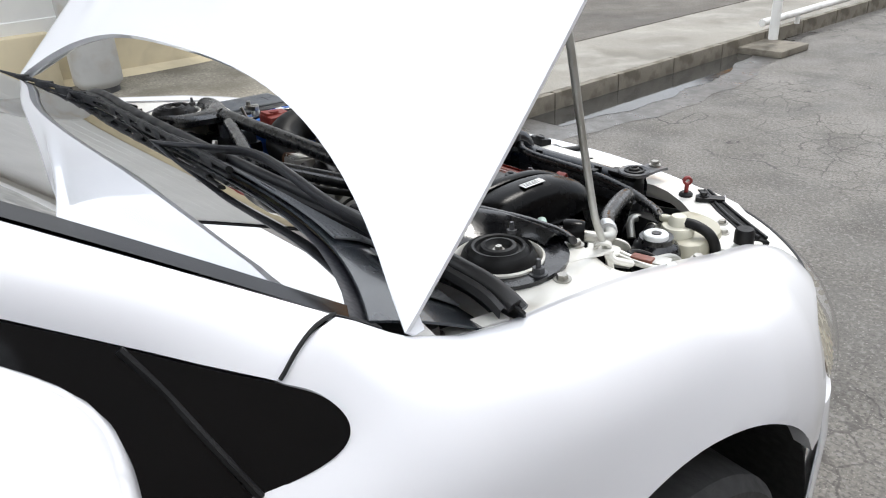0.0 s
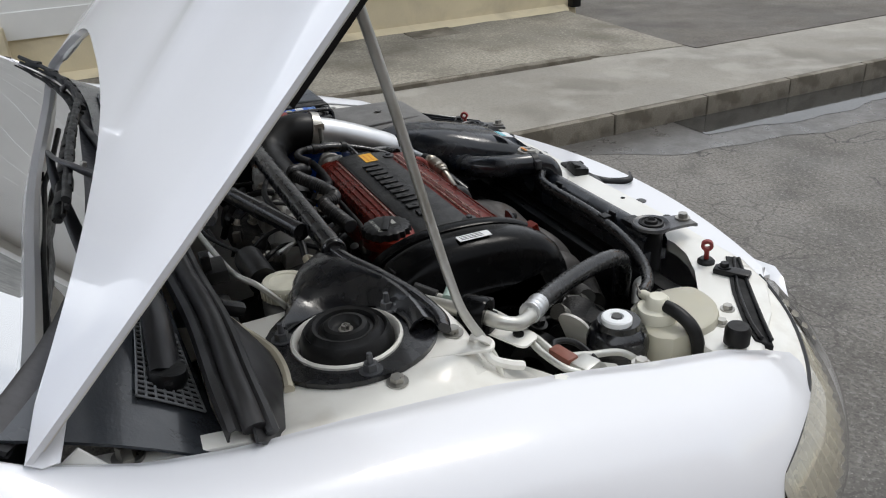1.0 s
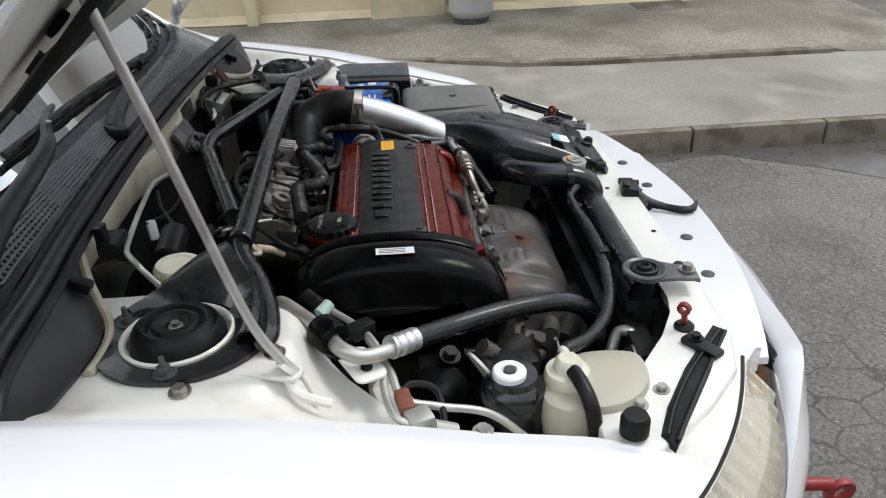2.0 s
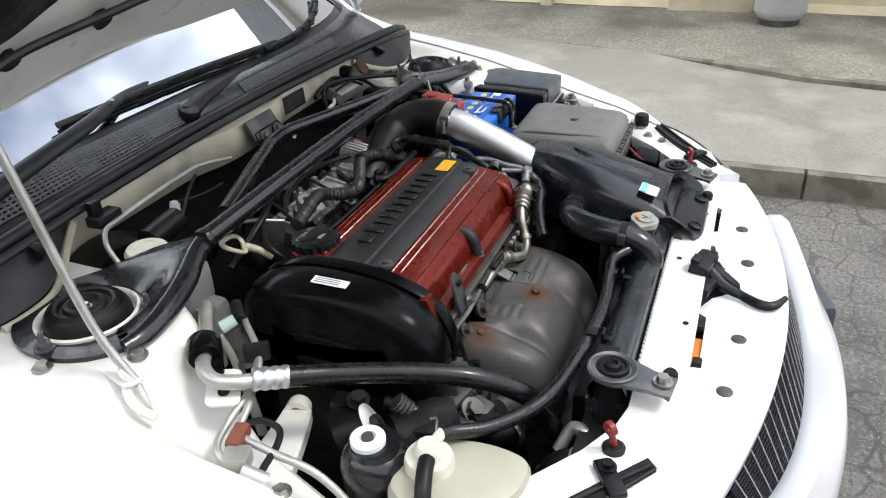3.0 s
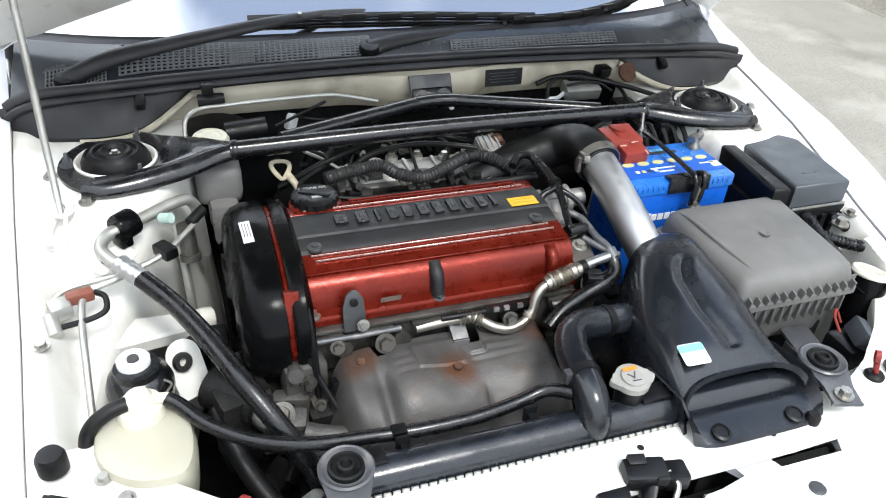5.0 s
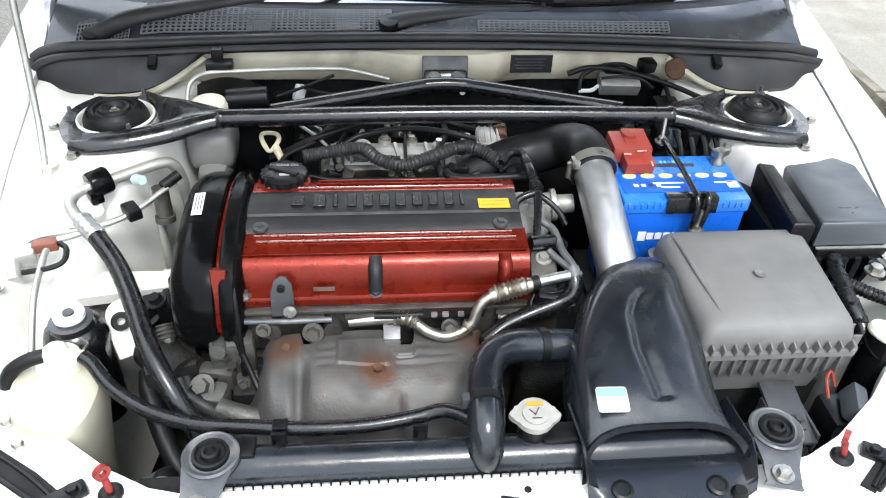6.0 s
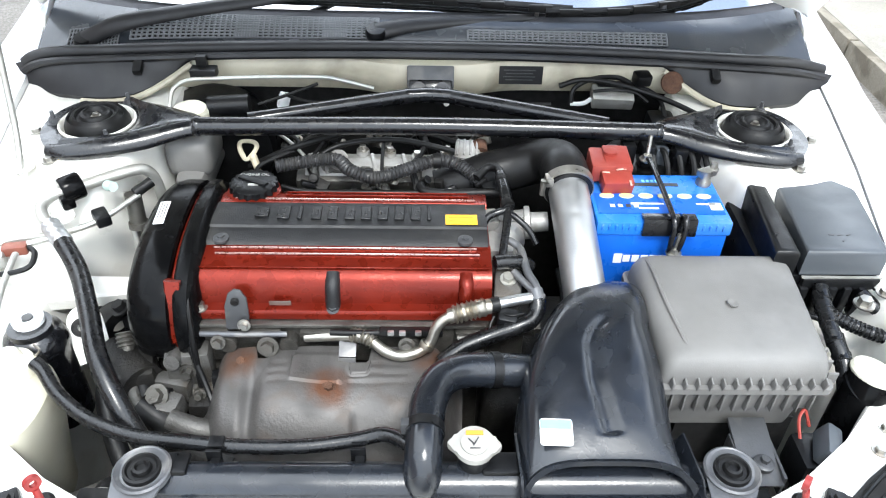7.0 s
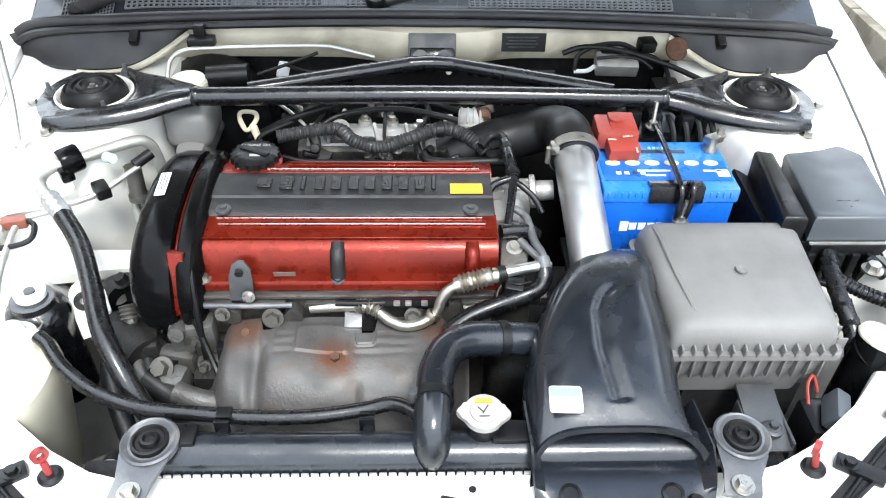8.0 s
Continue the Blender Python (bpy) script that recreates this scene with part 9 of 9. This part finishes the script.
part("holder", bm, PLASTIC, horn)
loom = thing("wiring_loom", "black taped wiring loom branching beside the fuse box", "wiring loom")
for pts, r, rib in (([(0.575, -0.315, 0.80), (0.568, -0.345, 0.795), (0.566, -0.385, 0.785), (0.572, -0.43, 0.765), (0.575, -0.46, 0.73)], 0.012, 0), ([(0.569, -0.352, 0.792), (0.590, -0.370, 0.787), (0.622, -0.385, 0.780), (0.655, -0.395, 0.775)], 0.010, 0.1), ([(0.64, -0.315, 0.79), (0.65, -0.335, 0.785), (0.66, -0.34, 0.775)], 0.010, 0), ([(0.535, -0.355, 0.775), (0.548, -0.358, 0.785), (0.562, -0.37, 0.788)], 0.005, 0)):
    bm = bm_new()
    tube(bm, pts, r, seg=12, rib=rib, pitch=0.006)
    part("branch", bm, HOSE, loom)
for y, z in ((-0.332, 0.798), (-0.350, 0.794), (-0.372, 0.789), (-0.400, 0.779), (-0.425, 0.768)):
    bm = bm_new()
    lathe(bm, [(0.0118, -0.007), (0.0132, -0.006), (0.0128, 0.0), (0.0134, 0.006), (0.0118, 0.007)], (lerp_table([(-0.46, 0.575), (-0.43, 0.572), (-0.385, 0.566), (-0.345, 0.568), (-0.315, 0.575)], y)[0], y, z), (0.05, 1, 0.25), seg=16)
    part("tape_wrap", bm, HOSE, loom)
bm = bm_new()
bolt(bm, (0.628, -0.345, 0.795), 0.010, 0.010)
part("earth_bolt", bm, ZINC, loom)
for k in range(5):
    bm = bm_new()
    x = 0.36 + 0.022 * k
    tube(bm, [(x, -0.03, 0.80), (x + 0.004, -0.055, 0.875), (x + 0.012, -0.085, 0.86), (x + 0.015, -0.11, 0.80)], 0.005, seg=8)
    part("cable", bm, RUBBER, loom)
# gearbox and low dark metal under the battery side, seen in the gaps
gear = thing("gearbox", "grimy dark gearbox casing deep in the bay", "gearbox")
bm = bm_new()
box(bm, (0.20, -0.28, 0.48), (0.24, 0.26, 0.34), bevel=0.04, seg=3)
cyl(bm, (0.12, -0.27, 0.50), (0.34, -0.27, 0.50), 0.13)
part("casing", bm, CASTDARK, gear)
fan = thing("cooling_fan_shroud", "black fan shroud behind the radiator", "fan shroud")
bm = bm_new()
box(bm, (0.0, -0.575, 0.52), (0.60, 0.03, 0.36), bevel=0.01)
part("shroud", bm, PLASTIC, fan)
for x in (-0.16, 0.16):
    bm = bm_new()
    lathe(bm, [(0.135, 0.0), (0.145, 0.0), (0.145, 0.02), (0.135, 0.02), (0.135, 0.0)], (x, -0.560, 0.52), (0, 1, 0), seg=36)
    ringp = part("fan_ring", bm, PLASTIC, fan)
    bm = bm_new()
    lathe(bm, [(0.0, 0.0), (0.045, 0.0), (0.045, 0.03), (0.038, 0.04), (0.0, 0.042)], (x, -0.560, 0.52), (0, 1, 0), seg=24)
    part("motor", bm, BRACKET, ringp)
    for k in range(6):
        a = math.pi / 3 * k
        bm = bm_new()
        cyl(bm, (x + 0.04 * math.cos(a), -0.548, 0.52 + 0.04 * math.sin(a)), (x + 0.14 * math.cos(a), -0.548, 0.52 + 0.14 * math.sin(a)), 0.006, seg=6)
        part("spoke", bm, PLASTIC, ringp)
